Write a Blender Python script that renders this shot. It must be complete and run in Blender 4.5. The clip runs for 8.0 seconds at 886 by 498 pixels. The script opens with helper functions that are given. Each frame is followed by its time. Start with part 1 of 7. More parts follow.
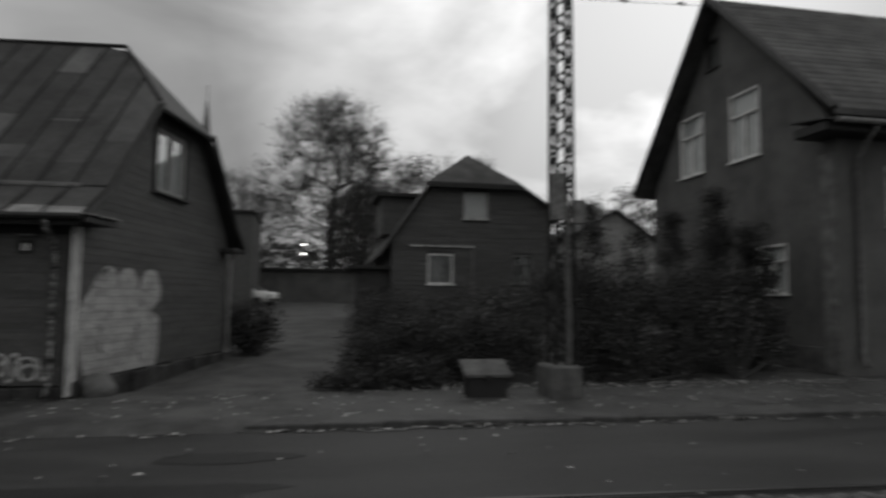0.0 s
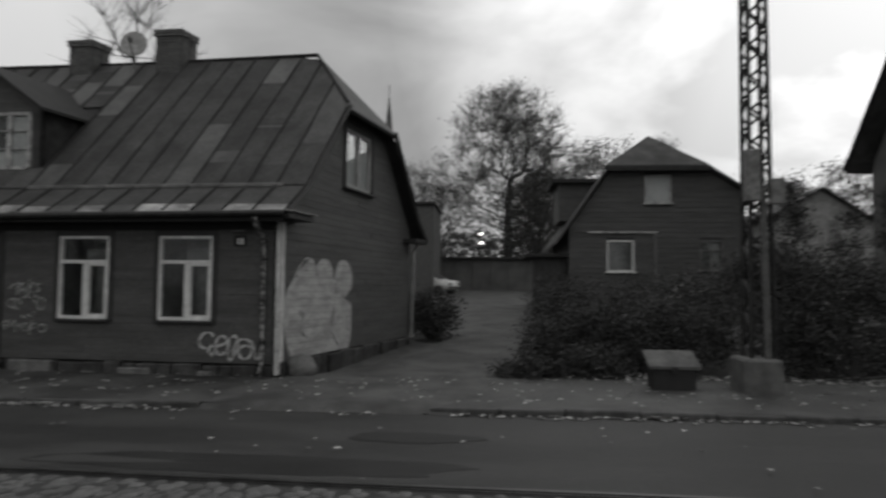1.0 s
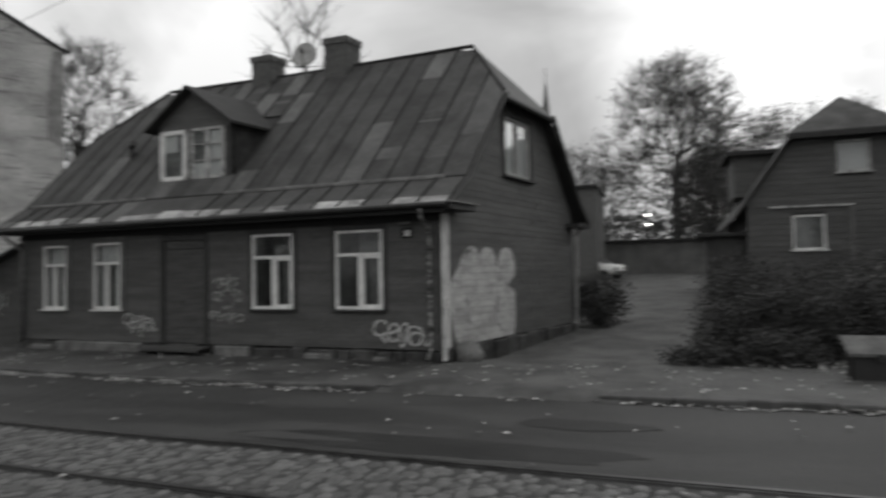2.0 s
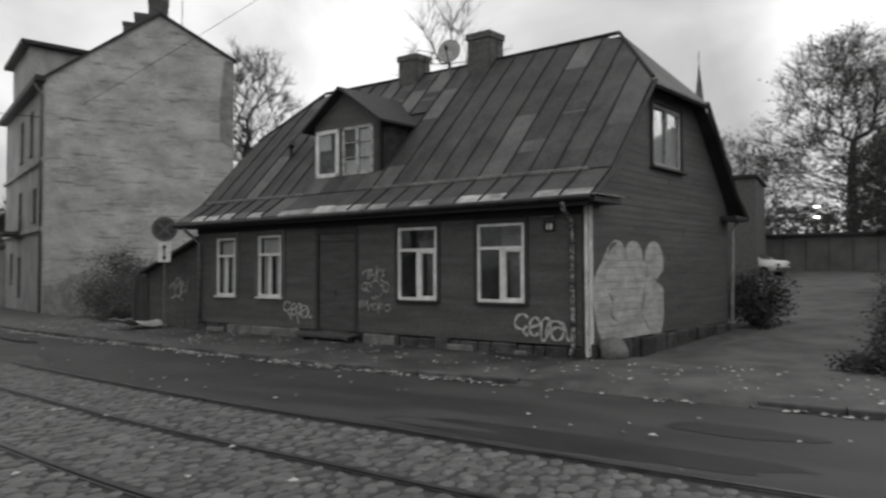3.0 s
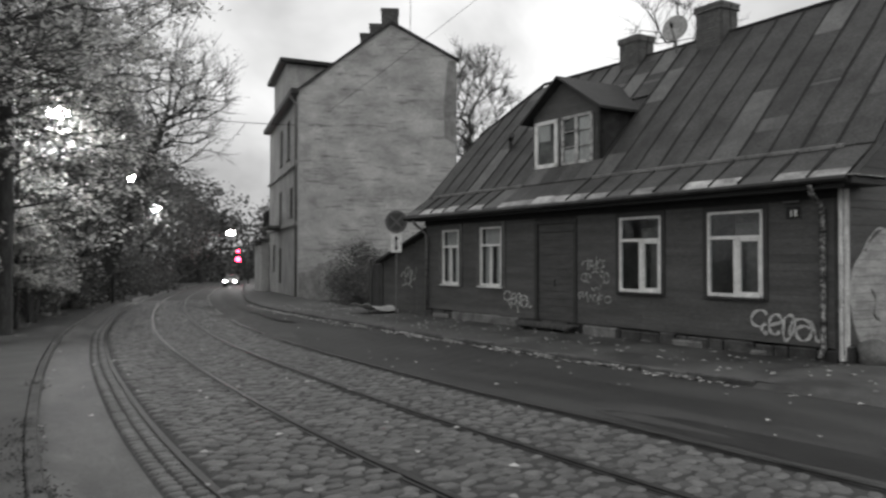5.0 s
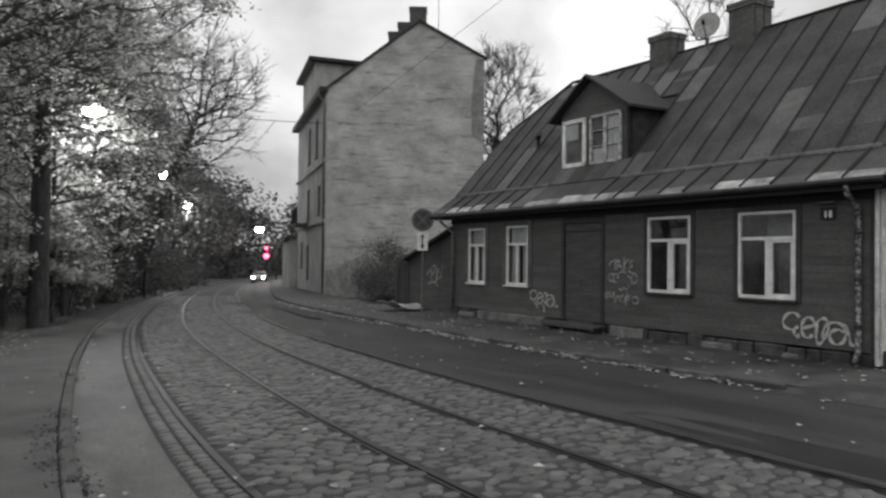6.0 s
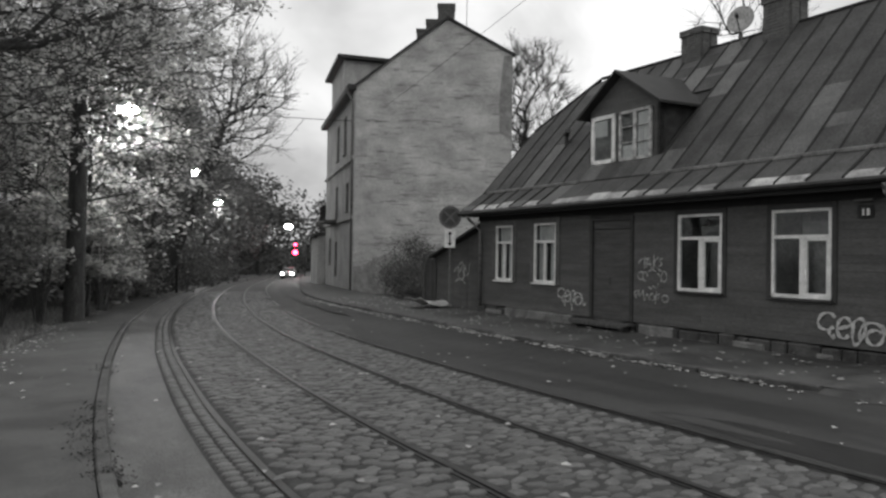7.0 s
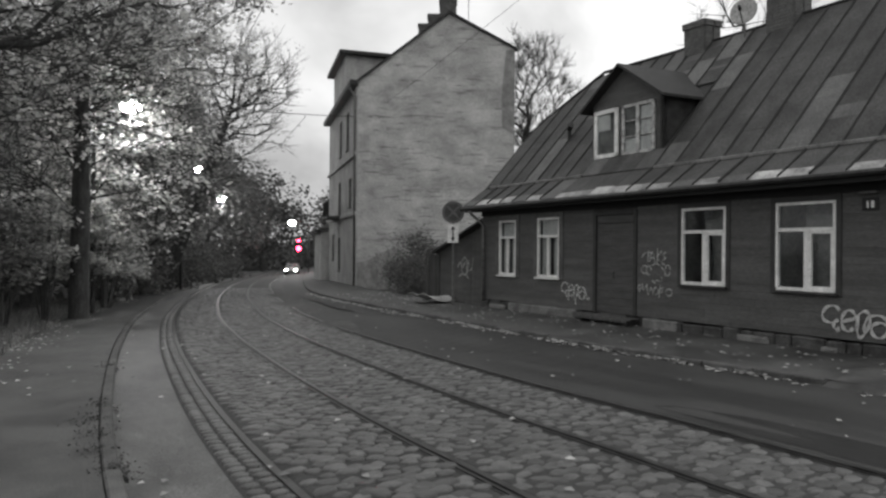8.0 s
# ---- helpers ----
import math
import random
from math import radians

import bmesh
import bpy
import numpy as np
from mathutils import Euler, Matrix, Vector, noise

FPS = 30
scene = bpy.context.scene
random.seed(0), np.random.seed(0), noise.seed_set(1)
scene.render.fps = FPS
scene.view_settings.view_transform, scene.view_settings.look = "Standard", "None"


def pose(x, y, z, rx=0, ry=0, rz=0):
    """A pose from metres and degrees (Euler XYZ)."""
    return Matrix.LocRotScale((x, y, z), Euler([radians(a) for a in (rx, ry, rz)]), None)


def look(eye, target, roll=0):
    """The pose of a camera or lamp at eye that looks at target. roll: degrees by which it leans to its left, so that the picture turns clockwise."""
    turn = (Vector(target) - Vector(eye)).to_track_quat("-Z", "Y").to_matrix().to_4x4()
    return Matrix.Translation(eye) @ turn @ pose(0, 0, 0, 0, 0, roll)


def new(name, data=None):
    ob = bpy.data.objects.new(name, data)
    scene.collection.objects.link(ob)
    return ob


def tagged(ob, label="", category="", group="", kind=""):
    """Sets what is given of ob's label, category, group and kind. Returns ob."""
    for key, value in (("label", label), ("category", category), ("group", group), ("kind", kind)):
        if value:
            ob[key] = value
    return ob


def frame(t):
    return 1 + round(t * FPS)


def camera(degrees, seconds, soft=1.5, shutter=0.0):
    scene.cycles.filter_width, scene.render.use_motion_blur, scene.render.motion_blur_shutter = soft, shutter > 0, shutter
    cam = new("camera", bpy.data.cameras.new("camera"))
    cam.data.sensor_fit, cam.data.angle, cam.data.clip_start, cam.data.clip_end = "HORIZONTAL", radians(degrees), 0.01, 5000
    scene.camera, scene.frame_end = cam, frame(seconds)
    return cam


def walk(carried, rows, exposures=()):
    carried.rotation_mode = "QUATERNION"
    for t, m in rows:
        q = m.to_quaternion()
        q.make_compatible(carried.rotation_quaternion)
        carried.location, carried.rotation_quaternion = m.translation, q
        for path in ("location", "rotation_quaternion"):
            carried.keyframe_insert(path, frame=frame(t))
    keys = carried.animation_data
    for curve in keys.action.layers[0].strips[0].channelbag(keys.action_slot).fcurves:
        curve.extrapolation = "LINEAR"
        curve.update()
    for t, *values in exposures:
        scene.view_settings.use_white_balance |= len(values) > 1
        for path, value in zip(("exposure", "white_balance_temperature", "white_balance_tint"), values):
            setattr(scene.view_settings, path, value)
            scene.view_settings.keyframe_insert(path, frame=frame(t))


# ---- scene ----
cam = camera(67.76, 8.0, soft=2.5, shutter=0.8)
PATH = [
    (0.0, 0, 0, 1.9, 94.46, -0.58, -10.91),
    (0.5, 0, 0, 1.9, 93.81, -0.61, -2.04),
    (1.0, 0, 0, 1.9, 93.28, -0.53, 4.40),
    (1.5, 0, 0, 1.9, 92.73, 0.25, 10.40),
    (2.0, 0, 0, 1.9, 92.19, 0.98, 18.47),
    (2.2, 0, 0, 1.9, 92.05, 0.95, 21.65),
    (3.3, 0, 0, 1.9, 91.69, 0.08, 31.80),
    (3.5, 0, 0, 1.9, 91.62, 0.04, 32.00),
    (4.0, 0, 0, 1.9, 91.40, 0.14, 38.53),
    (4.5, 0, 0, 1.9, 91.20, 0.27, 44.59),
    (5.0, 0, 0, 1.9, 90.95, -0.07, 49.55),
    (5.2, 0, 0, 1.9, 90.90, -0.18, 50.10),
    (6.3, 0, 0, 1.9, 90.75, -0.72, 52.70),
    (6.5, 0, 0, 1.9, 90.70, -0.77, 53.33),
    (7.0, 0, 0, 1.9, 90.52, -0.86, 54.18),
    (7.5, 0, 0, 1.9, 90.33, -0.69, 54.75),
    (8.0, 0, 0, 1.9, 90.10, -0.49, 54.46),
]
walk(cam, [(t, pose(*p)) for t, *p in PATH], [(0.0, 0.05), (1.0, 0.32), (1.5, 0.62), (2.0, 0.82), (3.5, 1.0), (8.0, 1.0)])

# ---- world and light: an overcast late-autumn dusk ----
world = bpy.data.worlds.new("overcast")
scene.world = world
world.use_nodes = True
wn, wl = world.node_tree.nodes, world.node_tree.links
wn.clear()
w_out = wn.new("ShaderNodeOutputWorld")
w_bg = wn.new("ShaderNodeBackground")
w_bg.inputs["Strength"].default_value = 1.0
sky = wn.new("ShaderNodeTexSky")
sky.sky_type = "NISHITA"
sky.sun_disc = False
sky.sun_elevation, sky.sun_rotation = radians(25), radians(35)
sky_grey = wn.new("ShaderNodeRGBToBW")
wl.new(sky.outputs[0], sky_grey.inputs[0])
w_co = wn.new("ShaderNodeTexCoord")
w_map = wn.new("ShaderNodeMapping")
w_map.inputs["Scale"].default_value = (1.0, 1.0, 1.7)
w_map.inputs["Location"].default_value = (0.35, 0.1, 0.2)
wl.new(w_co.outputs["Generated"], w_map.inputs[0])
w_noise = wn.new("ShaderNodeTexNoise")
w_noise.inputs["Scale"].default_value = 1.9
w_noise.inputs["Detail"].default_value = 6.0
w_noise.inputs["Roughness"].default_value = 0.5
w_noise.inputs["Distortion"].default_value = 0.4
wl.new(w_map.outputs[0], w_noise.inputs["Vector"])
w_ramp = wn.new("ShaderNodeValToRGB")
w_ramp.color_ramp.elements[0].position, w_ramp.color_ramp.elements[0].color = 0.36, (0.42, 0.42, 0.42, 1)
w_ramp.color_ramp.elements[1].position, w_ramp.color_ramp.elements[1].color = 0.60, (1.05, 1.05, 1.05, 1)
wl.new(w_noise.outputs["Fac"], w_ramp.inputs[0])
w_mul = wn.new("ShaderNodeMath")
w_mul.operation = "MULTIPLY_ADD"
w_mul.inputs[1].default_value, w_mul.inputs[2].default_value = 0.012, 0.62
wl.new(sky_grey.outputs[0], w_mul.inputs[0])
w_mix = wn.new("ShaderNodeMix")
w_mix.data_type, w_mix.blend_type = "RGBA", "MULTIPLY"
w_mix.inputs[0].default_value = 1.0
wl.new(w_ramp.outputs[0], w_mix.inputs[6])
wl.new(w_mul.outputs[0], w_mix.inputs[7])
# the veiled sun brightens the cloud broadly towards the north-east
w_dot = wn.new("ShaderNodeVectorMath")
w_dot.operation = "DOT_PRODUCT"
w_dot.inputs[1].default_value = (0.41, 0.83, 0.38)
wl.new(w_co.outputs["Generated"], w_dot.inputs[0])
w_glow = wn.new("ShaderNodeMapRange")
w_glow.inputs["From Min"].default_value, w_glow.inputs["From Max"].default_value = 0.84, 0.99
w_glow.inputs["To Min"].default_value, w_glow.inputs["To Max"].default_value = 1.0, 2.6
wl.new(w_dot.outputs["Value"], w_glow.inputs["Value"])
w_lit = wn.new("ShaderNodeMix")
w_lit.data_type, w_lit.blend_type = "RGBA", "MULTIPLY"
w_lit.inputs[0].default_value = 1.0
wl.new(w_mix.outputs[2], w_lit.inputs[6])
wl.new(w_glow.outputs[0], w_lit.inputs[7])
# a darker bank of cloud stands to the north
w_bank = wn.new("ShaderNodeVectorMath")
w_bank.operation = "DOT_PRODUCT"
w_bank.inputs[1].default_value = (-0.13, 0.92, 0.37)
wl.new(w_co.outputs["Generated"], w_bank.inputs[0])
w_shade = wn.new("ShaderNodeMapRange")
w_shade.inputs["From Min"].default_value, w_shade.inputs["From Max"].default_value = 0.90, 0.99
w_shade.inputs["To Min"].default_value, w_shade.inputs["To Max"].default_value = 1.0, 0.64
wl.new(w_bank.outputs["Value"], w_shade.inputs["Value"])
w_cloud = wn.new("ShaderNodeMix")
w_cloud.data_type, w_cloud.blend_type = "RGBA", "MULTIPLY"
w_cloud.inputs[0].default_value = 1.0
wl.new(w_lit.outputs[2], w_cloud.inputs[6])
wl.new(w_shade.outputs[0], w_cloud.inputs[7])
# an overcast sky is brightest overhead and about a third as bright at the horizon
w_sep = wn.new("ShaderNodeSeparateXYZ")
wl.new(w_co.outputs["Generated"], w_sep.inputs[0])
w_zen = wn.new("ShaderNodeMapRange")
w_zen.inputs["To Min"].default_value, w_zen.inputs["To Max"].default_value = 0.57, 1.36
wl.new(w_sep.outputs["Z"], w_zen.inputs["Value"])
w_cie = wn.new("ShaderNodeMix")
w_cie.data_type, w_cie.blend_type = "RGBA", "MULTIPLY"
w_cie.inputs[0].default_value = 1.0
wl.new(w_cloud.outputs[2], w_cie.inputs[6])
wl.new(w_zen.outputs[0], w_cie.inputs[7])
wl.new(w_cie.outputs[2], w_bg.inputs["Color"])
wl.new(w_bg.outputs[0], w_out.inputs["Surface"])

sun_data = bpy.data.lights.new("sun", "SUN")
sun_data.energy, sun_data.angle, sun_data.color = 0.25, radians(40), (1, 1, 0.99)
sun = new("sun", sun_data)
sun.matrix_world = look((41, 83, 38), (0, 0, 0))


# ---- materials ----
MATS = {}


def mat(name, low, high, scale=6.0, rough=0.85, bump=0.25, fine=60.0, metal=0.0, vary=0.0, stretch=(1, 1, 1), spec=0.4, contrast=(0.35, 0.65), rspan=0.12):
    """Grey procedural surface: large stains, fine grain, bump, and a tint for each piece."""
    m = bpy.data.materials.new(name)
    m.use_nodes = True
    n, l = m.node_tree.nodes, m.node_tree.links
    b = n["Principled BSDF"]
    co = n.new("ShaderNodeTexCoord")
    mp = n.new("ShaderNodeMapping")
    mp.inputs["Scale"].default_value = stretch
    l.new(co.outputs["Object"], mp.inputs[0])
    big = n.new("ShaderNodeTexNoise")
    big.inputs["Scale"].default_value, big.inputs["Detail"].default_value, big.inputs["Roughness"].default_value = scale, 5, 0.6
    small = n.new("ShaderNodeTexNoise")
    small.inputs["Scale"].default_value, small.inputs["Detail"].default_value = fine, 4
    l.new(mp.outputs[0], big.inputs["Vector"])
    l.new(mp.outputs[0], small.inputs["Vector"])
    ramp = n.new("ShaderNodeValToRGB")
    e = ramp.color_ramp.elements
    e[0].position, e[0].color = contrast[0], (low, low, low * 0.98, 1)
    e[1].position, e[1].color = contrast[1], (high, high, high * 0.98, 1)
    l.new(big.outputs["Fac"], ramp.inputs[0])
    grain = n.new("ShaderNodeMapRange")
    grain.inputs["From Min"].default_value, grain.inputs["From Max"].default_value = 0.3, 0.7
    grain.inputs["To Min"].default_value, grain.inputs["To Max"].default_value = 0.62, 1.38
    l.new(small.outputs["Fac"], grain.inputs["Value"])
    mul = n.new("ShaderNodeMix")
    mul.data_type, mul.blend_type = "RGBA", "MULTIPLY"
    mul.inputs[0].default_value = 1.0
    l.new(ramp.outputs[0], mul.inputs[6])
    l.new(grain.outputs[0], mul.inputs[7])
    last = mul.outputs[2]
    if vary:
        info = n.new("ShaderNodeObjectInfo")
        geo = n.new("ShaderNodeNewGeometry")
        both = n.new("ShaderNodeMath")
        both.operation = "ADD"
        l.new(info.outputs["Random"], both.inputs[0])
        l.new(geo.outputs["Random Per Island"], both.inputs[1])
        fr = n.new("ShaderNodeMath")
        fr.operation = "FRACT"
        l.new(both.outputs[0], fr.inputs[0])
        rng = n.new("ShaderNodeMapRange")
        rng.inputs["To Min"].default_value, rng.inputs["To Max"].default_value = 1 - vary, 1 + vary
        l.new(fr.outputs[0], rng.inputs["Value"])
        mul2 = n.new("ShaderNodeMix")
        mul2.data_type, mul2.blend_type = "RGBA", "MULTIPLY"
        mul2.inputs[0].default_value = 1.0
        l.new(last, mul2.inputs[6])
        l.new(rng.outputs[0], mul2.inputs[7])
        last = mul2.outputs[2]
    l.new(last, b.inputs["Base Color"])
    rr = n.new("ShaderNodeMapRange")
    rr.inputs["To Min"].default_value, rr.inputs["To Max"].default_value = max(0.03, rough - rspan), min(1, rough + rspan)
    l.new(big.outputs["Fac"], rr.inputs["Value"])
    l.new(rr.outputs[0], b.inputs["Roughness"])
    b.inputs["Metallic"].default_value = metal
    b.inputs["Specular IOR Level"].default_value = spec
    if bump:
        bp = n.new("ShaderNodeBump")
        bp.inputs["Strength"].default_value, bp.inputs["Distance"].default_value = bump, 0.02
        l.new(small.outputs["Fac"], bp.inputs["Height"])
        l.new(bp.outputs[0], b.inputs["Normal"])
    MATS[name] = m
    return m


def leaf_mat(name, low, high, through_light=0.35):
    m = bpy.data.materials.new(name)
    m.use_nodes = True
    n, l = m.node_tree.nodes, m.node_tree.links
    b = n["Principled BSDF"]
    geo = n.new("ShaderNodeNewGeometry")
    ramp = n.new("ShaderNodeValToRGB")
    e = ramp.color_ramp.elements
    e[0].color, e[1].color = (low, low, low, 1), (high, high, high * 0.97, 1)
    l.new(geo.outputs["Random Per Island"], ramp.inputs[0])
    l.new(ramp.outputs[0], b.inputs["Base Color"])
    b.inputs["Roughness"].default_value = 0.6
    tr = n.new("ShaderNodeBsdfTranslucent")
    l.new(ramp.outputs[0], tr.inputs["Color"])
    mx = n.new("ShaderNodeMixShader")
    mx.inputs[0].default_value = through_light
    l.new(b.outputs[0], mx.inputs[1])
    l.new(tr.outputs[0], mx.inputs[2])
    l.new(mx.outputs[0], n["Material Output"].inputs["Surface"])
    return m


def glow_mat(name, colour, strength):
    m = bpy.data.materials.new(name)
    m.use_nodes = True
    n = m.node_tree.nodes
    b = n["Principled BSDF"]
    b.inputs["Base Color"].default_value = (*colour, 1)
    b.inputs["Emission Color"].default_value = (*colour, 1)
    b.inputs["Emission Strength"].default_value = strength
    return m


def glass_mat(name):
    m = bpy.data.materials.new(name)
    m.use_nodes = True
    n, l = m.node_tree.nodes, m.node_tree.links
    gl = n.new("ShaderNodeBsdfGlossy")
    gl.inputs["Roughness"].default_value = 0.03
    gl.inputs["Color"].default_value = (0.95, 0.95, 0.95, 1)
    tr = n.new("ShaderNodeBsdfTransparent")
    tr.inputs["Color"].default_value = (0.88, 0.89, 0.89, 1)
    lw = n.new("ShaderNodeLayerWeight")
    lw.inputs["Blend"].default_value = 0.5
    pw = n.new("ShaderNodeMath")
    pw.operation = "POWER"
    pw.inputs[1].default_value = 5.0
    l.new(lw.outputs["Facing"], pw.inputs[0])
    fr = n.new("ShaderNodeMath")
    fr.operation = "MULTIPLY_ADD"
    fr.inputs[1].default_value, fr.inputs[2].default_value = 0.9, 0.035
    l.new(pw.outputs[0], fr.inputs[0])
    mx = n.new("ShaderNodeMixShader")
    l.new(fr.outputs[0], mx.inputs[0])
    l.new(tr.outputs[0], mx.inputs[1])
    l.new(gl.outputs[0], mx.inputs[2])
    l.new(mx.outputs[0], n["Material Output"].inputs["Surface"])
    return m


M_ASPHALT = mat("asphalt", 0.012, 0.033, 0.55, 0.68, 0.3, 90, spec=0.3, stretch=(0.3, 1, 1), contrast=(0.42, 0.57), rspan=0.2)
M_PAVE = mat("pavement_asphalt", 0.026, 0.064, 0.8, 0.72, 0.45, 70, contrast=(0.40, 0.60), rspan=0.2)
M_GUTTER = mat("worn_gutter_asphalt", 0.035, 0.115, 1.6, 0.62, 0.45, 60, stretch=(0.5, 1, 1), contrast=(0.38, 0.66), rspan=0.25)
M_DRIVE = mat("gravel_drive", 0.028, 0.085, 0.9, 0.9, 0.5, 50)
M_SOIL = mat("soil_grass", 0.036, 0.078, 1.5, 0.95, 0.8, 30)
M_BED = mat("joint_sand", 0.022, 0.044, 3, 0.95, 0.5, 60)
M_COBBLE = mat("cobble_granite", 0.046, 0.094, 9, 0.60, 0.45, 120, vary=0.42, spec=0.5)
M_SETT = mat("sett_granite", 0.062, 0.11, 9, 0.62, 0.45, 120, vary=0.3, spec=0.5)
M_RAIL = mat("rail_steel", 0.02, 0.055, 5, 0.45, 0.1, 80, metal=0.7)
M_KERB = mat("kerb_granite", 0.04, 0.09, 4, 0.85, 0.4, 80, vary=0.25)
M_BOARD = mat("dark_painted_board", 0.060, 0.092, 2.2, 0.75, 0.3, 40, vary=0.10, stretch=(0.35, 0.35, 3))
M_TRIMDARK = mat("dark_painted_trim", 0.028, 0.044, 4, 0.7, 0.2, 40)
M_CASING = mat("faded_casing_paint", 0.055, 0.115, 5, 0.8, 0.3, 40, stretch=(2, 2, 0.6))
M_DOOR = mat("brown_door_paint", 0.045, 0.082, 3, 0.7, 0.3, 40, stretch=(0.5, 0.5, 4))
M_WHITE = mat("white_frame_paint", 0.55, 0.78, 5, 0.5, 0.1, 60, spec=0.4)
M_OLDWHITE = mat("flaking_white_paint", 0.18, 0.55, 7, 0.8, 0.4, 50)
M_POSTWHITE = mat("worn_white_pipe", 0.35, 0.7, 5, 0.7, 0.3, 40, stretch=(2, 2, 0.5))
M_OLDPIPE = mat("flaking_zinc", 0.04, 0.30, 14, 0.75, 0.3, 40, contrast=(0.45, 0.62))
M_ROOF = mat("painted_roof_sheet", 0.027, 0.060, 1.6, 0.72, 0.25, 26, vary=0.16, stretch=(1, 1, 0.6), spec=0.28)
M_ROOFPALE = mat("bare_zinc_sheet", 0.09, 0.34, 2.6, 0.5, 0.15, 40, metal=0.3, vary=0.45)
M_ROOFFADED = mat("faded_roof_sheet", 0.042, 0.088, 1.8, 0.6, 0.2, 30, vary=0.22, stretch=(1, 1, 0.6), spec=0.35)
M_LEDGE = mat("weathered_zinc_ledge", 0.10, 0.20, 3.0, 0.6, 0.2, 40, metal=0.2)
M_SEAM = mat("roof_seam", 0.010, 0.022, 3, 0.8, 0.1, 40)
M_ROOFDARK = mat("dark_roofing", 0.018, 0.035, 2, 0.8, 0.4, 50, vary=0.15)
M_SLATE = mat("weathered_roof_tiles", 0.04, 0.10, 1.0, 0.85, 0.6, 18, vary=0.2)
M_BRICK = mat("chimney_brick", 0.08, 0.125, 6, 0.9, 0.5, 40, vary=0.1)
M_STONE = mat("foundation_stone", 0.022, 0.06, 4, 0.9, 0.6, 40, vary=0.35)
M_PLINTH = mat("plinth_render", 0.085, 0.18, 3, 0.9, 0.4, 40)
def coursed_render(name, low, high, scar):
    """Old render with bed joints and flaked streaks running level across it."""
    m = mat(name, low, high, 0.7, 0.92, 0.5, 24, stretch=(0.8, 0.8, 1.3), contrast=(0.3, 0.66))
    n, l = m.node_tree.nodes, m.node_tree.links
    b = n["Principled BSDF"]
    base = b.inputs["Base Color"].links[0].from_socket
    co = n.new("ShaderNodeTexCoord")
    for stretch, scale, lo, hi, dark in (((0.45, 0.45, 5.0), 1.5, 0.585, 0.64, scar), ((0.8, 0.8, 9.0), 1.6, 0.55, 0.70, 0.80), ((1.4, 1.4, 2.0), 1.1, 0.56, 0.74, 0.78)):
        mp = n.new("ShaderNodeMapping")
        mp.inputs["Scale"].default_value = stretch
        l.new(co.outputs["Object"], mp.inputs[0])
        t = n.new("ShaderNodeTexNoise")
        t.inputs["Scale"].default_value, t.inputs["Detail"].default_value, t.inputs["Roughness"].default_value = scale, 6, 0.62
        l.new(mp.outputs[0], t.inputs["Vector"])
        r = n.new("ShaderNodeMapRange")
        r.inputs["From Min"].default_value, r.inputs["From Max"].default_value = lo, hi
        r.inputs["To Min"].default_value, r.inputs["To Max"].default_value = 1.0, dark
        l.new(t.outputs["Fac"], r.inputs["Value"])
        x = n.new("ShaderNodeMix")
        x.data_type, x.blend_type = "RGBA", "MULTIPLY"
        x.inputs[0].default_value = 1.0
        l.new(base, x.inputs[6])
        l.new(r.outputs[0], x.inputs[7])
        base = x.outputs[2]
    l.new(base, b.inputs["Base Color"])
    return m


M_RENDER = coursed_render("weathered_render", 0.27, 0.50, 0.56)
M_RENDERPATCH = mat("stained_render", 0.17, 0.29, 2.2, 0.92, 0.4, 30)
M_PLASTER = mat("pale_plaster", 0.26, 0.40, 1.2, 0.9, 0.2, 30, stretch=(1, 1, 0.4))
M_STUCCO = mat("dark_stucco", 0.075, 0.125, 0.8, 0.9, 0.4, 30)
M_PAINTSILVER = mat("silver_spray_paint", 0.27, 0.46, 2.2, 0.7, 0.3, 30, stretch=(1, 1, 2), spec=0.3)
M_PAINTTAG = mat("white_spray_paint", 0.3, 0.5, 9, 0.75, 0.1, 40)
M_PAINTFADE = mat("faded_spray_paint", 0.22, 0.40, 9, 0.75, 0.1, 40)
M_GLASS = glass_mat("window_glass")
M_ROOM = mat("dim_room", 0.10, 0.20, 2, 0.95, 0.0, 20)
M_CURTAIN = mat("net_curtain", 0.45, 0.65, 3, 0.9, 0.1, 60, stretch=(6, 6, 0.3))
M_BLIND = mat("pale_roller_blind", 0.5, 0.62, 2, 0.8, 0.1, 60)
M_IRON = mat("dark_painted_iron", 0.018, 0.04, 6, 0.55, 0.1, 60, metal=0.4)
M_GALV = mat("galvanised_steel", 0.10, 0.20, 6, 0.5, 0.1, 60, metal=0.4)
M_CONCRETE = mat("concrete", 0.06, 0.13, 3, 0.9, 0.4, 50)
M_BARK = mat("bark", 0.028, 0.062, 8, 0.95, 0.8, 40, stretch=(1, 1, 0.25))
M_TWIG = mat("twigs", 0.045, 0.08, 8, 0.95, 0.2, 40)
M_WOODOLD = mat("weathered_wood", 0.03, 0.07, 4, 0.9, 0.4, 40, vary=0.3, stretch=(4, 4, 0.4))
M_CARWHITE = mat("white_car_paint", 0.6, 0.7, 2, 0.3, 0, 40, spec=0.5)
M_CARGREY = mat("grey_car_paint", 0.12, 0.16, 2, 0.3, 0, 40, spec=0.5)
M_TYRE = mat("tyre_rubber", 0.012, 0.02, 6, 0.9, 0.2, 60)
M_LEAFDARK = leaf_mat("evergreen_leaf", 0.014, 0.055)
M_LEAFMID = leaf_mat("autumn_leaf", 0.07, 0.30, 0.45)
M_LEAFPALE = leaf_mat("yellow_maple_leaf", 0.16, 0.74, 0.5)
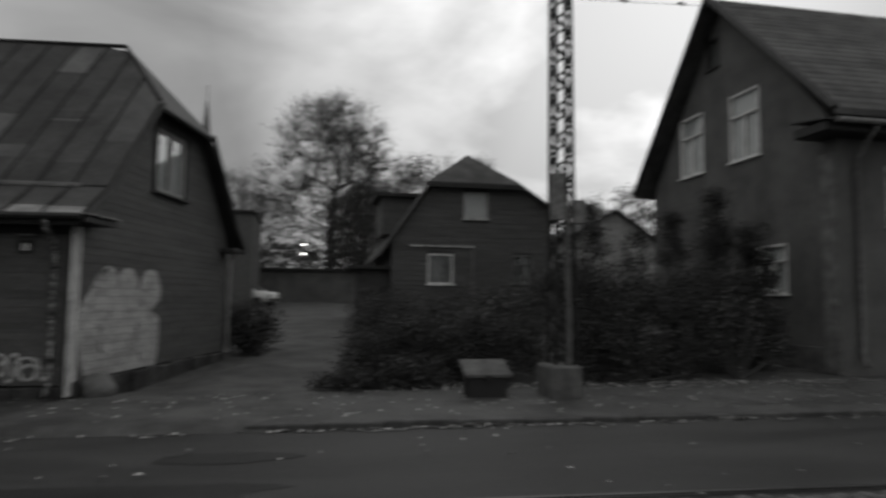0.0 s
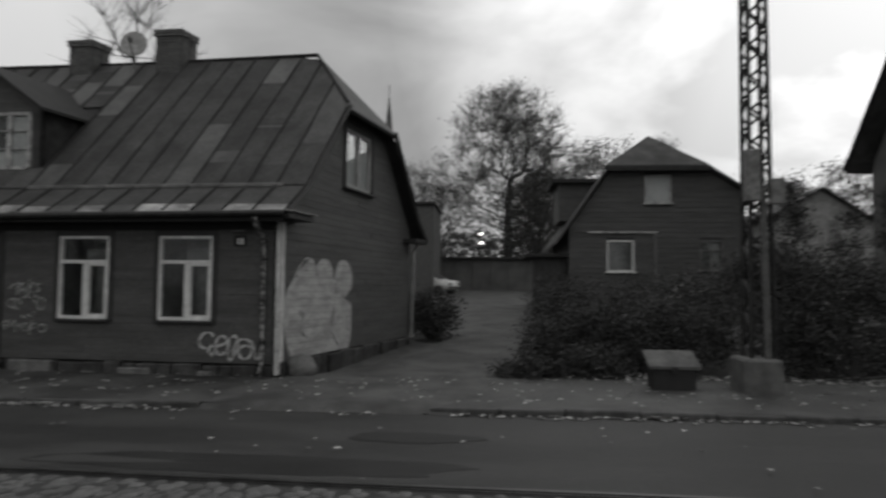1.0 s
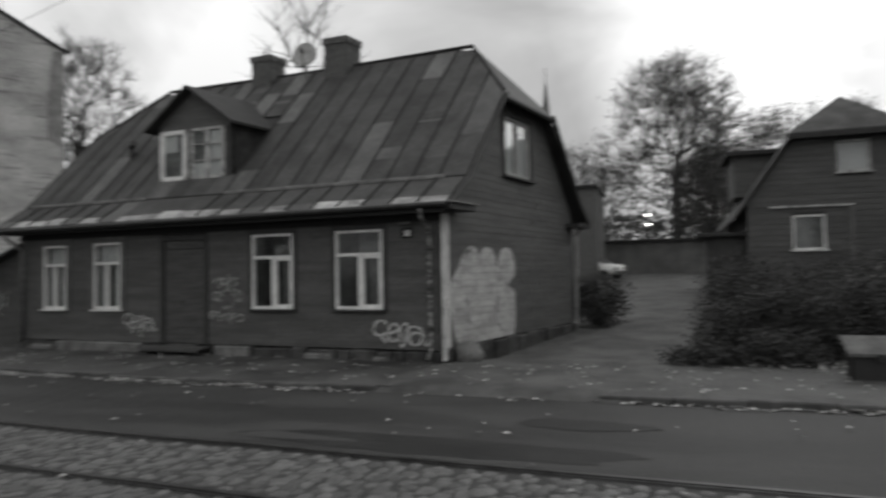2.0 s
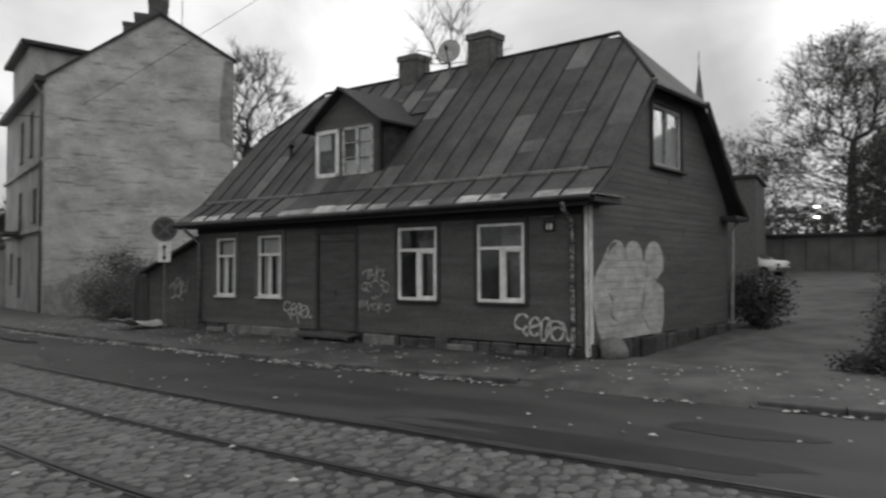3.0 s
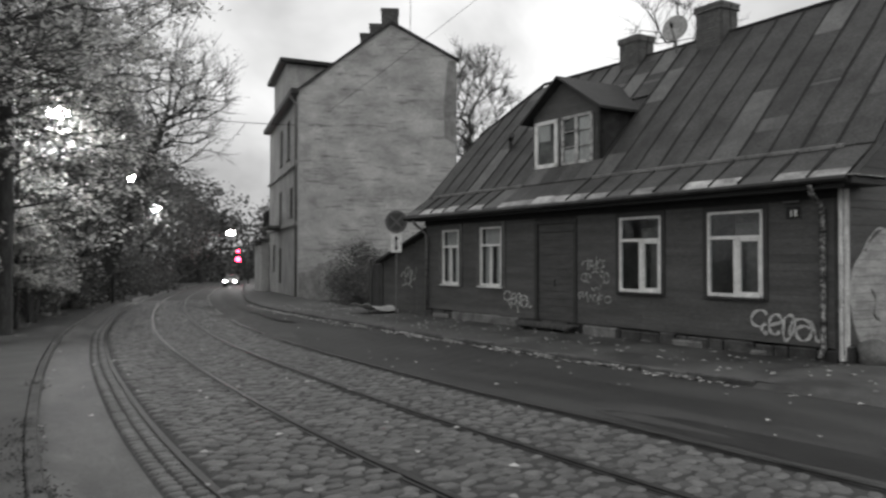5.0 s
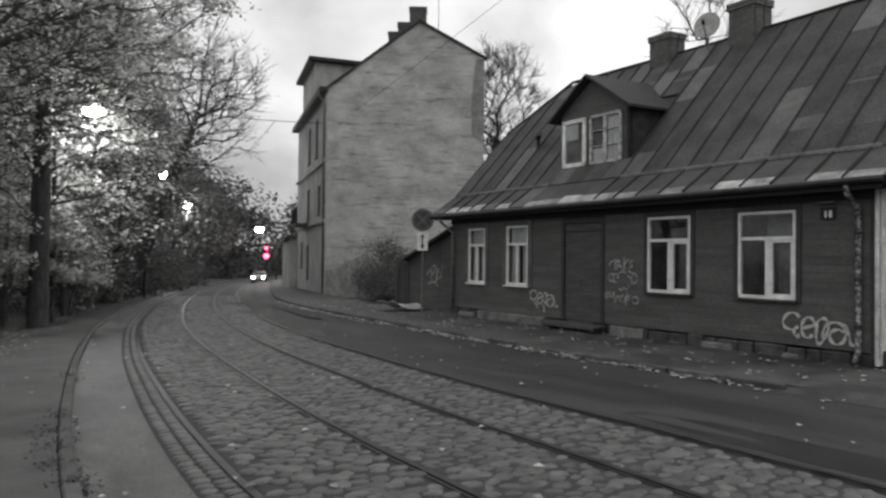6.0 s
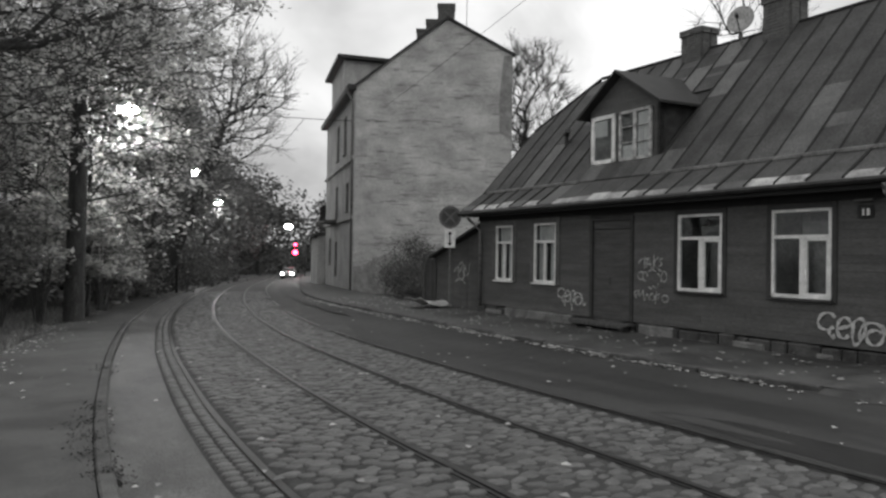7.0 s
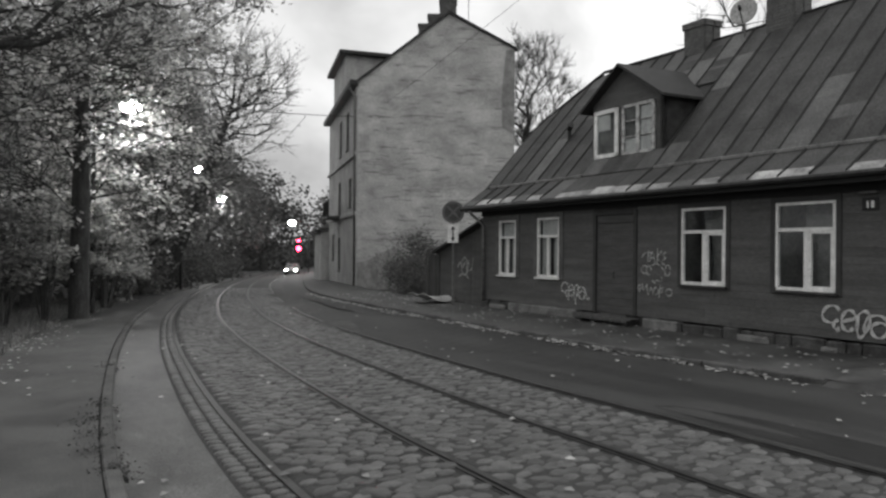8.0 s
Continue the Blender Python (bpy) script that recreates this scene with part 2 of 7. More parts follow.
M_LEAFFAR = leaf_mat("far_foliage", 0.045, 0.12, 0.45)
M_LITTER = leaf_mat("fallen_leaf", 0.08, 0.42, 0.1)
M_LAMP = glow_mat("lamp_glow", (1.0, 1.0, 0.97), 40)
M_TUBE = glow_mat("tube_glow", (1.0, 1.0, 0.97), 6)
M_RED = glow_mat("red_signal_glow", (1.0, 0.03, 0.08), 14)
M_SIGNDARK = mat("sign_dark_face", 0.03, 0.05, 4, 0.5, 0, 40)
M_SIGNRIM = mat("sign_rim", 0.07, 0.10, 4, 0.5, 0, 40)
M_DAMP = mat("damp_asphalt", 0.008, 0.020, 1.2, 0.64, 0.25, 90, spec=0.2, rspan=0.15)
# near-black stand-in for shade under the eaves and beside the rails
M_SHADEDARK = mat("tarred_frieze", 0.010, 0.018, 4, 0.8, 0.2, 40)
M_BLACK = mat("black_paint", 0.008, 0.014, 4, 0.6, 0, 40)


# ---- builders ----
def mesh(name, verts, faces, material, smooth=False):
    me = bpy.data.meshes.new(name)
    me.from_pydata([tuple(v) for v in verts], [], faces)
    if smooth:
        for p in me.polygons:
            p.use_smooth = True
    me.materials.append(material)
    me.update()
    return me


def thing(name, at, label, category, rz=0.0, group="", kind=""):
    """An empty at the base of a thing; its parts hang under it."""
    ob = new(name)
    ob.empty_display_size = 0.2
    ob.matrix_world = pose(at[0], at[1], at[2], 0, 0, rz)
    return tagged(ob, label, category, group, kind)


def part(name, bm, material, parent=None, label="", smooth=False):
    """Links a bmesh, a (verts, faces) pair or a ready mesh as one object under its thing."""
    if isinstance(bm, tuple):
        me = mesh(name, bm[0], bm[1], material, smooth)
    elif isinstance(bm, bpy.types.Mesh):
        me = bm
    else:
        me = bpy.data.meshes.new(name)
        bm.to_mesh(me)
        bm.free()
        me.materials.append(material)
        if smooth:
            for p in me.polygons:
                p.use_smooth = True
    ob = new(name, me)
    if parent is not None:
        ob.parent = parent
    if label:
        ob["label"] = label
    return ob


def fix(bm):
    bmesh.ops.recalc_face_normals(bm, faces=bm.faces)
    return bm


def add_box(bm, lo, hi, f=None, bevel=0.0):
    """A box from corner to corner; f maps each corner into place."""
    vs = []
    for x, y, z in ((0, 0, 0), (1, 0, 0), (1, 1, 0), (0, 1, 0), (0, 0, 1), (1, 0, 1), (1, 1, 1), (0, 1, 1)):
        p = Vector((hi[0] if x else lo[0], hi[1] if y else lo[1], hi[2] if z else lo[2]))
        vs.append(bm.verts.new(f(*p) if f else p))
    fs = [bm.faces.new([vs[i] for i in q]) for q in ((0, 3, 2, 1), (4, 5, 6, 7), (0, 1, 5, 4), (1, 2, 6, 5), (2, 3, 7, 6), (3, 0, 4, 7))]
    if bevel:
        es = list({e for q in fs for e in q.edges})
        bmesh.ops.bevel(bm, geom=es, offset=bevel, segments=1, affect="EDGES")
    return bm


def box(lo, hi, f=None, bevel=0.0):
    return fix(add_box(bmesh.new(), lo, hi, f, bevel))


def tube(points, radii, sides=8, caps=True):
    """A round bar through the points: (verts, faces)."""
    verts, faces = [], []
    pts = [Vector(p) for p in points]
    for i, p in enumerate(pts):
        d = (pts[min(i + 1, len(pts) - 1)] - pts[max(i - 1, 0)]).normalized()
        a = d.cross(Vector((0, 0, 1)) if abs(d.z) < 0.9 else Vector((1, 0, 0))).normalized()
        b = d.cross(a)
        r = radii[i] if isinstance(radii, (list, tuple)) else radii
        for k in range(sides):
            t = 2 * math.pi * k / sides
            verts.append(p + (a * math.cos(t) + b * math.sin(t)) * r)
    for i in range(len(pts) - 1):
        for k in range(sides):
            k2 = (k + 1) % sides
            faces.append((i * sides + k, i * sides + k2, (i + 1) * sides + k2, (i + 1) * sides + k))
    if caps:
        faces.append(tuple(range(sides - 1, -1, -1)))
        faces.append(tuple(range((len(pts) - 1) * sides, len(pts) * sides)))
    return verts, faces


def join(pairs):
    verts, faces = [], []
    for v, f in pairs:
        o = len(verts)
        verts += list(v)
        faces += [tuple(i + o for i in q) for q in f]
    return verts, faces


def prism(poly, thick, f):
    """A flat polygon in (a, b) given depth; f maps (a, depth, b) into place."""
    n = len(poly)
    verts = [f(a, 0, b) for a, b in poly] + [f(a, thick, b) for a, b in poly]
    faces = [tuple(range(n)), tuple(range(2 * n - 1, n - 1, -1))]
    faces += [(i, i + n, (i + 1) % n + n, (i + 1) % n) for i in range(n)]
    bm = bmesh.new()
    vs = [bm.verts.new(v) for v in verts]
    for q in faces:
        bm.faces.new([vs[i] for i in q])
    return fix(bm)


def smooth_step(a, b, x):
    t = min(1.0, max(0.0, (x - a) / (b - a)))
    return t * t * (3 - 2 * t)


# ---- the street ----
BASE = [(80, 3.2), (40, 4.8), (20, 5.5), (8, 5.95), (2, 6.22), (-2.2, 6.33), (-5.1, 6.50), (-9.3, 7.10), (-15.9, 8.35), (-24.0, 10.3), (-38.0, 14.7),
        (-58, 22.3), (-100, 41.0), (-140, 60.0), (-200, 88)]
KERB_N = [(80, 9.2), (40, 9.75), (20, 9.9), (8, 9.95), (2, 9.96), (-2.2, 9.96), (-5.1, 9.93), (-8.7, 10.0), (-13.7, 10.3), (-18.5, 10.85), (-28.4, 13.1),
          (-38, 16.7), (-62, 27.1), (-100, 44.2), (-140, 63.2), (-200, 91.2)]


def along(table, x):
    """Smooth curve y(x) through a short table."""
    n = len(table)
    for i in range(n - 1):
        if table[i][0] >= x >= table[i + 1][0] or i == n - 2:
            p = [table[max(i - 1, 0)], table[i], table[i + 1], table[min(i + 2, n - 1)]]
            h = p[2][0] - p[1][0]
            m1 = (p[2][1] - p[0][1]) / (p[2][0] - p[0][0])
            m2 = (p[3][1] - p[1][1]) / (p[3][0] - p[1][0])
            t = (x - p[1][0]) / h
            return ((2 * t ** 3 - 3 * t ** 2 + 1) * p[1][1] + (t ** 3 - 2 * t ** 2 + t) * h * m1
                    + (-2 * t ** 3 + 3 * t ** 2) * p[2][1] + (t ** 3 - t ** 2) * h * m2)


def land(x, y):
    """Height of the ground: it climbs behind the houses; the street falls away to the west, banked in its bend."""
    rise = max(0.0, y - 13.0) * 0.042 * smooth_step(-17, -9, x)
    rise *= 1 - 0.35 * smooth_step(6, 12, x)
    if x > -4.5:
        return min(rise, 3.0)
    cx = max(x, -199)
    north = -0.02 * max(0.0, -cx - 17)
    south = -0.03 * (min(-cx, 17) - 4.5) + north
    k, b = along(KERB_N, cx), along(BASE, cx)
    w = smooth_step(0, 1, (k - y) / (k - b))
    return min(rise, 3.0) + max(north * (1 - w) + south * w, -4)


XS = [80 - 2.0 * i for i in range(34)] + [12 - 0.5 * i for i in range(100)] + [-38 - 2.0 * i for i in range(80)]


def off(x, d):
    """Point at the distance d north of the north rail, square to the track."""
    y = along(BASE, x)
    s = (along(BASE, x + 0.2) - along(BASE, x - 0.2)) / 0.4
    n = math.hypot(1, s)
    return x - s / n * d, y + d / n


def kerb_n(x):
    return x, along(KERB_N, x)


def strip(name, curves, heights, material, label, category):
    """A sheet between neighbouring curves, each at its height over the land."""
    verts, faces, k = [], [], len(curves)
    for x in XS:
        for c, h in zip(curves, heights):
            a, b = c(x)
            verts.append((a, b, land(a, b) + h))
    for i in range(len(XS) - 1):
        for j in range(k - 1):
            faces.append((i * k + j, (i + 1) * k + j, (i + 1) * k + j + 1, i * k + j + 1))
    ob = part(name, (verts, faces), material)
    return tagged(ob, label, category, kind="structure")


def lane(d):
    return lambda x: off(x, d)


def ground_sheet():
    xs = sorted(set([-2500, -1200, -600, -350, -250, -200, -160, -130, -100, -80] + [-70 + 2.5 * i for i in range(57)] + [80, 110, 160, 300, 800, 2500]))
    ys = sorted(set([-2500, -900, -300, -120, -60, -30] + [-20 + 2.5 * i for i in range(49)] + [110, 140, 200, 400, 1000, 2500]))
    verts = []
    for y in ys:
        for x in xs:
            bump = 0.03 * noise.noise(Vector((x * 0.4, y * 0.4, 0)))
            verts.append((x, y, land(x, y) - 0.10 + bump))
    n = len(xs)
    faces = [(j * n + i, j * n + i + 1, (j + 1) * n + i + 1, (j + 1) * n + i) for j in range(len(ys) - 1) for i in range(n - 1)]
    tagged(part("ground", (verts, faces), M_SOIL, smooth=True), "dark trodden soil and thin grass with dead leaves", "ground", kind="structure")


ground_sheet()
S_KERB = -5.55
strip("gutter_lane", [lane(S_KERB), lane(-5.16), lane(-4.76)], [0.0, 0.004, 0.007], M_GUTTER, "pale worn damp asphalt between the kerb and the setts", "road")
strip("road", [lane(-4.765), lane(0.14), kerb_n], [0.003, 0.005, 0.0], M_ASPHALT, "dark damp worn asphalt road beside the tram tracks", "road")
bed = strip("track_bed", [lane(-4.76), lane(-2.2), lane(0.13)], [0.010, 0.012, 0.010], M_BED, "cobbled tram track bed with sandy joints", "road")
strip("pavement_south", [lane(-7.6), lane(S_KERB - 0.14)], [0.10, 0.105], M_PAVE, "worn asphalt footpath along the park", "pavement")


def pave_n(d):
    return lambda x: (x, along(KERB_N, x) + d)


strip("pavement_north", [pave_n(0.13), pave_n(1.6), pave_n(3.2)], [0.085, 0.10, 0.12], M_PAVE, "dark worn asphalt pavement below the houses", "pavement")


def kerb_run(name, point, x0, x1, step, label):
    """Kerb stones laid end to end along a curve."""
    kerb = thing(name, (0, 0, 0), label, "kerb", kind="structure")
    x = x0
    while x > x1:
        nx = x - step * (1 + 0.12 * random.uniform(-1, 1))
        a, b = Vector(point(x - 0.012)), Vector(point(nx + 0.012))
        d = (b - a).normalized()
        n = Vector((-d.y, d.x))
        if n.y < 0:
            n = -n
        h = land(*a) + 0.09 + random.uniform(-0.012, 0.012)
        lo = land(*a) - 0.08
        bm = bmesh.new()
        vs = []
        for z, inset in ((lo, 0.0), (h - 0.02, 0.0), (h, 0.018)):
            for p, s in ((a, 1), (b, -1)):
                vs.append(bm.verts.new((*(p + n * inset), z)))
            for p, s in ((b, -1), (a, 1)):
                vs.append(bm.verts.new((*(p + n * (0.135 - inset)), z)))
        for k in range(2):
            for i in range(4):
                j = (i + 1) % 4
                bm.faces.new((vs[k * 4 + i], vs[k * 4 + j], vs[k * 4 + 4 + j], vs[k * 4 + 4 + i]))
        bm.faces.new((vs[8], vs[9], vs[10], vs[11]))
        part("kerb_stone", fix(bm), M_KERB, kerb)
        x = nx
    return kerb


kerb_run("kerb_south", lambda x: off(x, S_KERB - 0.13), 6, -60, 1.0, "low worn granite kerb along the footpath")
kerb_run("kerb_north_west", kerb_n, -4.5, -55, 1.0, "low granite kerb below the wooden house")
kerb_run("kerb_north_east", kerb_n, 32, -0.6, 1.0, "low granite kerb before the hedge")


def driveway():
    verts, faces = [], []
    rows = [(9.86, -4.7, -0.45, 0.004), (9.97, -4.75, -0.4, 0.05), (10.10, -4.8, -0.35, 0.098), (11.2, -4.7, -0.1, 0.128), (12.6, -4.3, 0.4, 0.145), (14.5, -3.3, 0.6, 0.03), (17, -2.5, 0.75, 0.03),
            (20, -1.7, 1.0, 0.03), (24, -1.9, 1.6, 0.03), (30, -2.2, 2.2, 0.03), (40, -5.5, 2.6, 0.03), (52, -8, 3, 0.03)]
    k = 7
    for y, a, b, h in rows:
        for i in range(k):
            x = a + (b - a) * i / (k - 1)
            edge = 0.0 if 0 < i < k - 1 else (0.14 if y > 13 else 0.03)
            verts.append((x, y, land(x, y) + h - edge + 0.012 * noise.noise(Vector((x * 1.3, y * 0.8, 3)))))
    for j in range(len(rows) - 1):
        for i in range(k - 1):
            faces.append((j * k + i, j * k + i + 1, (j + 1) * k + i + 1, (j + 1) * k + i))
    tagged(part("driveway", (verts, faces), M_DRIVE, smooth=True), "pale gravel driveway climbing between the houses", "driveway", kind="structure")


driveway()

RAILS = (0.0, -1.45, -2.92, -4.38)


def tram_rails():
    for d in RAILS:
        rail = thing("tram_rail", (*off(0, d), 0), "worn grooved steel tram rail set in cobbles", "rail", group="tram rails", kind="structure")
        o = rail.matrix_world.translation
        # groove and wide bedding are near-black: the rail's shadow is in their colour
        for name, a, b, h in (("rail_head", -0.04, 0.03, 0.030), ("guard_lip", 0.07, 0.09, 0.026), ("groove", 0.03, 0.07, 0.016), ("rail_bedding", -0.085, 0.125, 0.0155)):
            verts, faces = [], []
            xs = [x for x in XS if -110 < x < 30]
            for x in xs:
                for dd in (a, b):
                    p = off(x, d - dd)
                    for z in (-0.03, h):
                        verts.append(Vector((p[0], p[1], land(*p) + z)) - o)
            for i in range(len(xs) - 1):
                q, r = i * 4, i * 4 + 4
                faces += [(q + 1, r + 1, r + 3, q + 3), (q, r, r + 1, q + 1), (q + 2, q + 3, r + 3, r + 2)]
            part(name, (verts, faces), {"groove": M_BLACK, "rail_bedding": M_SHADEDARK}.get(name, M_RAIL), rail)


tram_rails()

# ---- the wooden house ----
A = Vector((-4.2, 12.65, 0.10))
U = Vector((-0.9981, 0.0613, 0))
V = Vector((0.2252, 0.9743, 0))
LEN, DEEP = 12.4, 7.3
GN = Vector((0.9743, -0.2252, 0))          # out of the gable wall
FN = Vector((-0.0613, -0.9981, 0))         # out of the street wall


def hp(u, v, z):
    return U * u + V * v + Vector((0, 0, z - 0.10))


def fp(u, o, z):
    """On the street wall, o metres out of it."""
    return U * u + FN * o + Vector((0, 0, z - 0.10))


def gp(s, o, z):
    """On the gable wall, o metres out of it."""
    return V * s + GN * o + Vector((0, 0, z - 0.10))


house = thing("wooden_house", A, "dark weatherboarded one-storey house with a seamed metal half-hipped roof", "house")


def free_spans(a, b, z0, z1, holes):
    """Spans of [a, b] left free by the openings that cross z0..z1."""
    spans = [(a, b)]
    for h in holes:
        if h[2] < z1 - 0.005 and h[3] > z0 + 0.005:
            out = []
            for p, q in spans:
                if h[0] > p:
                    out.append((p, min(q, h[0])))
                if h[1] < q:
                    out.append((max(p, h[1]), q))
            spans = [s for s in out if s[1] - s[0] > 0.02]
    return spans


def boarded_wall(parent, name, f, width, z0, z1, limits, holes, board, thick, material, material_board, back=0.18, split=4.2):
    """A wall behind, with overlapping boards as pieces before it. limits(z) gives the wall's ends at a height."""
    cuts = sorted({z0, z1, *[h[2] for h in holes], *[h[3] for h in holes], *[z0 + (z1 - z0) * i / 8 for i in range(9)]})
    cuts = [c for c in cuts if z0 <= c <= z1]
    bm = bmesh.new()
    for c0, c1 in zip(cuts, cuts[1:]):
        if c1 - c0 < 0.01:
            continue
        l0, l1 = limits(c0), limits(c1)
        for a, b in free_spans(max(l0[0], l1[0]), min(l0[1], l1[1]), c0, c1, holes):
            add_box(bm, (a, -back, c0), (b, 0, c1), f)
    bmesh.ops.remove_doubles(bm, verts=bm.verts[:], dist=0.0005)
    wall = part(name, fix(bm), material, parent)
    z = z0
    while z < z1 - 0.02:
        t = min(z + board, z1)
        l0, l1 = limits(z), limits(t)
        for a, b in free_spans(min(l0[0], l1[0]), max(l0[1], l1[1]), z, t, holes):
            p = a
            while p < b - 0.01:
                q = b if b - p < split * 1.25 else p + split * random.uniform(0.7, 1.15)
                la = (max(p, l0[0]), max(p, l1[0]))
                lb = (min(q, l0[1]), min(q, l1[1]))
                if lb[0] - la[0] > 0.01 or lb[1] - la[1] > 0.01:
                    g = 0.004
                    j = random.uniform(-0.002, 0.003)
                    vs = [f(la[0] + g, 0.001, z), f(lb[0] - g, 0.001, z), f(lb[1] - g, 0.001, t), f(la[1] + g, 0.001, t),
                          f(la[0] + g, thick + j, z + 0.003), f(lb[0] - g, thick + j, z + 0.003), f(lb[1] - g, thick * 0.45 + j, t - 0.003), f(la[1] + g, thick * 0.45 + j, t - 0.003)]
                    part("board", (vs, [(4, 5, 6, 7), (0, 1, 5, 4), (1, 2, 6, 5), (2, 3, 7, 6), (3, 0, 4, 7)]), material_board, wall)
                p = q
        z = t
    return wall


WINS = [(1.38, 2.52, 1.18, 2.87, "tall"), (3.61, 4.72, 1.18, 2.87, "tall"), (8.75, 9.67, 1.16, 2.84, "old"), (10.66, 11.49, 1.16, 2.82, "old")]
DOOR = (6.0, 7.44, 0.34, 2.92)
GWIN = (2.85, 4.35, 4.27, 5.72)


def rake(z):
    """Ends of the gable wall at a height."""
    if z <= 3.5:
        return (0.0, DEEP)
    s = (z - 3.5) / 1.1667
    return (s, DEEP - s)


boarded_wall(house, "street_wall", fp, LEN, 0.36, 3.36, lambda z: (0.0, LEN), [w[:4] for w in WINS] + [DOOR], 0.15, 0.007, M_TRIMDARK, M_BOARD)
boarded_wall(house, "gable_wall", gp, DEEP, 0.42, 6.06, rake, [GWIN], 0.15, 0.008, M_TRIMDARK, M_BOARD)
wall_b = bmesh.new()
add_box(wall_b, (0.05, DEEP - 0.2, 0.3), (LEN - 0.05, DEEP, 3.4), hp)
part("back_wall", fix(wall_b), M_TRIMDARK, house)
part("west_gable_wall", prism([(0.05, 0.3), (DEEP - 0.05, 0.3), (DEEP - 0.05, 3.4), (5.1, 6.05), (2.2, 6.05), (0.05, 3.4)], 0.2, lambda a, d, b: hp(LEN - d, a, b)), M_TRIMDARK, house)


def plinth():
    """Field-stone foundation with pale render patches."""
    def stones(f, a, b, top, seed):
        rnd = random.Random(seed)
        p = a
        while p < b:
            w = rnd.uniform(0.25, 0.7)
            q = min(b, p + w)
            h = top - rnd.uniform(0.0, 0.05)
            bm = box((p + 0.01, -0.12, -0.15), (q - 0.01, 0.05 + rnd.uniform(-0.02, 0.06), h), f, 0.03)
            part("foundation_stone", bm, M_STONE, house)
            p = q
    stones(fp, 0.05, LEN, 0.36, 3)
    stones(gp, 0.05, DEEP, 0.42, 4)
    for a, b, t in ((4.75, 5.75, 0.34), (8.0, 10.9, 0.35), (11.1, 11.9, 0.24), (2.6, 3.3, 0.24), (1.3, 1.6, 0.2), (3.8, 4.1, 0.16)):
        part("plinth_patch", box((a, 0.02, 0.0), (b, 0.12, t), fp, 0.03), M_PLINTH, house, "pale cement render patch")


plinth()


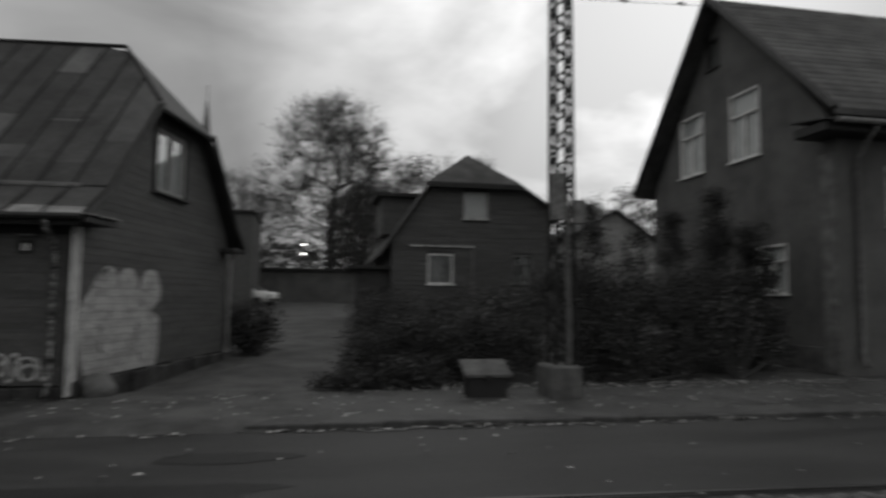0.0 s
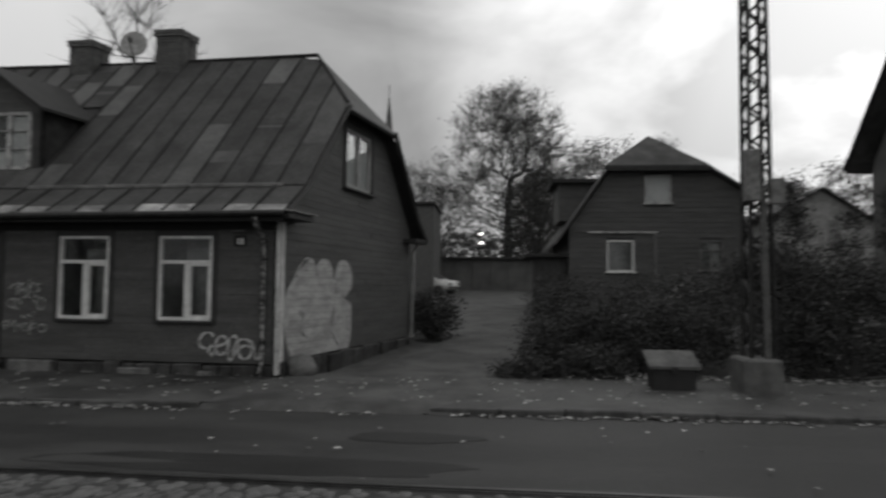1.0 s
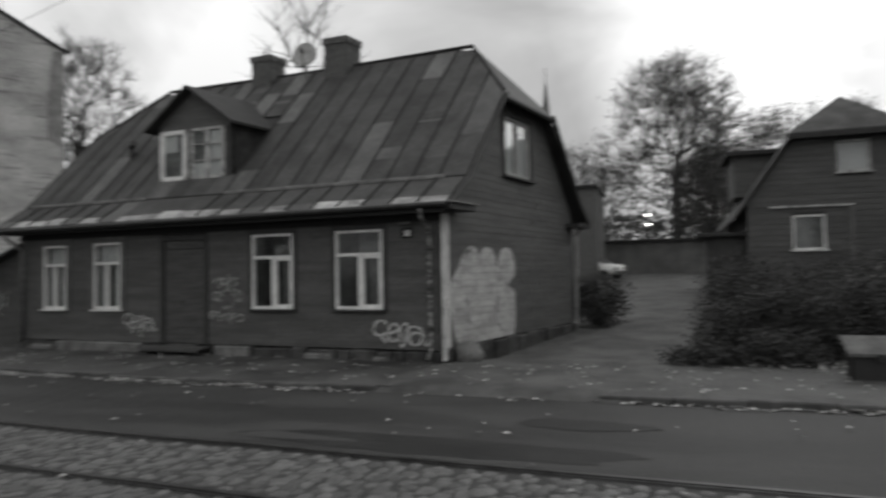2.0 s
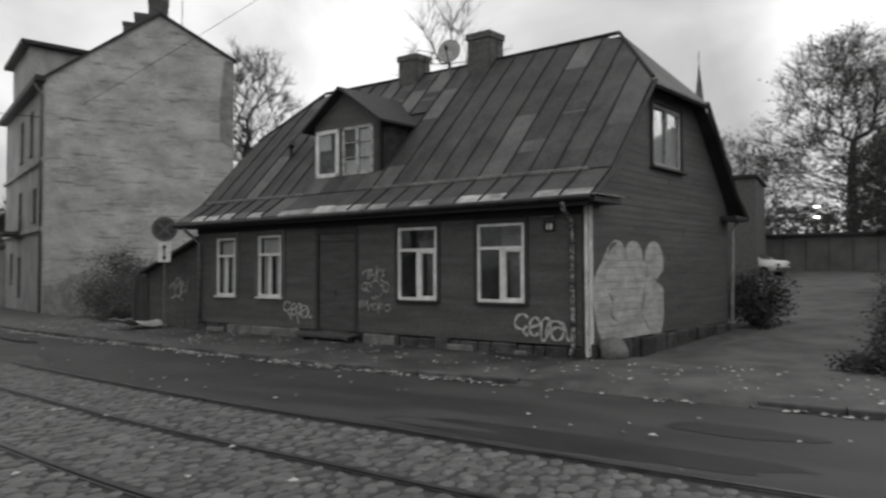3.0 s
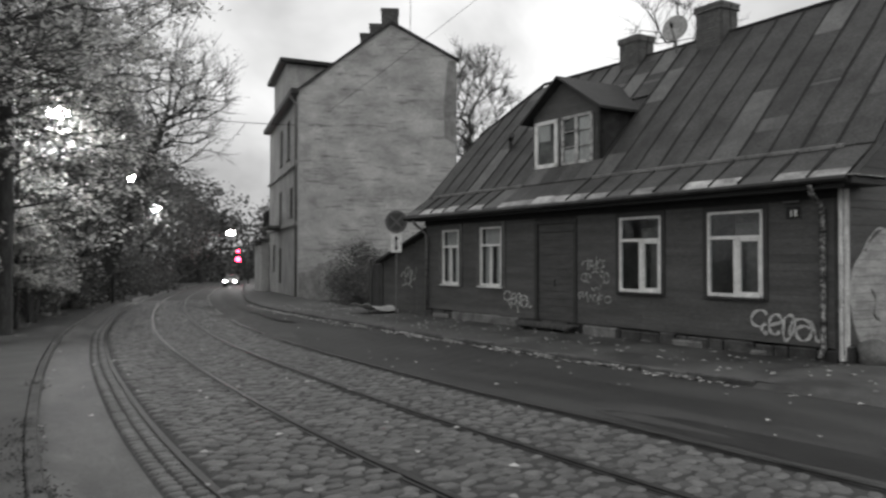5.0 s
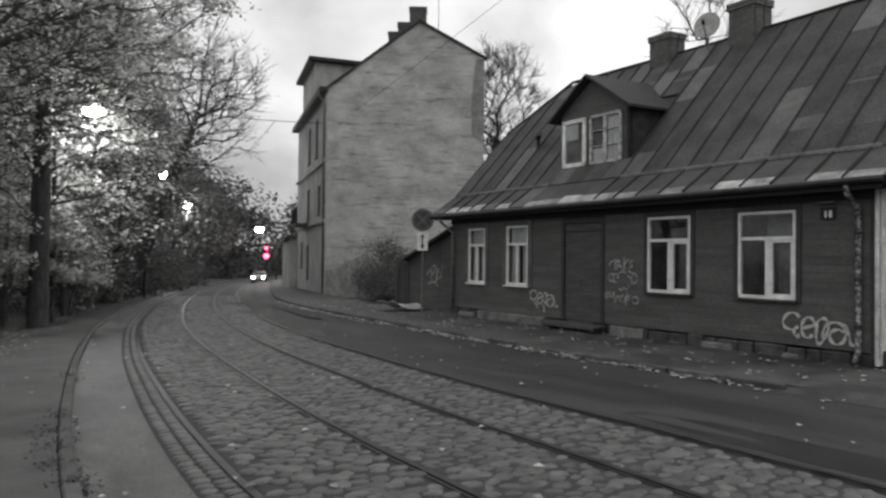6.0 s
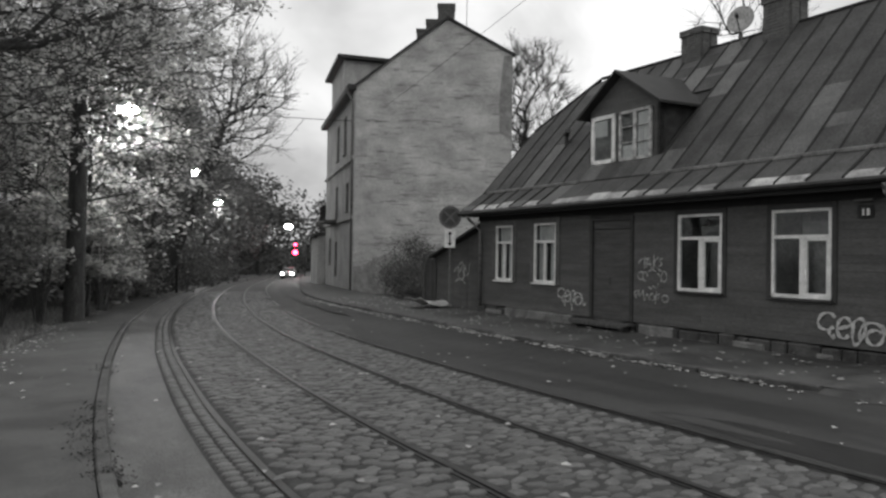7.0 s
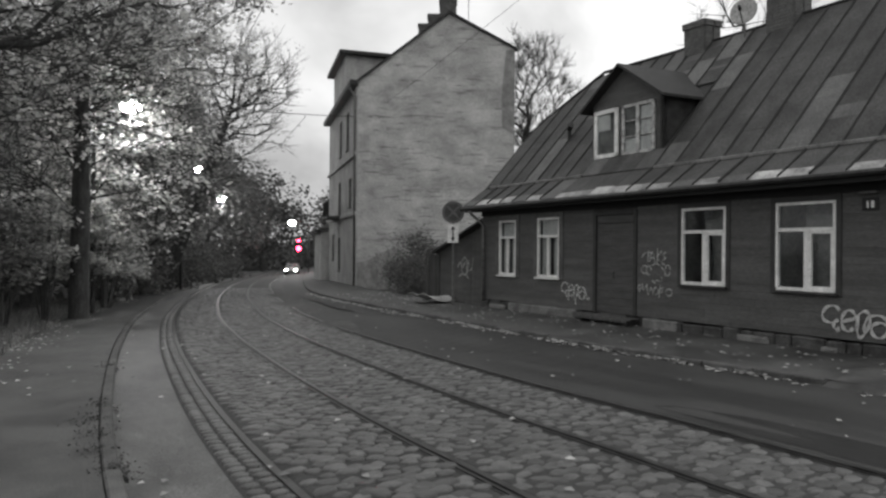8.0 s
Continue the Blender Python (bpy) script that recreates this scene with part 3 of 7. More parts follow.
def sash_window(parent_label, f, a, b, z0, z1, style, name, material_frame):
    """A framed window in a wall opening; a is its end nearest the street corner."""
    w = thing(name, A + f(0.5 * (a + b), 0, z0), parent_label, "window", kind="structure")
    o = f(0.5 * (a + b), 0, z0)

    def g(u, d, z):
        return f(u, d, z) - o
    t = 0.055
    part("reveal", box((a, -1.1, z0), (b, -1.05, z1), g), M_ROOM, w)
    for q in ((a - 0.004, -1.05, a), (b, -1.05, b + 0.004)):
        part("reveal", box((q[0], -1.05, z0), (q[2], -0.06, z1), g), M_ROOM, w)
    part("reveal", box((a, -1.05, z1), (b, -0.06, z1 + 0.004), g), M_ROOM, w)
    part("reveal", box((a, -1.05, z0 - 0.004), (b, -0.06, z0), g), M_ROOM, w)

    def bar(nm, lo, hi, d0=-0.06, d1=0.03, mt=None):
        part(nm, box((lo[0], d0, lo[1]), (hi[0], d1, hi[1]), g, 0.006), mt or material_frame, w)
    bar("window_frame", (a, z0), (a + t, z1))
    bar("window_frame", (b - t, z0), (b, z1))
    bar("window_frame", (a, z1 - t), (b, z1))
    bar("window_frame", (a, z0), (b, z0 + t * 1.2))
    zt = z0 + (z1 - z0) * 0.69
    bar("transom", (a + t, zt - 0.035), (b - t, zt + 0.035))
    um = a + (b - a) * (0.47 if style == "tall" else 0.5)
    bar("mullion", (um - (0.05 if style == "tall" else 0.035), z0 + t), (um + (0.05 if style == "tall" else 0.035), zt))
    if style == "tall":
        bar("casement_frame", (a + t, z0 + t), (a + t + 0.04, zt - 0.03), -0.05, 0.02)
        bar("casement_frame", (um - 0.09, z0 + t), (um - 0.05, zt - 0.03), -0.05, 0.02)
        bar("casement_frame", (a + t, zt - 0.08), (um, zt - 0.035), -0.05, 0.02)
        bar("casement_frame", (a + t, z0 + t), (um, z0 + t + 0.05), -0.05, 0.02)
    for lo, hi in (((a + t, z0 + t), (um, zt)), ((um, z0 + t), (b - t, zt)), ((a + t, zt), (b - t, z1 - t))):
        p = part("pane", box((lo[0], -0.035, lo[1]), (hi[0], -0.029, hi[1]), g), M_GLASS, w)
        p.visible_shadow = False
    bar("sill", (a - 0.05, z0 - 0.05), (b + 0.05, z0 - 0.005), -0.02, 0.10, material_frame if style == "old" else M_TRIMDARK)
    cw, ct, cm = (0.17, 0.22, M_CASING) if style == "old" else (0.10, 0.12, M_TRIMDARK)
    for q in ((a - cw, z0 - 0.05, a - 0.004, z1 + ct), (b + 0.004, z0 - 0.05, b + cw, z1 + ct), (a - 0.004, z1 + 0.004, b + 0.004, z1 + ct)):
        part("casing", box((q[0], 0.0, q[1]), (q[2], 0.036, q[3]), g, 0.006), cm, w)
    if style == "old":
        for c0, c1 in ((a + t, a + 0.37), (b - 0.30, b - t)):
            folds = []
            n = 14
            for i in range(n + 1):
                u = c0 + (c1 - c0) * i / n
                d = -0.16 + 0.025 * math.sin(i * 1.9)
                folds += [g(u, d, z0 + 0.06), g(u, d, z1 - 0.06)]
            part("curtain", (folds, [(2 * i, 2 * i + 2, 2 * i + 3, 2 * i + 1) for i in range(n)]), M_CURTAIN, w, "pale net curtain")
        folds = []
        for i in range(25):
            u = a + t + (b - a - 2 * t) * i / 24
            d = -0.13 + 0.015 * math.sin(i * 2.3)
            folds += [g(u, d, zt), g(u, d, z1 - 0.06)]
        part("curtain", (folds, [(2 * i, 2 * i + 2, 2 * i + 3, 2 * i + 1) for i in range(24)]), M_CURTAIN, w, "pale short net curtain")
    else:
        part("blind", box((a + 0.12, -0.16, z0 + 0.05), (um - 0.14, -0.15, zt - 0.1), g), M_PLINTH, w, "grey cloth blind")
        part("blind", box((a + t, -0.16, zt + 0.02), (a + 0.55 * (b - a), -0.15, z1 - 0.25), g), M_PLINTH, w)
    return w


for k, (a, b, z0, z1, st) in enumerate(WINS):
    sash_window("white-framed three-pane window in the dark board wall" if st == "tall" else "white window with net curtains in a dark wooden casing",
                fp, a, b, z0, z1, st, "window_%d" % (k + 1), M_WHITE)


def gable_window():
    a, b, z0, z1 = GWIN
    o = gp(0.5 * (a + b), 0, z0)
    w = thing("window_5", A + o, "old unpainted double casement window high in the gable", "window", kind="structure")

    def g(s, d, z):
        return gp(s, d, z) - o
    part("reveal", box((a, -0.9, z0), (b, -0.85, z1), g), M_ROOM, w)
    part("reveal", box((a, -0.85, z1), (b, -0.08, z1 + 0.004), g), M_ROOM, w)
    part("reveal", box((a, -0.85, z0 - 0.004), (b, -0.08, z0), g), M_ROOM, w)
    part("reveal", box((a - 0.004, -0.85, z0), (a, -0.08, z1), g), M_ROOM, w)
    part("reveal", box((b, -0.85, z0), (b + 0.004, -0.08, z1), g), M_ROOM, w)
    for lo, hi in (((a, z0), (a + 0.09, z1)), ((b - 0.09, z0), (b, z1)), ((a, z1 - 0.09), (b, z1)), ((a, z0), (b, z0 + 0.09)), ((0.5 * (a + b) - 0.06, z0), (0.5 * (a + b) + 0.06, z1))):
        part("window_frame", box((lo[0], -0.08, lo[1]), (hi[0], 0.0, hi[1]), g, 0.006), M_PLASTER, w)
    for lo, hi in ((a + 0.09, 0.5 * (a + b) - 0.06), (0.5 * (a + b) + 0.06, b - 0.09)):
        p = part("pane", box((lo, -0.05, z0 + 0.09), (hi, -0.044, z1 - 0.09), g), M_GLASS, w)
        p.visible_shadow = False
        part("curtain", box((lo, -0.08, z0 + 0.09), (hi, -0.075, z1 - 0.35), g), M_CURTAIN, w, "pale cloth behind the glass")
    part("paper_sheet", box((a + 0.35, -0.07, z0 + 0.65), (a + 0.6, -0.066, z1 - 0.12), g), M_WHITE, w)
    for q in ((a - 0.10, z0 - 0.02, a - 0.004, z1 + 0.1), (b + 0.004, z0 - 0.02, b + 0.10, z1 + 0.1), (a - 0.10, z1 + 0.004, b + 0.10, z1 + 0.12)):
        part("casing", box((q[0], 0.0, q[1]), (q[2], 0.05, q[3]), g, 0.006), M_TRIMDARK, w)
    part("sill", box((a - 0.14, -0.02, z0 - 0.07), (b + 0.14, 0.13, z0 - 0.02), g, 0.006), M_TRIMDARK, w)


gable_window()


def front_door():
    a, b, z0, z1 = DOOR
    d = thing("door_1", A + fp(0.5 * (a + b), 0, z0), "closed dark door of level planks flush with the boards", "door", kind="structure")
    o = fp(0.5 * (a + b), 0, z0)

    def g(u, q, z):
        return fp(u, q, z) - o
    part("door_backing", box((a, -0.16, z0), (b, -0.05, z1), g), M_DOOR, d)
    n = 12
    for i in range(n):
        p, q = z0 + 0.02 + (z1 - 0.34 - z0) * i / n, z0 + 0.02 + (z1 - 0.34 - z0) * (i + 1) / n
        part("plank", box((a + 0.1, -0.05, p + 0.002), (b - 0.1, -0.015, q - 0.002), g, 0.004), M_DOOR, d)
    part("lintel_panel", box((a + 0.1, -0.05, z1 - 0.30), (b - 0.1, -0.01, z1 - 0.10), g, 0.006), M_DOOR, d)
    for q in ((a, z0, a + 0.1, z1), (b - 0.1, z0, b, z1), (a + 0.1, z1 - 0.1, b - 0.1, z1)):
        part("door_frame", box((q[0], -0.05, q[1]), (q[2], 0.045, q[3]), g, 0.006), M_TRIMDARK, d)
    part("handle", tube([g(a + 0.72, 0.0, 1.25), g(a + 0.72, 0.05, 1.25), g(a + 0.72, 0.05, 1.38), g(a + 0.72, 0.0, 1.38)], 0.01, 6), M_IRON, d)
    s = thing("door_step", A + fp(6.8, 0.2, 0.1), "weathered dark wooden plank step before the door", "step")
    so = fp(6.8, 0.2, 0.1)
    part("tread", box((5.9, 0.06, 0.25), (7.85, 0.36, 0.31), lambda u, q, z: fp(u, q, z) - so, 0.012), M_WOODOLD, s)
    part("tread", box((5.95, 0.36, 0.20), (7.75, 0.44, 0.28), lambda u, q, z: fp(u, q, z) - so, 0.012), M_WOODOLD, s)
    for u in (6.05, 7.55):
        part("bearer", box((u, 0.06, 0.04), (u + 0.14, 0.33, 0.25), lambda u_, q, z: fp(u_, q, z) - so, 0.012), M_STONE, s)


front_door()

# ---- its roof ----
EAVE, FLASH, RIDGE = (-0.45, 3.33), (0.35, 3.92), (3.65, 7.75)
HALF_Z, UR, UL = 6.12, 1.14, 11.25
U0, U1 = -0.32, LEN + 0.32


def zf(v):
    v = v if v <= 3.65 else 7.3 - v
    if v < 0.35:
        return 3.33 + (v + 0.45) * 0.7375
    return 3.92 + (v - 0.35) * 1.1606


def vz(z):
    return 0.35 + (z - 3.92) / 1.1606


V_HALF = vz(HALF_Z)


def top_v(u):
    """Highest v of the slope at u, cut by the half-hips."""
    if u < UR:
        return V_HALF + (3.65 - V_HALF) * (u - U0) / (UR - U0)
    if u > UL:
        return V_HALF + (3.65 - V_HALF) * (U1 - u) / (U1 - UL)
    return 3.65


DU0, DU1, DV = 6.1, 8.5, 0.85


def sheet(u0, u1, v0a, v0b, v1a, v1b, lift, material, name="roof_sheet"):
    """One sheet of the street slope with its thickness; v at both ends of both edges."""
    t = 0.02
    vs = [hp(u0, v0a, zf(v0a) + lift), hp(u1, v0b, zf(v0b) + lift), hp(u1, v1b, zf(v1b) + lift), hp(u0, v1a, zf(v1a) + lift)]
    vs += [p - Vector((0, 0, t)) for p in vs]
    part(name, (vs, [(3, 2, 1, 0), (4, 5, 6, 7), (0, 1, 5, 4), (1, 2, 6, 5), (2, 3, 7, 6), (3, 0, 4, 7)]), material, roof)


roof = part("roof", join([
    ([hp(U0 + 0.02, EAVE[0] + 0.03, 3.28), hp(U1 - 0.02, EAVE[0] + 0.03, 3.28), hp(U1 - 0.02, 0.35, 3.86), hp(U0 + 0.02, 0.35, 3.86)], [(0, 1, 2, 3)]),
    ([hp(U0 + 0.02, 0.35, 3.86), hp(U1 - 0.02, 0.35, 3.86), hp(U1 - 0.02, V_HALF, HALF_Z - 0.06), hp(UL, 3.65, 7.69), hp(UR, 3.65, 7.69), hp(U0 + 0.02, V_HALF, HALF_Z - 0.06)], [(0, 1, 2, 3, 4, 5)]),
    ([hp(U0 + 0.02, 7.75, 3.3), hp(U1 - 0.02, 7.75, 3.3), hp(U1 - 0.02, 7.3 - V_HALF, HALF_Z - 0.06), hp(UL, 3.65, 7.69), hp(UR, 3.65, 7.69), hp(U0 + 0.02, 7.3 - V_HALF, HALF_Z - 0.06)], [(5, 4, 3, 2, 1, 0)]),
]), M_ROOFDARK, house, "seamed painted sheet-metal roof with paler patches")

rnd = random.Random(21)
PW = (U1 - U0) / 21
for i in range(21):
    u0, u1 = U0 + PW * i + 0.006, U0 + PW * (i + 1) - 0.006
    ta, tb = top_v(u0), top_v(u1)
    # pale sheets at the eaves
    w_in = rnd.uniform(-0.30, -0.20)
    sheet(u0, u1, -0.47, -0.47, w_in, w_in, 0.012, M_ROOFPALE if rnd.random() < 0.85 else M_ROOFFADED, "eaves_sheet")
    sheet(u0, u1, w_in + 0.005, w_in + 0.005, 0.33, 0.33, 0.004 + 0.004 * rnd.random(), M_ROOF if rnd.random() < 0.9 else M_ROOFFADED)
    um = 0.5 * (u0 + u1)
    start = 0.37
    if DU0 < um < DU1:
        start = 2.35
        sheet(u0, u1, 0.37, 0.37, DV - 0.05, DV - 0.05, 0.01, M_ROOFFADED if rnd.random() < 0.5 else M_ROOF)
    cuts = [start] + sorted(rnd.uniform(start + 0.3, 3.4) for _ in range(3)) + [9]
    for c0, c1 in zip(cuts, cuts[1:]):
        a1, b1 = min(c1, ta), min(c1, tb)
        a0, b0 = min(c0, ta), min(c0, tb)
        if a1 - a0 > 0.02 or b1 - b0 > 0.02:
            sheet(u0, u1, a0, b0, a1 - 0.004, b1 - 0.004, 0.008 + 0.006 * rnd.random(), M_ROOFFADED if rnd.random() < 0.24 else M_ROOF)
    if i:
        e, v0 = min(top_v(u0), 3.65), 2.3 if DU0 < u0 < DU1 else -0.46
        vv = sorted([v0, e] + ([0.35] if v0 < 0 else []) + [v0 + (e - v0) * (k + rnd.uniform(0.2, 0.8)) / 7 for k in range(7)])
        part("seam", tube([hp(u0 - 0.006 + rnd.uniform(-0.012, 0.012), v, zf(v) + 0.026) for v in vv], [rnd.uniform(0.015, 0.033) for _ in vv], 4), M_SEAM, roof)


def half_hip(end, ridge_u, sign):
    vs = [hp(end, V_HALF - 0.12, HALF_Z - 0.10), hp(end, 7.3 - V_HALF + 0.12, HALF_Z - 0.10), hp(ridge_u, 3.65, 7.79)]
    vs += [p - Vector((0, 0, 0.05)) for p in vs]
    part("half_hip", (vs, [(0, 1, 2), (5, 4, 3), (0, 3, 4, 1), (1, 4, 5, 2), (2, 5, 3, 0)]), M_ROOF, roof)
    part("fascia", tube([hp(end - sign * 0.02, V_HALF - 0.15, HALF_Z - 0.16), hp(end - sign * 0.02, 7.45 - V_HALF, HALF_Z - 0.16)], 0.06, 4), M_TRIMDARK, roof)
    for v_lo, v_hi in ((EAVE[0], V_HALF), (7.3 - EAVE[0], 7.3 - V_HALF)):
        pts = [hp(end, v_lo, zf(v_lo) - 0.06), hp(end, 0.35 if v_lo < 1 else 6.95, zf(0.35) - 0.06), hp(end, v_hi, zf(v_hi) - 0.06)]
        part("verge_board", tube(pts, 0.06, 4), M_ROOF if v_lo < 1 else M_TRIMDARK, roof)


half_hip(U0 - 0.06, UR, -1)
half_hip(U1 + 0.06, UL, 1)
part("ridge_cap", tube([hp(UR, 3.65, 7.79), hp(6.2, 3.65, 7.74), hp(UL, 3.65, 7.79)], 0.05, 6), M_SEAM, roof)
for e, r in ((U0, UR), (U1, UL)):
    part("hip_cap", tube([hp(e, V_HALF, HALF_Z + 0.03), hp(r, 3.65, 7.79)], 0.04, 6), M_SEAM, roof)
# snow ledge above the eaves, broken below the dormer
for a, b in ((0.15, 5.85), (8.35, 12.5)):
    part("ledge", box((a, 0.30, 3.90), (b, 0.37, 3.98), hp, 0.008), M_LEDGE, roof)
# boxed eaves and gutter; near-black colour and an added board carry the eaves' shade
part("frieze", box((0.02, -0.06, 2.99), (LEN - 0.02, -0.03, 3.14), hp, 0.006), M_SHADEDARK, house)
part("soffit", box((U0 + 0.05, -0.43, 3.14), (U1 - 0.05, 0.0, 3.22), hp), M_SHADEDARK, house)
part("fascia", box((U0 + 0.02, -0.46, 3.12), (U1 - 0.02, -0.42, 3.31), hp), M_SHADEDARK, house)
part("eaves_return", box((U0 - 0.1, -0.46, 3.18), (0.0, 0.55, 3.30), hp, 0.01), M_IRON, house)
part("eaves_return_sheet", box((U0 - 0.16, -0.50, 3.315), (0.0, 0.58, 3.335), hp), M_ROOFPALE, house)
part("eaves_return", box((U0 - 0.1, 6.75, 3.18), (0.0, 7.75, 3.30), hp, 0.01), M_IRON, house)
part("gutter", tube([hp(U0 - 0.05, -0.53, 3.27), hp(6, -0.53, 3.24), hp(U1 + 0.05, -0.53, 3.22)], 0.06, 8), M_IRON, house)


def pipes():
    p1 = part("downpipe", tube([fp(0.30, 0.50, 3.2), fp(0.30, 0.45, 3.05), fp(0.28, 0.1, 2.85), fp(0.28, 0.09, 0.35), fp(0.28, 0.2, 0.2)], 0.05, 8), M_OLDPIPE, house, "flaking zinc downpipe", True)
    for z in (0.8, 1.6, 2.4):
        part("pipe_clip", tube([fp(0.28, 0.09, z - 0.02), fp(0.28, 0.09, z + 0.02)], 0.062, 8), M_IRON, p1)
    part("corner_board", box((-0.03, -0.16, 0.16), (0.025, 0.08, 3.18), lambda a, b, c: hp(0, 0, 0) + GN * -a + V * (b + 0.09) + Vector((0, 0, c)), 0.008), M_POSTWHITE, house, "worn white corner post")
    part("corner_board", box((-0.03, -0.02, 0.16), (0.12, 0.03, 3.18), lambda a, b, c: hp(a, 0, 0.1) + FN * b + Vector((0, 0, c)), 0.008), M_STONE, house)
    part("downpipe", tube([gp(7.35, 0.3, 3.2), gp(7.35, 0.1, 2.95), gp(7.35, 0.08, 0.4)], 0.055, 8), M_POSTWHITE, house, "pale painted downpipe", True)
    part("downpipe", tube([fp(12.45, 0.5, 3.18), fp(12.42, 0.42, 3.05), fp(12.2, 0.12, 2.7), fp(12.2, 0.1, 0.3)], 0.05, 8), M_GALV, house, "grey zinc downpipe", True)


pipes()


def dormer():
    d = part("dormer", prism([(DU0, 4.3), (DU1, 4.3), (DU1, 5.88), (7.35, 6.72), (DU0, 5.88)], 0.12, lambda a, q, b: hp(a, DV + q, b)), M_BOARD, house, "small boarded dormer with two old windows")
    for u in (DU0, DU1):
        part("cheek", prism([(DV, 4.3), (vz(5.9), 5.88), (DV, 5.88)], 0.08, lambda a, q, b: hp(u + (q if u == DU0 else -q), a, b)), M_STONE, d)
    for u0, z0, u1, z1 in ((DU0 - 0.22, 5.78, 7.35, 6.83), (DU1 + 0.22, 5.78, 7.35, 6.83)):
        vs = [hp(u0, DV - 0.25, z0), hp(u1, DV - 0.25, z1), hp(u1, vz(z1) + 0.1, z1), hp(u0, vz(z0) + 0.15, z0)]
        vs += [p - Vector((0, 0, 0.07)) for p in vs]
        bm = bmesh.new()
        q = [bm.verts.new(p) for p in vs]
        for fc in ((0, 1, 2, 3), (7, 6, 5, 4), (0, 4, 5, 1), (1, 5, 6, 2), (2, 6, 7, 3), (3, 7, 4, 0)):
            bm.faces.new([q[i] for i in fc])
        part("dormer_roof", fix(bm), M_ROOFDARK, d)
    for a, b, mt, lab in ((7.50, 8.36, M_WHITE, "white painted sash"), (6.30, 7.36, M_OLDWHITE, "peeling old sash")):
        z0, z1 = 4.42, 5.72
        w = part("dormer_window", box((a + 0.02, DV - 0.03, z0), (b - 0.02, DV - 0.008, z1), hp), M_ROOM, d, lab)
        t = 0.11 if mt is M_WHITE else 0.075
        bars = [((a, z0), (a + t, z1)), ((b - t, z0), (b, z1)), ((a, z1 - t), (b, z1)), ((a, z0), (b, z0 + t))]
        if mt is M_OLDWHITE:
            m = 0.5 * (a + b)
            bars += [((m - 0.05, z0), (m + 0.05, z1)), ((a, z0 + 0.45), (b, z0 + 0.48)), ((a, z0 + 0.86), (b, z0 + 0.89))]
        for lo, hi in bars:
            part("window_frame", box((lo[0], DV - 0.09, lo[1]), (hi[0], DV - 0.03, hi[1]), hp, 0.006), mt, w)
        g = part("pane", box((a + 0.05, DV - 0.05, z0 + 0.05), (b - 0.05, DV - 0.045, z1 - 0.05), hp), M_GLASS, w)
        g.visible_shadow = False
        if mt is M_OLDWHITE:
            part("curtain", box((a + 0.06, DV - 0.044, z0 + 0.06), (a + 0.45, DV - 0.04, z1 - 0.1), hp), M_CURTAIN, w)
            part("curtain", box((a + 0.62, DV - 0.044, z0 + 0.06), (b - 0.1, DV - 0.04, z0 + 0.42), hp), M_BLIND, w)
        else:
            part("curtain", box((a + 0.3, DV - 0.044, z0 + 0.75), (b - 0.12, DV - 0.04, z1 - 0.1), hp), M_BLIND, w)


dormer()


def brick_stack(parent, f, u, v, wu, wv, z0, z1, name="chimney"):
    """A chimney of brick courses with a corbelled cap."""
    c = part(name, box((u - wu / 2 + 0.012, v - wv / 2 + 0.012, z0), (u + wu / 2 - 0.012, v + wv / 2 - 0.012, z1 - 0.02), f), M_BED, parent, "sooty brick chimney")
    z, k = z0, 0
    while z < z1 - 0.05:
        grow = 0.035 if z > z1 - 0.24 else 0.0
        a, b, h = wu / 2 + grow, wv / 2 + grow, 0.075
        nu = max(2, int(2 * a / 0.25))
        for sgn in (-1, 1):
            for i in range(nu + 1):
                p = -a + (i - 0.5 * (k % 2)) * 2 * a / nu
                q = p + 2 * a / nu
                p, q = max(p, -a), min(q, a)
                if q - p > 0.03:
                    part("brick", box((u + p + 0.005, v + sgn * b - 0.02, z + 0.005), (u + q - 0.005, v + sgn * b + 0.02, z + h), f), M_BRICK, c)
            for i in range(2):
                part("brick", box((u + sgn * a - 0.02, v - b + i * b + 0.025, z + 0.005), (u + sgn * a + 0.02, v - b + (i + 1) * b - 0.02, z + h), f), M_BRICK, c)
        z += 0.082
        k += 1
    part("cap", box((u - wu / 2 - 0.055, v - wv / 2 - 0.055, z1 - 0.03), (u + wu / 2 + 0.055, v + wv / 2 + 0.055, z1 + 0.02), f, 0.015), M_CONCRETE, c)
    return c


brick_stack(house, hp, 7.52, 3.65, 0.66, 0.56, 7.35, 8.33)
brick_stack(house, hp, 5.02, 3.65, 0.70, 0.60, 7.35, 8.50)


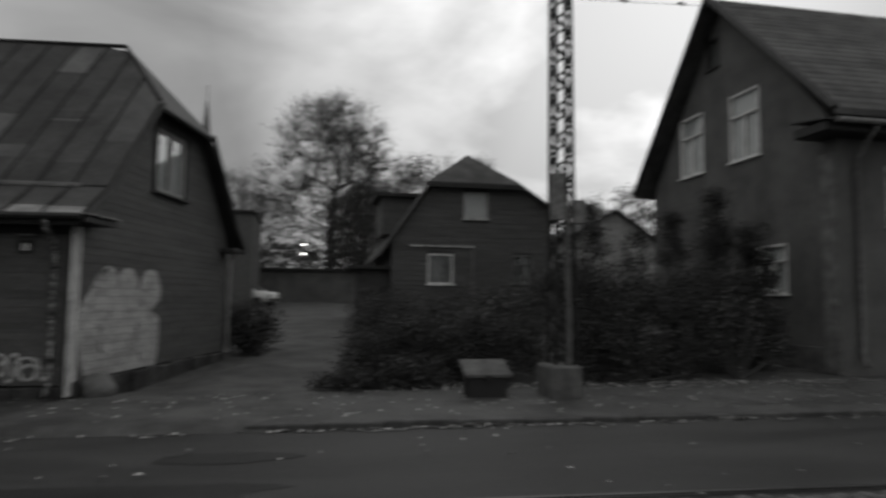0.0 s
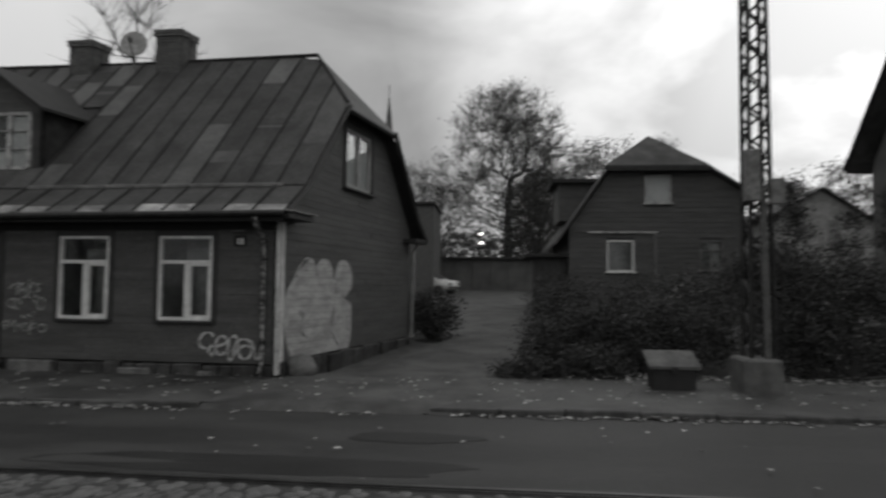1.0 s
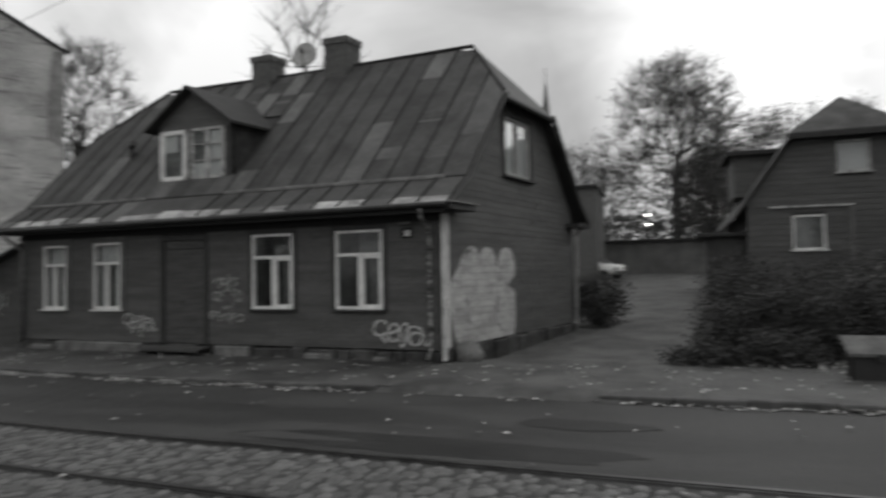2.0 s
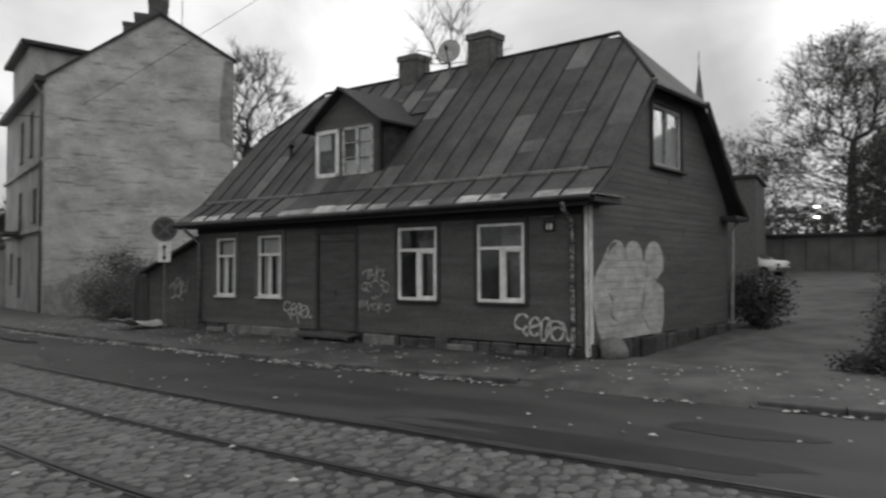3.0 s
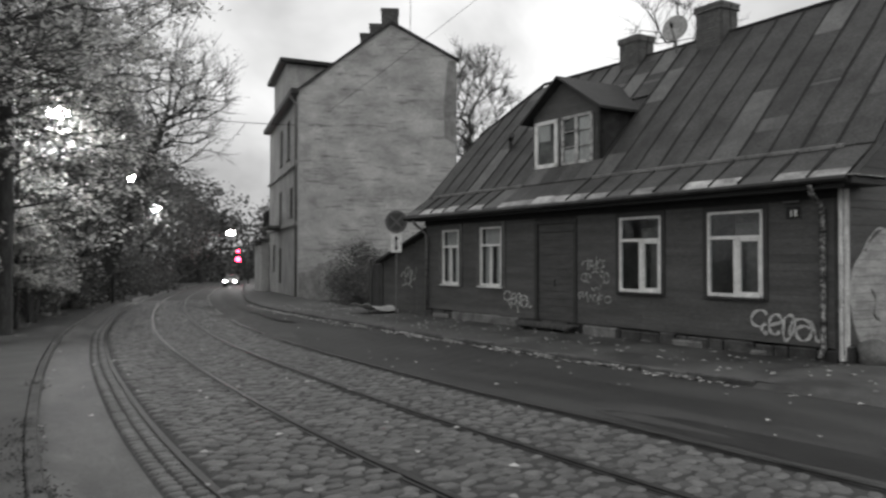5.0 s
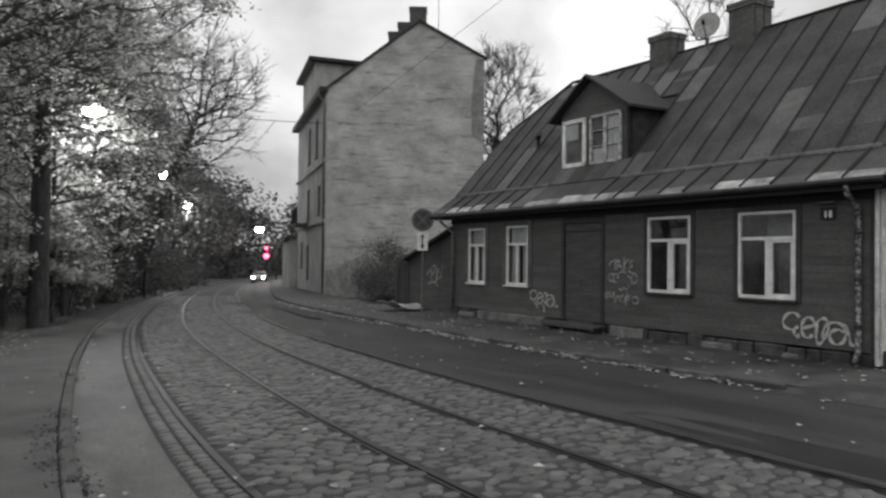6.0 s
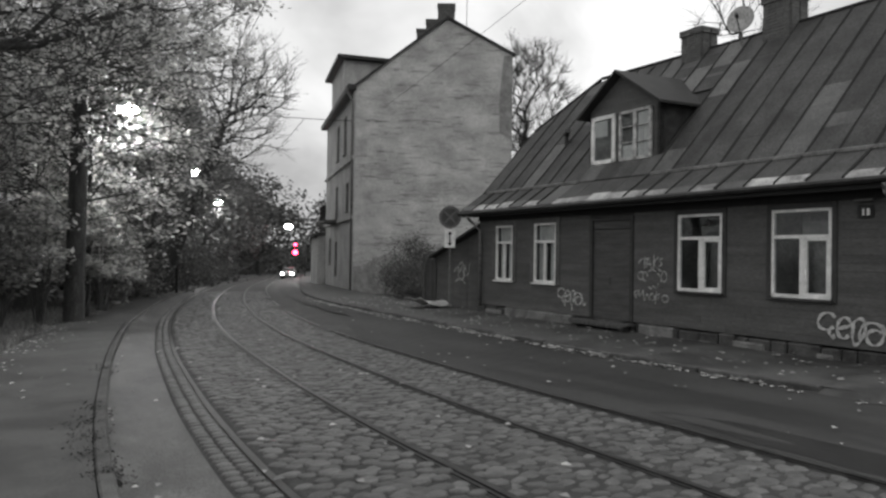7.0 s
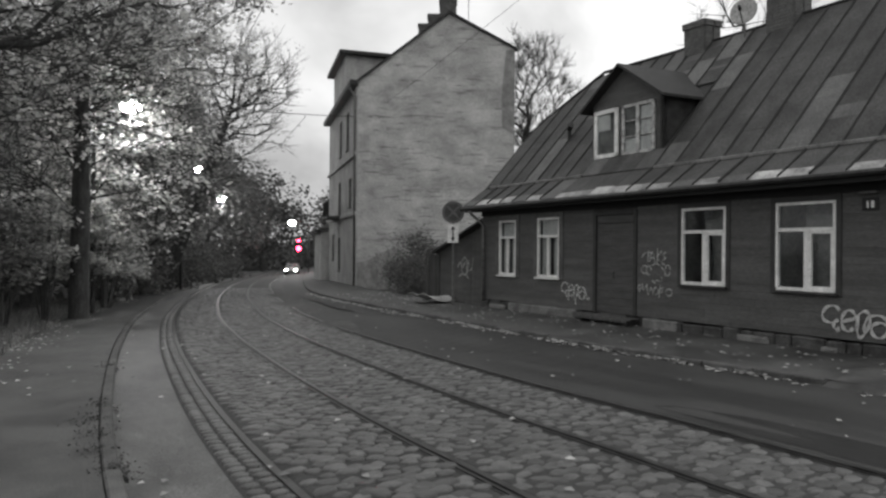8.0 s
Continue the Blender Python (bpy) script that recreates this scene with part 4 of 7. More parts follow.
def dish():
    c = hp(6.05, 3.45, 8.15)
    d = part("satellite_dish", tube([c + Vector((0, 0, -0.7)), c + Vector((0, 0, 0.05))], 0.025, 6), M_GALV, house, "pale round satellite dish on the ridge")
    out = Vector((0.25, -0.95, 0.2)).normalized()
    a = out.cross(Vector((0, 0, 1))).normalized()
    b = a.cross(out)
    verts, faces, n = [], [], 20
    for r, dep in ((0.0, 0.0), (0.2, 0.02), (0.36, 0.075), (0.37, 0.07)):
        for k in range(n):
            t = 2 * math.pi * k / n
            verts.append(c + out * (0.06 + dep) + (a * math.cos(t) * 0.93 + b * math.sin(t)) * r)
    for i in range(3):
        faces += [(i * n + k, i * n + (k + 1) % n, (i + 1) * n + (k + 1) % n, (i + 1) * n + k) for k in range(n)]
    part("reflector", (verts, faces), M_PLASTER, d, smooth=True)
    part("receiver_arm", tube([c - b * 0.35 + out * 0.1, c - b * 0.1 + out * 0.45], 0.015, 6), M_IRON, d)
    part("receiver", tube([c - b * 0.1 + out * 0.40, c - b * 0.06 + out * 0.52], 0.045, 8), M_IRON, d)


dish()
part("roof_vent", join([tube([hp(10.3, 1.55, 5.2), hp(10.3, 1.55, 5.62)], 0.06, 8), tube([hp(10.3, 1.55, 5.62), hp(10.12, 1.45, 5.72)], 0.085, 8)]), M_IRON, house)


def number_plate():
    o = fp(0.80, 0.03, 2.8)
    p = thing("wall_plaque", A + o, "small dark enamel plate with pale marks on the boards", "plaque")
    part("plate", box((0.67, 0.035, 2.66), (0.93, 0.05, 2.88), lambda u, d, z: fp(u, d, z) - o, 0.005), M_BLACK, p)
    part("bar", box((0.82, 0.05, 2.70), (0.85, 0.054, 2.82), lambda u, d, z: fp(u, d, z) - o), M_WHITE, p)
    part("bar", box((0.73, 0.05, 2.70), (0.78, 0.054, 2.82), lambda u, d, z: fp(u, d, z) - o), M_WHITE, p)
    part("hood", box((0.65, 0.03, 2.95), (0.95, 0.14, 2.98), lambda u, d, z: fp(u, d, z) - o, 0.005), M_GALV, p)


number_plate()


# ---- paint on its walls ----
def ribbon(points, width, f):
    """A flat painted stroke."""
    verts, faces = [], []
    pts = [Vector((a, b)) for a, b in points]
    for i, p in enumerate(pts):
        d = (pts[min(i + 1, len(pts) - 1)] - pts[max(i - 1, 0)])
        n = Vector((-d.y, d.x)).normalized() * width / 2
        w = 0.8 + 0.35 * math.sin(i * 0.7)
        verts += [f(*(p + n * w)), f(*(p - n * w))]
    faces = [(2 * i, 2 * i + 2, 2 * i + 3, 2 * i + 1) for i in range(len(pts) - 1)]
    return verts, faces


def loop(cx, cy, rx, ry, a0, a1, n=14):
    return [(cx + rx * math.cos(radians(a0 + (a1 - a0) * i / n)), cy + ry * math.sin(radians(a0 + (a1 - a0) * i / n))) for i in range(n + 1)]


def spray_tag(u_right, z_low, scale, material, label, strokes, width=0.085):
    """Looping strokes sprayed on the street wall; x runs from the viewer's left."""
    o = fp(u_right, 0.03, z_low)

    def f(x, y):
        return fp(u_right - x * scale, 0.034, z_low + y * scale) - o
    t = thing("graffiti", A + o, label, "graffiti")
    for s in strokes:
        part("paint_stroke", ribbon(s, width / 1.0, f), material, t)


def flow(points, n=5):
    """A smooth stroke through a few turning points."""
    out = []
    p = [points[0], *points, points[-1]]
    for i in range(1, len(p) - 2):
        for k in range(n):
            t = k / n
            out.append(tuple(0.5 * (2 * p[i][c] + (p[i + 1][c] - p[i - 1][c]) * t + (2 * p[i - 1][c] - 5 * p[i][c] + 4 * p[i + 1][c] - p[i + 2][c]) * t ** 2
                                    + (3 * p[i][c] - p[i - 1][c] - 3 * p[i + 1][c] + p[i + 2][c]) * t ** 3) for c in (0, 1)))
    return out + [points[-1]]


CELLA = [flow([(0.40, 0.64), (0.31, 0.74), (0.13, 0.71), (0.02, 0.54), (0.07, 0.40), (0.24, 0.36), (0.37, 0.44)]), flow([(0.29, 0.35), (0.27, 0.28), (0.36, 0.18), (0.37, 0.28)]),
         flow([(0.44, 0.40), (0.72, 0.50), (0.70, 0.62), (0.60, 0.67), (0.49, 0.58), (0.44, 0.40), (0.50, 0.24), (0.60, 0.20), (0.70, 0.28)]),
         flow([(0.78, 0.42), (0.80, 0.58), (0.93, 0.67), (1.03, 0.58), (1.02, 0.36), (0.92, 0.16), (0.82, 0.09), (0.77, 0.24), (0.78, 0.42)]),
         flow([(0.94, 0.20), (0.92, 0.36), (1.00, 0.53), (1.16, 0.60), (1.33, 0.55), (1.40, 0.36), (1.33, 0.17), (1.17, 0.12), (1.07, 0.24), (1.10, 0.38), (1.24, 0.45), (1.36, 0.40)]),
         flow([(1.36, 0.58), (1.46, 0.36), (1.50, 0.16), (1.62, 0.15), (1.61, 0.22)])]
spray_tag(1.62, 0.36, 0.80, M_PAINTTAG, "white looping spray tag low on the dark boards", CELLA, 0.072)
spray_tag(8.64, 0.56, 0.66, M_PAINTTAG, "small white spray tag beside the plank door", CELLA + [[(0.44, 0.22), (0.45, 0.02)], [(0.86, 0.1), (0.87, -0.12)]], 0.062)
spray_tag(5.84, 1.58, 0.72, M_PAINTFADE, "faded line of spray letters beside the door",
          [flow([(0.02, 0.26), (0.14, 0.40), (0.42, 0.42)]), flow([(0.30, 0.50), (0.26, 0.10)]), flow([(0.34, 0.12), (0.44, 0.46), (0.56, 0.10)]), flow([(0.38, 0.24), (0.54, 0.26)]),
           flow([(0.66, 0.56), (0.64, 0.02)]), flow([(0.84, 0.48), (0.66, 0.28), (0.88, 0.04)]), flow([(1.00, 0.44), (0.86, 0.36), (0.98, 0.26), (0.84, 0.16), (0.96, 0.02)])], 0.046)
spray_tag(5.84, 1.18, 0.72, M_PAINTFADE, "faded round spray scribble on the boards",
          [loop(0.14, 0.42, 0.14, 0.13, 20, 330), loop(0.30, 0.40, 0.10, 0.15, 0, 300), flow([(0.44, 0.08), (0.56, 0.0), (0.62, 0.10), (0.78, 0.04), (0.84, 0.20)]),
           loop(1.06, 0.42, 0.10, 0.17, 0, 350), flow([(0.80, 0.52), (0.90, 0.42), (0.96, 0.24)]), flow([(0.42, 0.56), (0.60, 0.62), (0.76, 0.56)])], 0.042)
spray_tag(5.95, 0.82, 0.72, M_PAINTFADE, "faded line of spray scribble near the sill",
          [flow([(0.02, 0.26), (0.14, 0.30), (0.10, 0.42), (0.0, 0.30), (0.10, 0.18)]), flow([(0.20, 0.46), (0.24, 0.22), (0.38, 0.44)]), flow([(0.38, 0.44), (0.44, 0.10), (0.54, 0.34), (0.64, 0.12)]),
           loop(0.76, 0.24, 0.09, 0.12, 60, 400), flow([(0.92, 0.44), (0.88, 0.02)]), flow([(0.90, 0.30), (1.06, 0.36), (0.96, 0.18)]), loop(1.26, 0.22, 0.13, 0.11, 30, 380)], 0.042)


def silver_piece():
    """A large silver throw-up, one painted strip to each board and lobe."""
    o = gp(1.8, 0.03, 0.45)
    t = thing("graffiti", A + o, "large silver bubble-shaped spray piece on the gable boards", "graffiti")
    lobes = [(1.12, 2.04, 0.47), (1.88, 2.08, 0.43), (2.84, 2.06, 0.46)]

    def spans(m):
        left = 0.22 + 0.30 * max(0.0, (1.2 - m) / 0.8) ** 2 + 0.9 * max(0.0, (m - 1.62) / 0.8) ** 1.6
        right = 3.30 - 0.42 * math.exp(-((m - 1.64) / 0.12) ** 2) - 0.14 * math.exp(-((m - 0.40) / 0.2) ** 2)
        if m < 2.12:
            crack = 2.30 + 0.20 * smooth_step(1.1, 2.0, m)
            return [(left, crack - 0.012), (crack + 0.012, right)] if m > 1.15 else [(left, right)]
        out = []
        for cx, cz, rr in lobes:
            w = math.sqrt(max(0.0, rr * rr - (m - cz) ** 2))
            out.append((max(cx - w, left), cx + w))
        cut = 0.5 * (out[0][1] + out[1][0])
        if out[0][1] > out[1][0]:
            out[0], out[1] = (out[0][0], cut - 0.01), (cut + 0.01, out[1][1])
        return out
    for i in range(15):
        z = 0.42 + i * 0.15
        levels = [(z + 0.001 + k * 0.036, 0.0135 - 0.006 * k / 4) for k in range(5)]
        for n in range(len(spans(z + 0.075))):
            rows = [(spans(z + 0.075)[n] if len(spans(zz)) <= n or len(spans(zz)) != len(spans(z + 0.075)) else spans(zz)[n], zz, d) for zz, d in levels]
            rows = [r for r in rows if r[0][1] - r[0][0] > 0.02]
            if len(rows) > 1:
                vs = [gp(e, d, zz) - o for sp, zz, d in rows for e in sp]
                part("paint_fill", (vs, [(2 * k, 2 * k + 1, 2 * k + 3, 2 * k + 2) for k in range(len(rows) - 1)]), M_PAINTSILVER, t)
    for line in (flow([(2.32, 1.2), (2.2, 0.95), (2.42, 0.68), (2.6, 0.52)]), flow([(2.36, 1.3), (2.28, 1.1)]), flow([(0.8, 1.4), (0.95, 1.2), (0.9, 0.95), (1.1, 0.8)])):
        part("paint_stroke", ribbon(line, 0.035, lambda a, zz: gp(a, 0.017, zz) - o), M_BOARD, t)
    for line in (flow([(0.24, 1.0), (0.24, 1.6), (0.62, 2.12), (0.9, 2.40), (1.12, 2.48), (1.38, 2.40)]), flow([(1.52, 2.30), (1.88, 2.49), (2.24, 2.28)]), flow([(2.46, 2.26), (2.84, 2.50), (3.26, 2.18), (3.22, 1.86), (2.92, 1.66)])):
        part("paint_stroke", ribbon(line, 0.045, lambda a, zz: gp(a, 0.016, zz) - o), M_PAINTTAG, t, "pale sprayed outline")


silver_piece()


def boulder(at, r, name, label):
    bm = bmesh.new()
    bmesh.ops.create_icosphere(bm, subdivisions=3, radius=1)
    for v in bm.verts:
        k = 1 + 0.25 * noise.noise(v.co * 1.3 + Vector(at)) + 0.06 * noise.noise(v.co * 5)
        v.co = Vector((v.co.x * r[0] * k, v.co.y * r[1] * k, v.co.z * r[2] * k))
    ob = part(name, bm, M_PLINTH, smooth=True)
    ob.location = at
    tagged(ob, label, "boulder")


boulder(A + gp(0.45, 0.30, 0.28), (0.30, 0.28, 0.28), "boulder", "rounded granite guard stone at the house corner")


# ---- generic houses ----
def frame_of(o, ax):
    """Maps (along, out, up) from a wall's foot; ax is its direction, out lies to the viewer's side."""
    ax = Vector((ax[0], ax[1], 0)).normalized()
    n = Vector((ax.y, -ax.x, 0))

    def f(a, d, z):
        return ax * a + n * d + Vector((0, 0, z)) + Vector(o)
    return f


def plain_window(parent, f, a, b, z0, z1, frame_mat, glass=None, cross=True, sill=True, deep=0.12):
    """Frame, panes and sill let into a wall."""
    w = part("window", box((a, -deep - 0.02, z0), (b, -deep, z1), f), glass or M_ROOM, parent)
    t = 0.07
    bars = [((a, z0), (a + t, z1)), ((b - t, z0), (b, z1)), ((a, z1 - t), (b, z1)), ((a, z0), (b, z0 + t))]
    if cross:
        bars += [((0.5 * (a + b) - 0.03, z0), (0.5 * (a + b) + 0.03, z0 + 0.66 * (z1 - z0))), ((a, z0 + 0.66 * (z1 - z0) - 0.03), (b, z0 + 0.66 * (z1 - z0) + 0.03))]
    for lo, hi in bars:
        part("frame", box((lo[0], -deep, lo[1]), (hi[0], 0.02, hi[1]), f, 0.006), frame_mat, w)
    g = part("pane", box((a + t, -deep + 0.02, z0 + t), (b - t, -deep + 0.025, z1 - t), f), M_GLASS, w)
    g.visible_shadow = False
    if sill:
        part("sill", box((a - 0.08, -0.02, z0 - 0.06), (b + 0.08, 0.10, z0 - 0.002), f, 0.008), frame_mat, w)
    return w


def holed_wall(parent, name, f, limits, z0, z1, holes, material, thick=0.3, steps=10):
    cuts = sorted({z0, z1, *[h[2] for h in holes], *[h[3] for h in holes], *[z0 + (z1 - z0) * i / steps for i in range(steps + 1)]})
    verts, faces = [], []
    for c0, c1 in zip(cuts, cuts[1:]):
        if c1 - c0 < 0.01:
            continue
        l0, l1 = limits(c0), limits(c1)
        sp = free_spans(min(l0[0], l1[0]), max(l0[1], l1[1]), c0, c1, holes)
        for a, b in sp:
            p = [f(max(a, l0[0]), 0, c0), f(min(b, l0[1]), 0, c0), f(min(b, l1[1]), 0, c1), f(max(a, l1[0]), 0, c1)]
            q = [f(max(a, l0[0]), -thick, c0), f(min(b, l0[1]), -thick, c0), f(min(b, l1[1]), -thick, c1), f(max(a, l1[0]), -thick, c1)]
            o = len(verts)
            verts += p + q
            faces += [tuple(o + i for i in k) for k in ((0, 1, 2, 3), (7, 6, 5, 4), (0, 4, 5, 1), (1, 5, 6, 2), (2, 6, 7, 3), (3, 7, 4, 0))]
    bm = bmesh.new()
    vs = [bm.verts.new(v) for v in verts]
    for q in faces:
        bm.faces.new([vs[i] for i in q])
    bmesh.ops.remove_doubles(bm, verts=bm.verts[:], dist=0.0005)
    return part(name, fix(bm), material, parent)


def slab(parent, name, pts, thick, material, label=""):
    """A roof plane of given corners, with thickness downwards."""
    n = len(pts)
    bm = bmesh.new()
    top = [bm.verts.new(p) for p in pts]
    low = [bm.verts.new(Vector(p) - Vector((0, 0, thick))) for p in pts]
    bm.faces.new(top)
    bm.faces.new(low[::-1])
    for i in range(n):
        bm.faces.new((top[i], low[i], low[(i + 1) % n], top[(i + 1) % n]))
    return part(name, fix(bm), material, parent, label)


# ---- the house behind the hedge ----
def middle_house():
    at = Vector((6.9, 29.0, land(6.9, 29.0)))
    h = thing("gabled_house", at, "dark board house with a half-hipped roof behind the shrubs", "house")
    zb = at.z
    f = frame_of((-3.65, 0, -zb), (1, 0))     # along x from the west corner, z in world heights
    le, re, jz, top = 4.55, 6.0, 7.25, 8.75

    def lim(z):
        a = 0.0 if z < le else (z - le) / (jz - le) * 1.95
        b = 7.45 if z < re else 7.45 - (z - re) / (jz - re) * 1.75
        return a, b
    holes = [(3.25, 4.38, 5.6, 6.83), (1.62, 2.78, 2.62, 3.98), (5.55, 6.5, 2.7, 4.0)]
    boarded_wall(h, "front_wall", f, 7.45, zb - 0.3, jz, lim, holes, 0.22, 0.02, M_TRIMDARK, M_BOARD)
    plain_window(h, f, *holes[0], M_OLDWHITE, M_BLIND, False)
    plain_window(h, f, *holes[1], M_WHITE, None, False)
    plain_window(h, f, *holes[2], M_PLINTH, None, True)
    part("lintel_strip", box((0.8, 0.02, 4.28), (3.75, 0.10, 4.36), f, 0.01), M_OLDWHITE, h, "white painted lintel strip")
    part("corner_strip", box((3.62, 0.02, 2.0), (3.74, 0.09, 4.28), f, 0.01), M_PLINTH, h)
    D = 9.0
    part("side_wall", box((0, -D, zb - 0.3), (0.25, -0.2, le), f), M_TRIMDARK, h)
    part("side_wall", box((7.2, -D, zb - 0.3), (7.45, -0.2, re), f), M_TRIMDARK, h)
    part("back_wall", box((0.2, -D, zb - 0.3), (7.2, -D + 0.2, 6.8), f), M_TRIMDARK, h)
    cx = 3.65
    slab(h, "roof_west", [f(-0.55, 0.35, 3.95), f(1.75, 0.35, jz + 0.05), f(cx, -1.0, top), f(cx, -D, top), f(-0.55, -D, 3.95)], 0.12, M_SLATE, "dark weathered roof slope")
    slab(h, "roof_east", [f(8.0, 0.35, 5.85), f(8.0, -D, 5.85), f(cx, -D, top), f(cx, -1.0, top), f(5.75, 0.35, jz + 0.05)], 0.12, M_SLATE)
    slab(h, "half_hip", [f(1.55, 0.45, jz - 0.05), f(5.85, 0.45, jz - 0.05), f(cx, -1.0, top + 0.03)], 0.10, M_SLATE)
    part("fascia", box((1.5, 0.38, jz - 0.3), (5.9, 0.46, jz - 0.1), f), M_IRON, h)
    # flat dormer on the west slope
    d = part("dormer", box((-0.25, -4.6, 5.0), (1.6, -1.9, 6.75), f), M_BOARD, h)
    part("dormer_roof", box((-0.6, -4.8, 6.75), (2.2, -1.6, 6.95), f, 0.02), M_ROOFDARK, d)
    p = part("porch_roof", box((-1.9, -2.4, 3.25), (0.0, -0.3, 3.4), f, 0.02), M_ROOFDARK, h)
    part("porch_wall", box((-1.5, -2.2, zb - 0.3), (0.0, -0.6, 3.25), f), M_WOODOLD, h)


middle_house()


# ---- the tall house beyond the hedge ----
def east_house():
    at = Vector((14.0, 15.6, 0.1))
    h = thing("gabled_house", at, "large dark stuccoed house with a steep tiled roof", "house")
    W, D = 16.0, 9.9

    def fg(a, d, z):
        return Vector((-d, D - a, z - at.z))

    def lim(z):
        if z < 6.45:
            return 0.0, D
        k, q = (z - 6.45) / (12.5 - 6.45), max(0.0, (z - 6.95) / (12.5 - 6.95))
        return 4.95 * k, D - 4.95 * q
    y = lambda v: D - (v - 15.6)
    holes = [(y(23.4), y(21.86), 6.72, 9.02), (y(20.25), y(18.7), 6.72, 9.04), (y(21.5), y(20.8), 10.4, 11.5), (y(19.0), y(17.60), 2.2, 3.74)]
    wall = holed_wall(h, "gable_wall", fg, lim, -0.2, 12.5, holes, M_STUCCO, 0.35)
    for k, q in enumerate(holes):
        plain_window(h, fg, *q, M_IRON if k == 2 else M_WHITE, M_ROOM if k == 2 else M_BLIND, k != 2)
    for k, q in enumerate(holes[:2]):
        part("blind", box((q[0] + 0.08, -0.16, q[2] + 0.1), (q[1] - 0.08, -0.155, q[3] - 0.1), fg), M_BLIND, h, "pale drawn blind")
    part("corner_strip", box((D - 0.55, 0.0, 0.0), (D - 0.02, 0.05, 6.1), fg, 0.01), M_PLINTH, h)
    part("base_course", box((0.0, 0.0, -0.1), (D - 0.6, 0.06, 0.7), fg, 0.02), M_CONCRETE, h)
    fs = lambda a, d, z: Vector((a, -d, z - at.z))
    sh = [(1.6, 2.8, 1.2, 3.0), (1.6, 2.8, 4.1, 5.8), (4.6, 5.8, 1.2, 3.0), (4.6, 5.8, 4.1, 5.8), (8, 9.2, 4.1, 5.8), (11, 12.2, 4.1, 5.8)]
    holed_wall(h, "street_wall", fs, lambda z: (0.353, W), -0.2, 6.5, sh, M_STUCCO, 0.35)
    for q in sh:
        plain_window(h, fs, *q, M_OLDWHITE, None, True)
    part("back_wall", box((0.35, -D, -0.2), (W, -D + 0.3, 6.4), fs), M_STUCCO, h)
    part("east_wall", box((W - 0.3, -D, -0.2), (W, 0, 6.4), fs), M_STUCCO, h)
    ov = 0.62
    for side in (0, 1):
        e = lambda a, t: fs(a, 0.75 - t * 5.70, 7.1 + t * 5.6) if side == 0 else fs(a, -D - 0.6 + t * 5.55, 6.5 + t * 6.2)
        r = part("roof_slope", join([([e(-ov, 0), e(W + 0.5, 0), e(W + 0.5, 1), e(-ov, 1)] + [p - Vector((0, 0, 0.16)) for p in (e(-ov, 0), e(W + 0.5, 0), e(W + 0.5, 1), e(-ov, 1))],
                                     [(0, 1, 2, 3), (7, 6, 5, 4), (0, 4, 5, 1), (1, 5, 6, 2), (2, 6, 7, 3), (3, 7, 4, 0)])]), M_SLATE, h, "mossy weathered tile roof")
        if side == 0:
            for k in range(22):
                t0, t1 = k / 22, (k + 1) / 22
                vs = [e(-ov, t0), e(W + 0.5, t0), e(W + 0.5, t1), e(-ov, t1)]
                lift = Vector((0, -0.008, 0.022))
                vs = [vs[0] + lift, vs[1] + lift, vs[2] + lift * 0.3, vs[3] + lift * 0.3, vs[0], vs[1]]
                part("tile_course", (vs, [(0, 1, 2, 3), (4, 5, 1, 0)]), M_SLATE, r)
        part("verge_board", tube([e(-ov, 0), e(-ov, 1)], 0.12, 4), M_IRON, h)
    part("eaves_box", box((-0.85, -0.55, 6.50), (W, 0.70, 6.78), fs, 0.03), M_IRON, h)
    slab(h, "eaves_sheet", [fs(-0.95, -0.6, 7.0), fs(-0.95, 0.85, 6.80), fs(W, 0.85, 6.80), fs(W, -0.6, 7.1)], 0.04, M_SLATE, "flared lower edge of the roof")
    part("gutter", tube([fs(-0.7, 0.92, 6.74), fs(W, 0.92, 6.74)], 0.08, 8), M_GALV, h)
    part("downpipe", tube([fs(0.55, 0.86, 6.66), fs(0.55, 0.12, 5.9), fs(0.55, 0.1, 0.5), fs(0.5, 0.3, 0.25)], 0.065, 8), M_GALV, h, "grey zinc downpipe", True)
    brick_stack(h, lambda u, v, z: Vector((u, v, z - at.z)), 9.5, 5.0, 1.0, 0.8, 11.8, 13.8)


east_house()


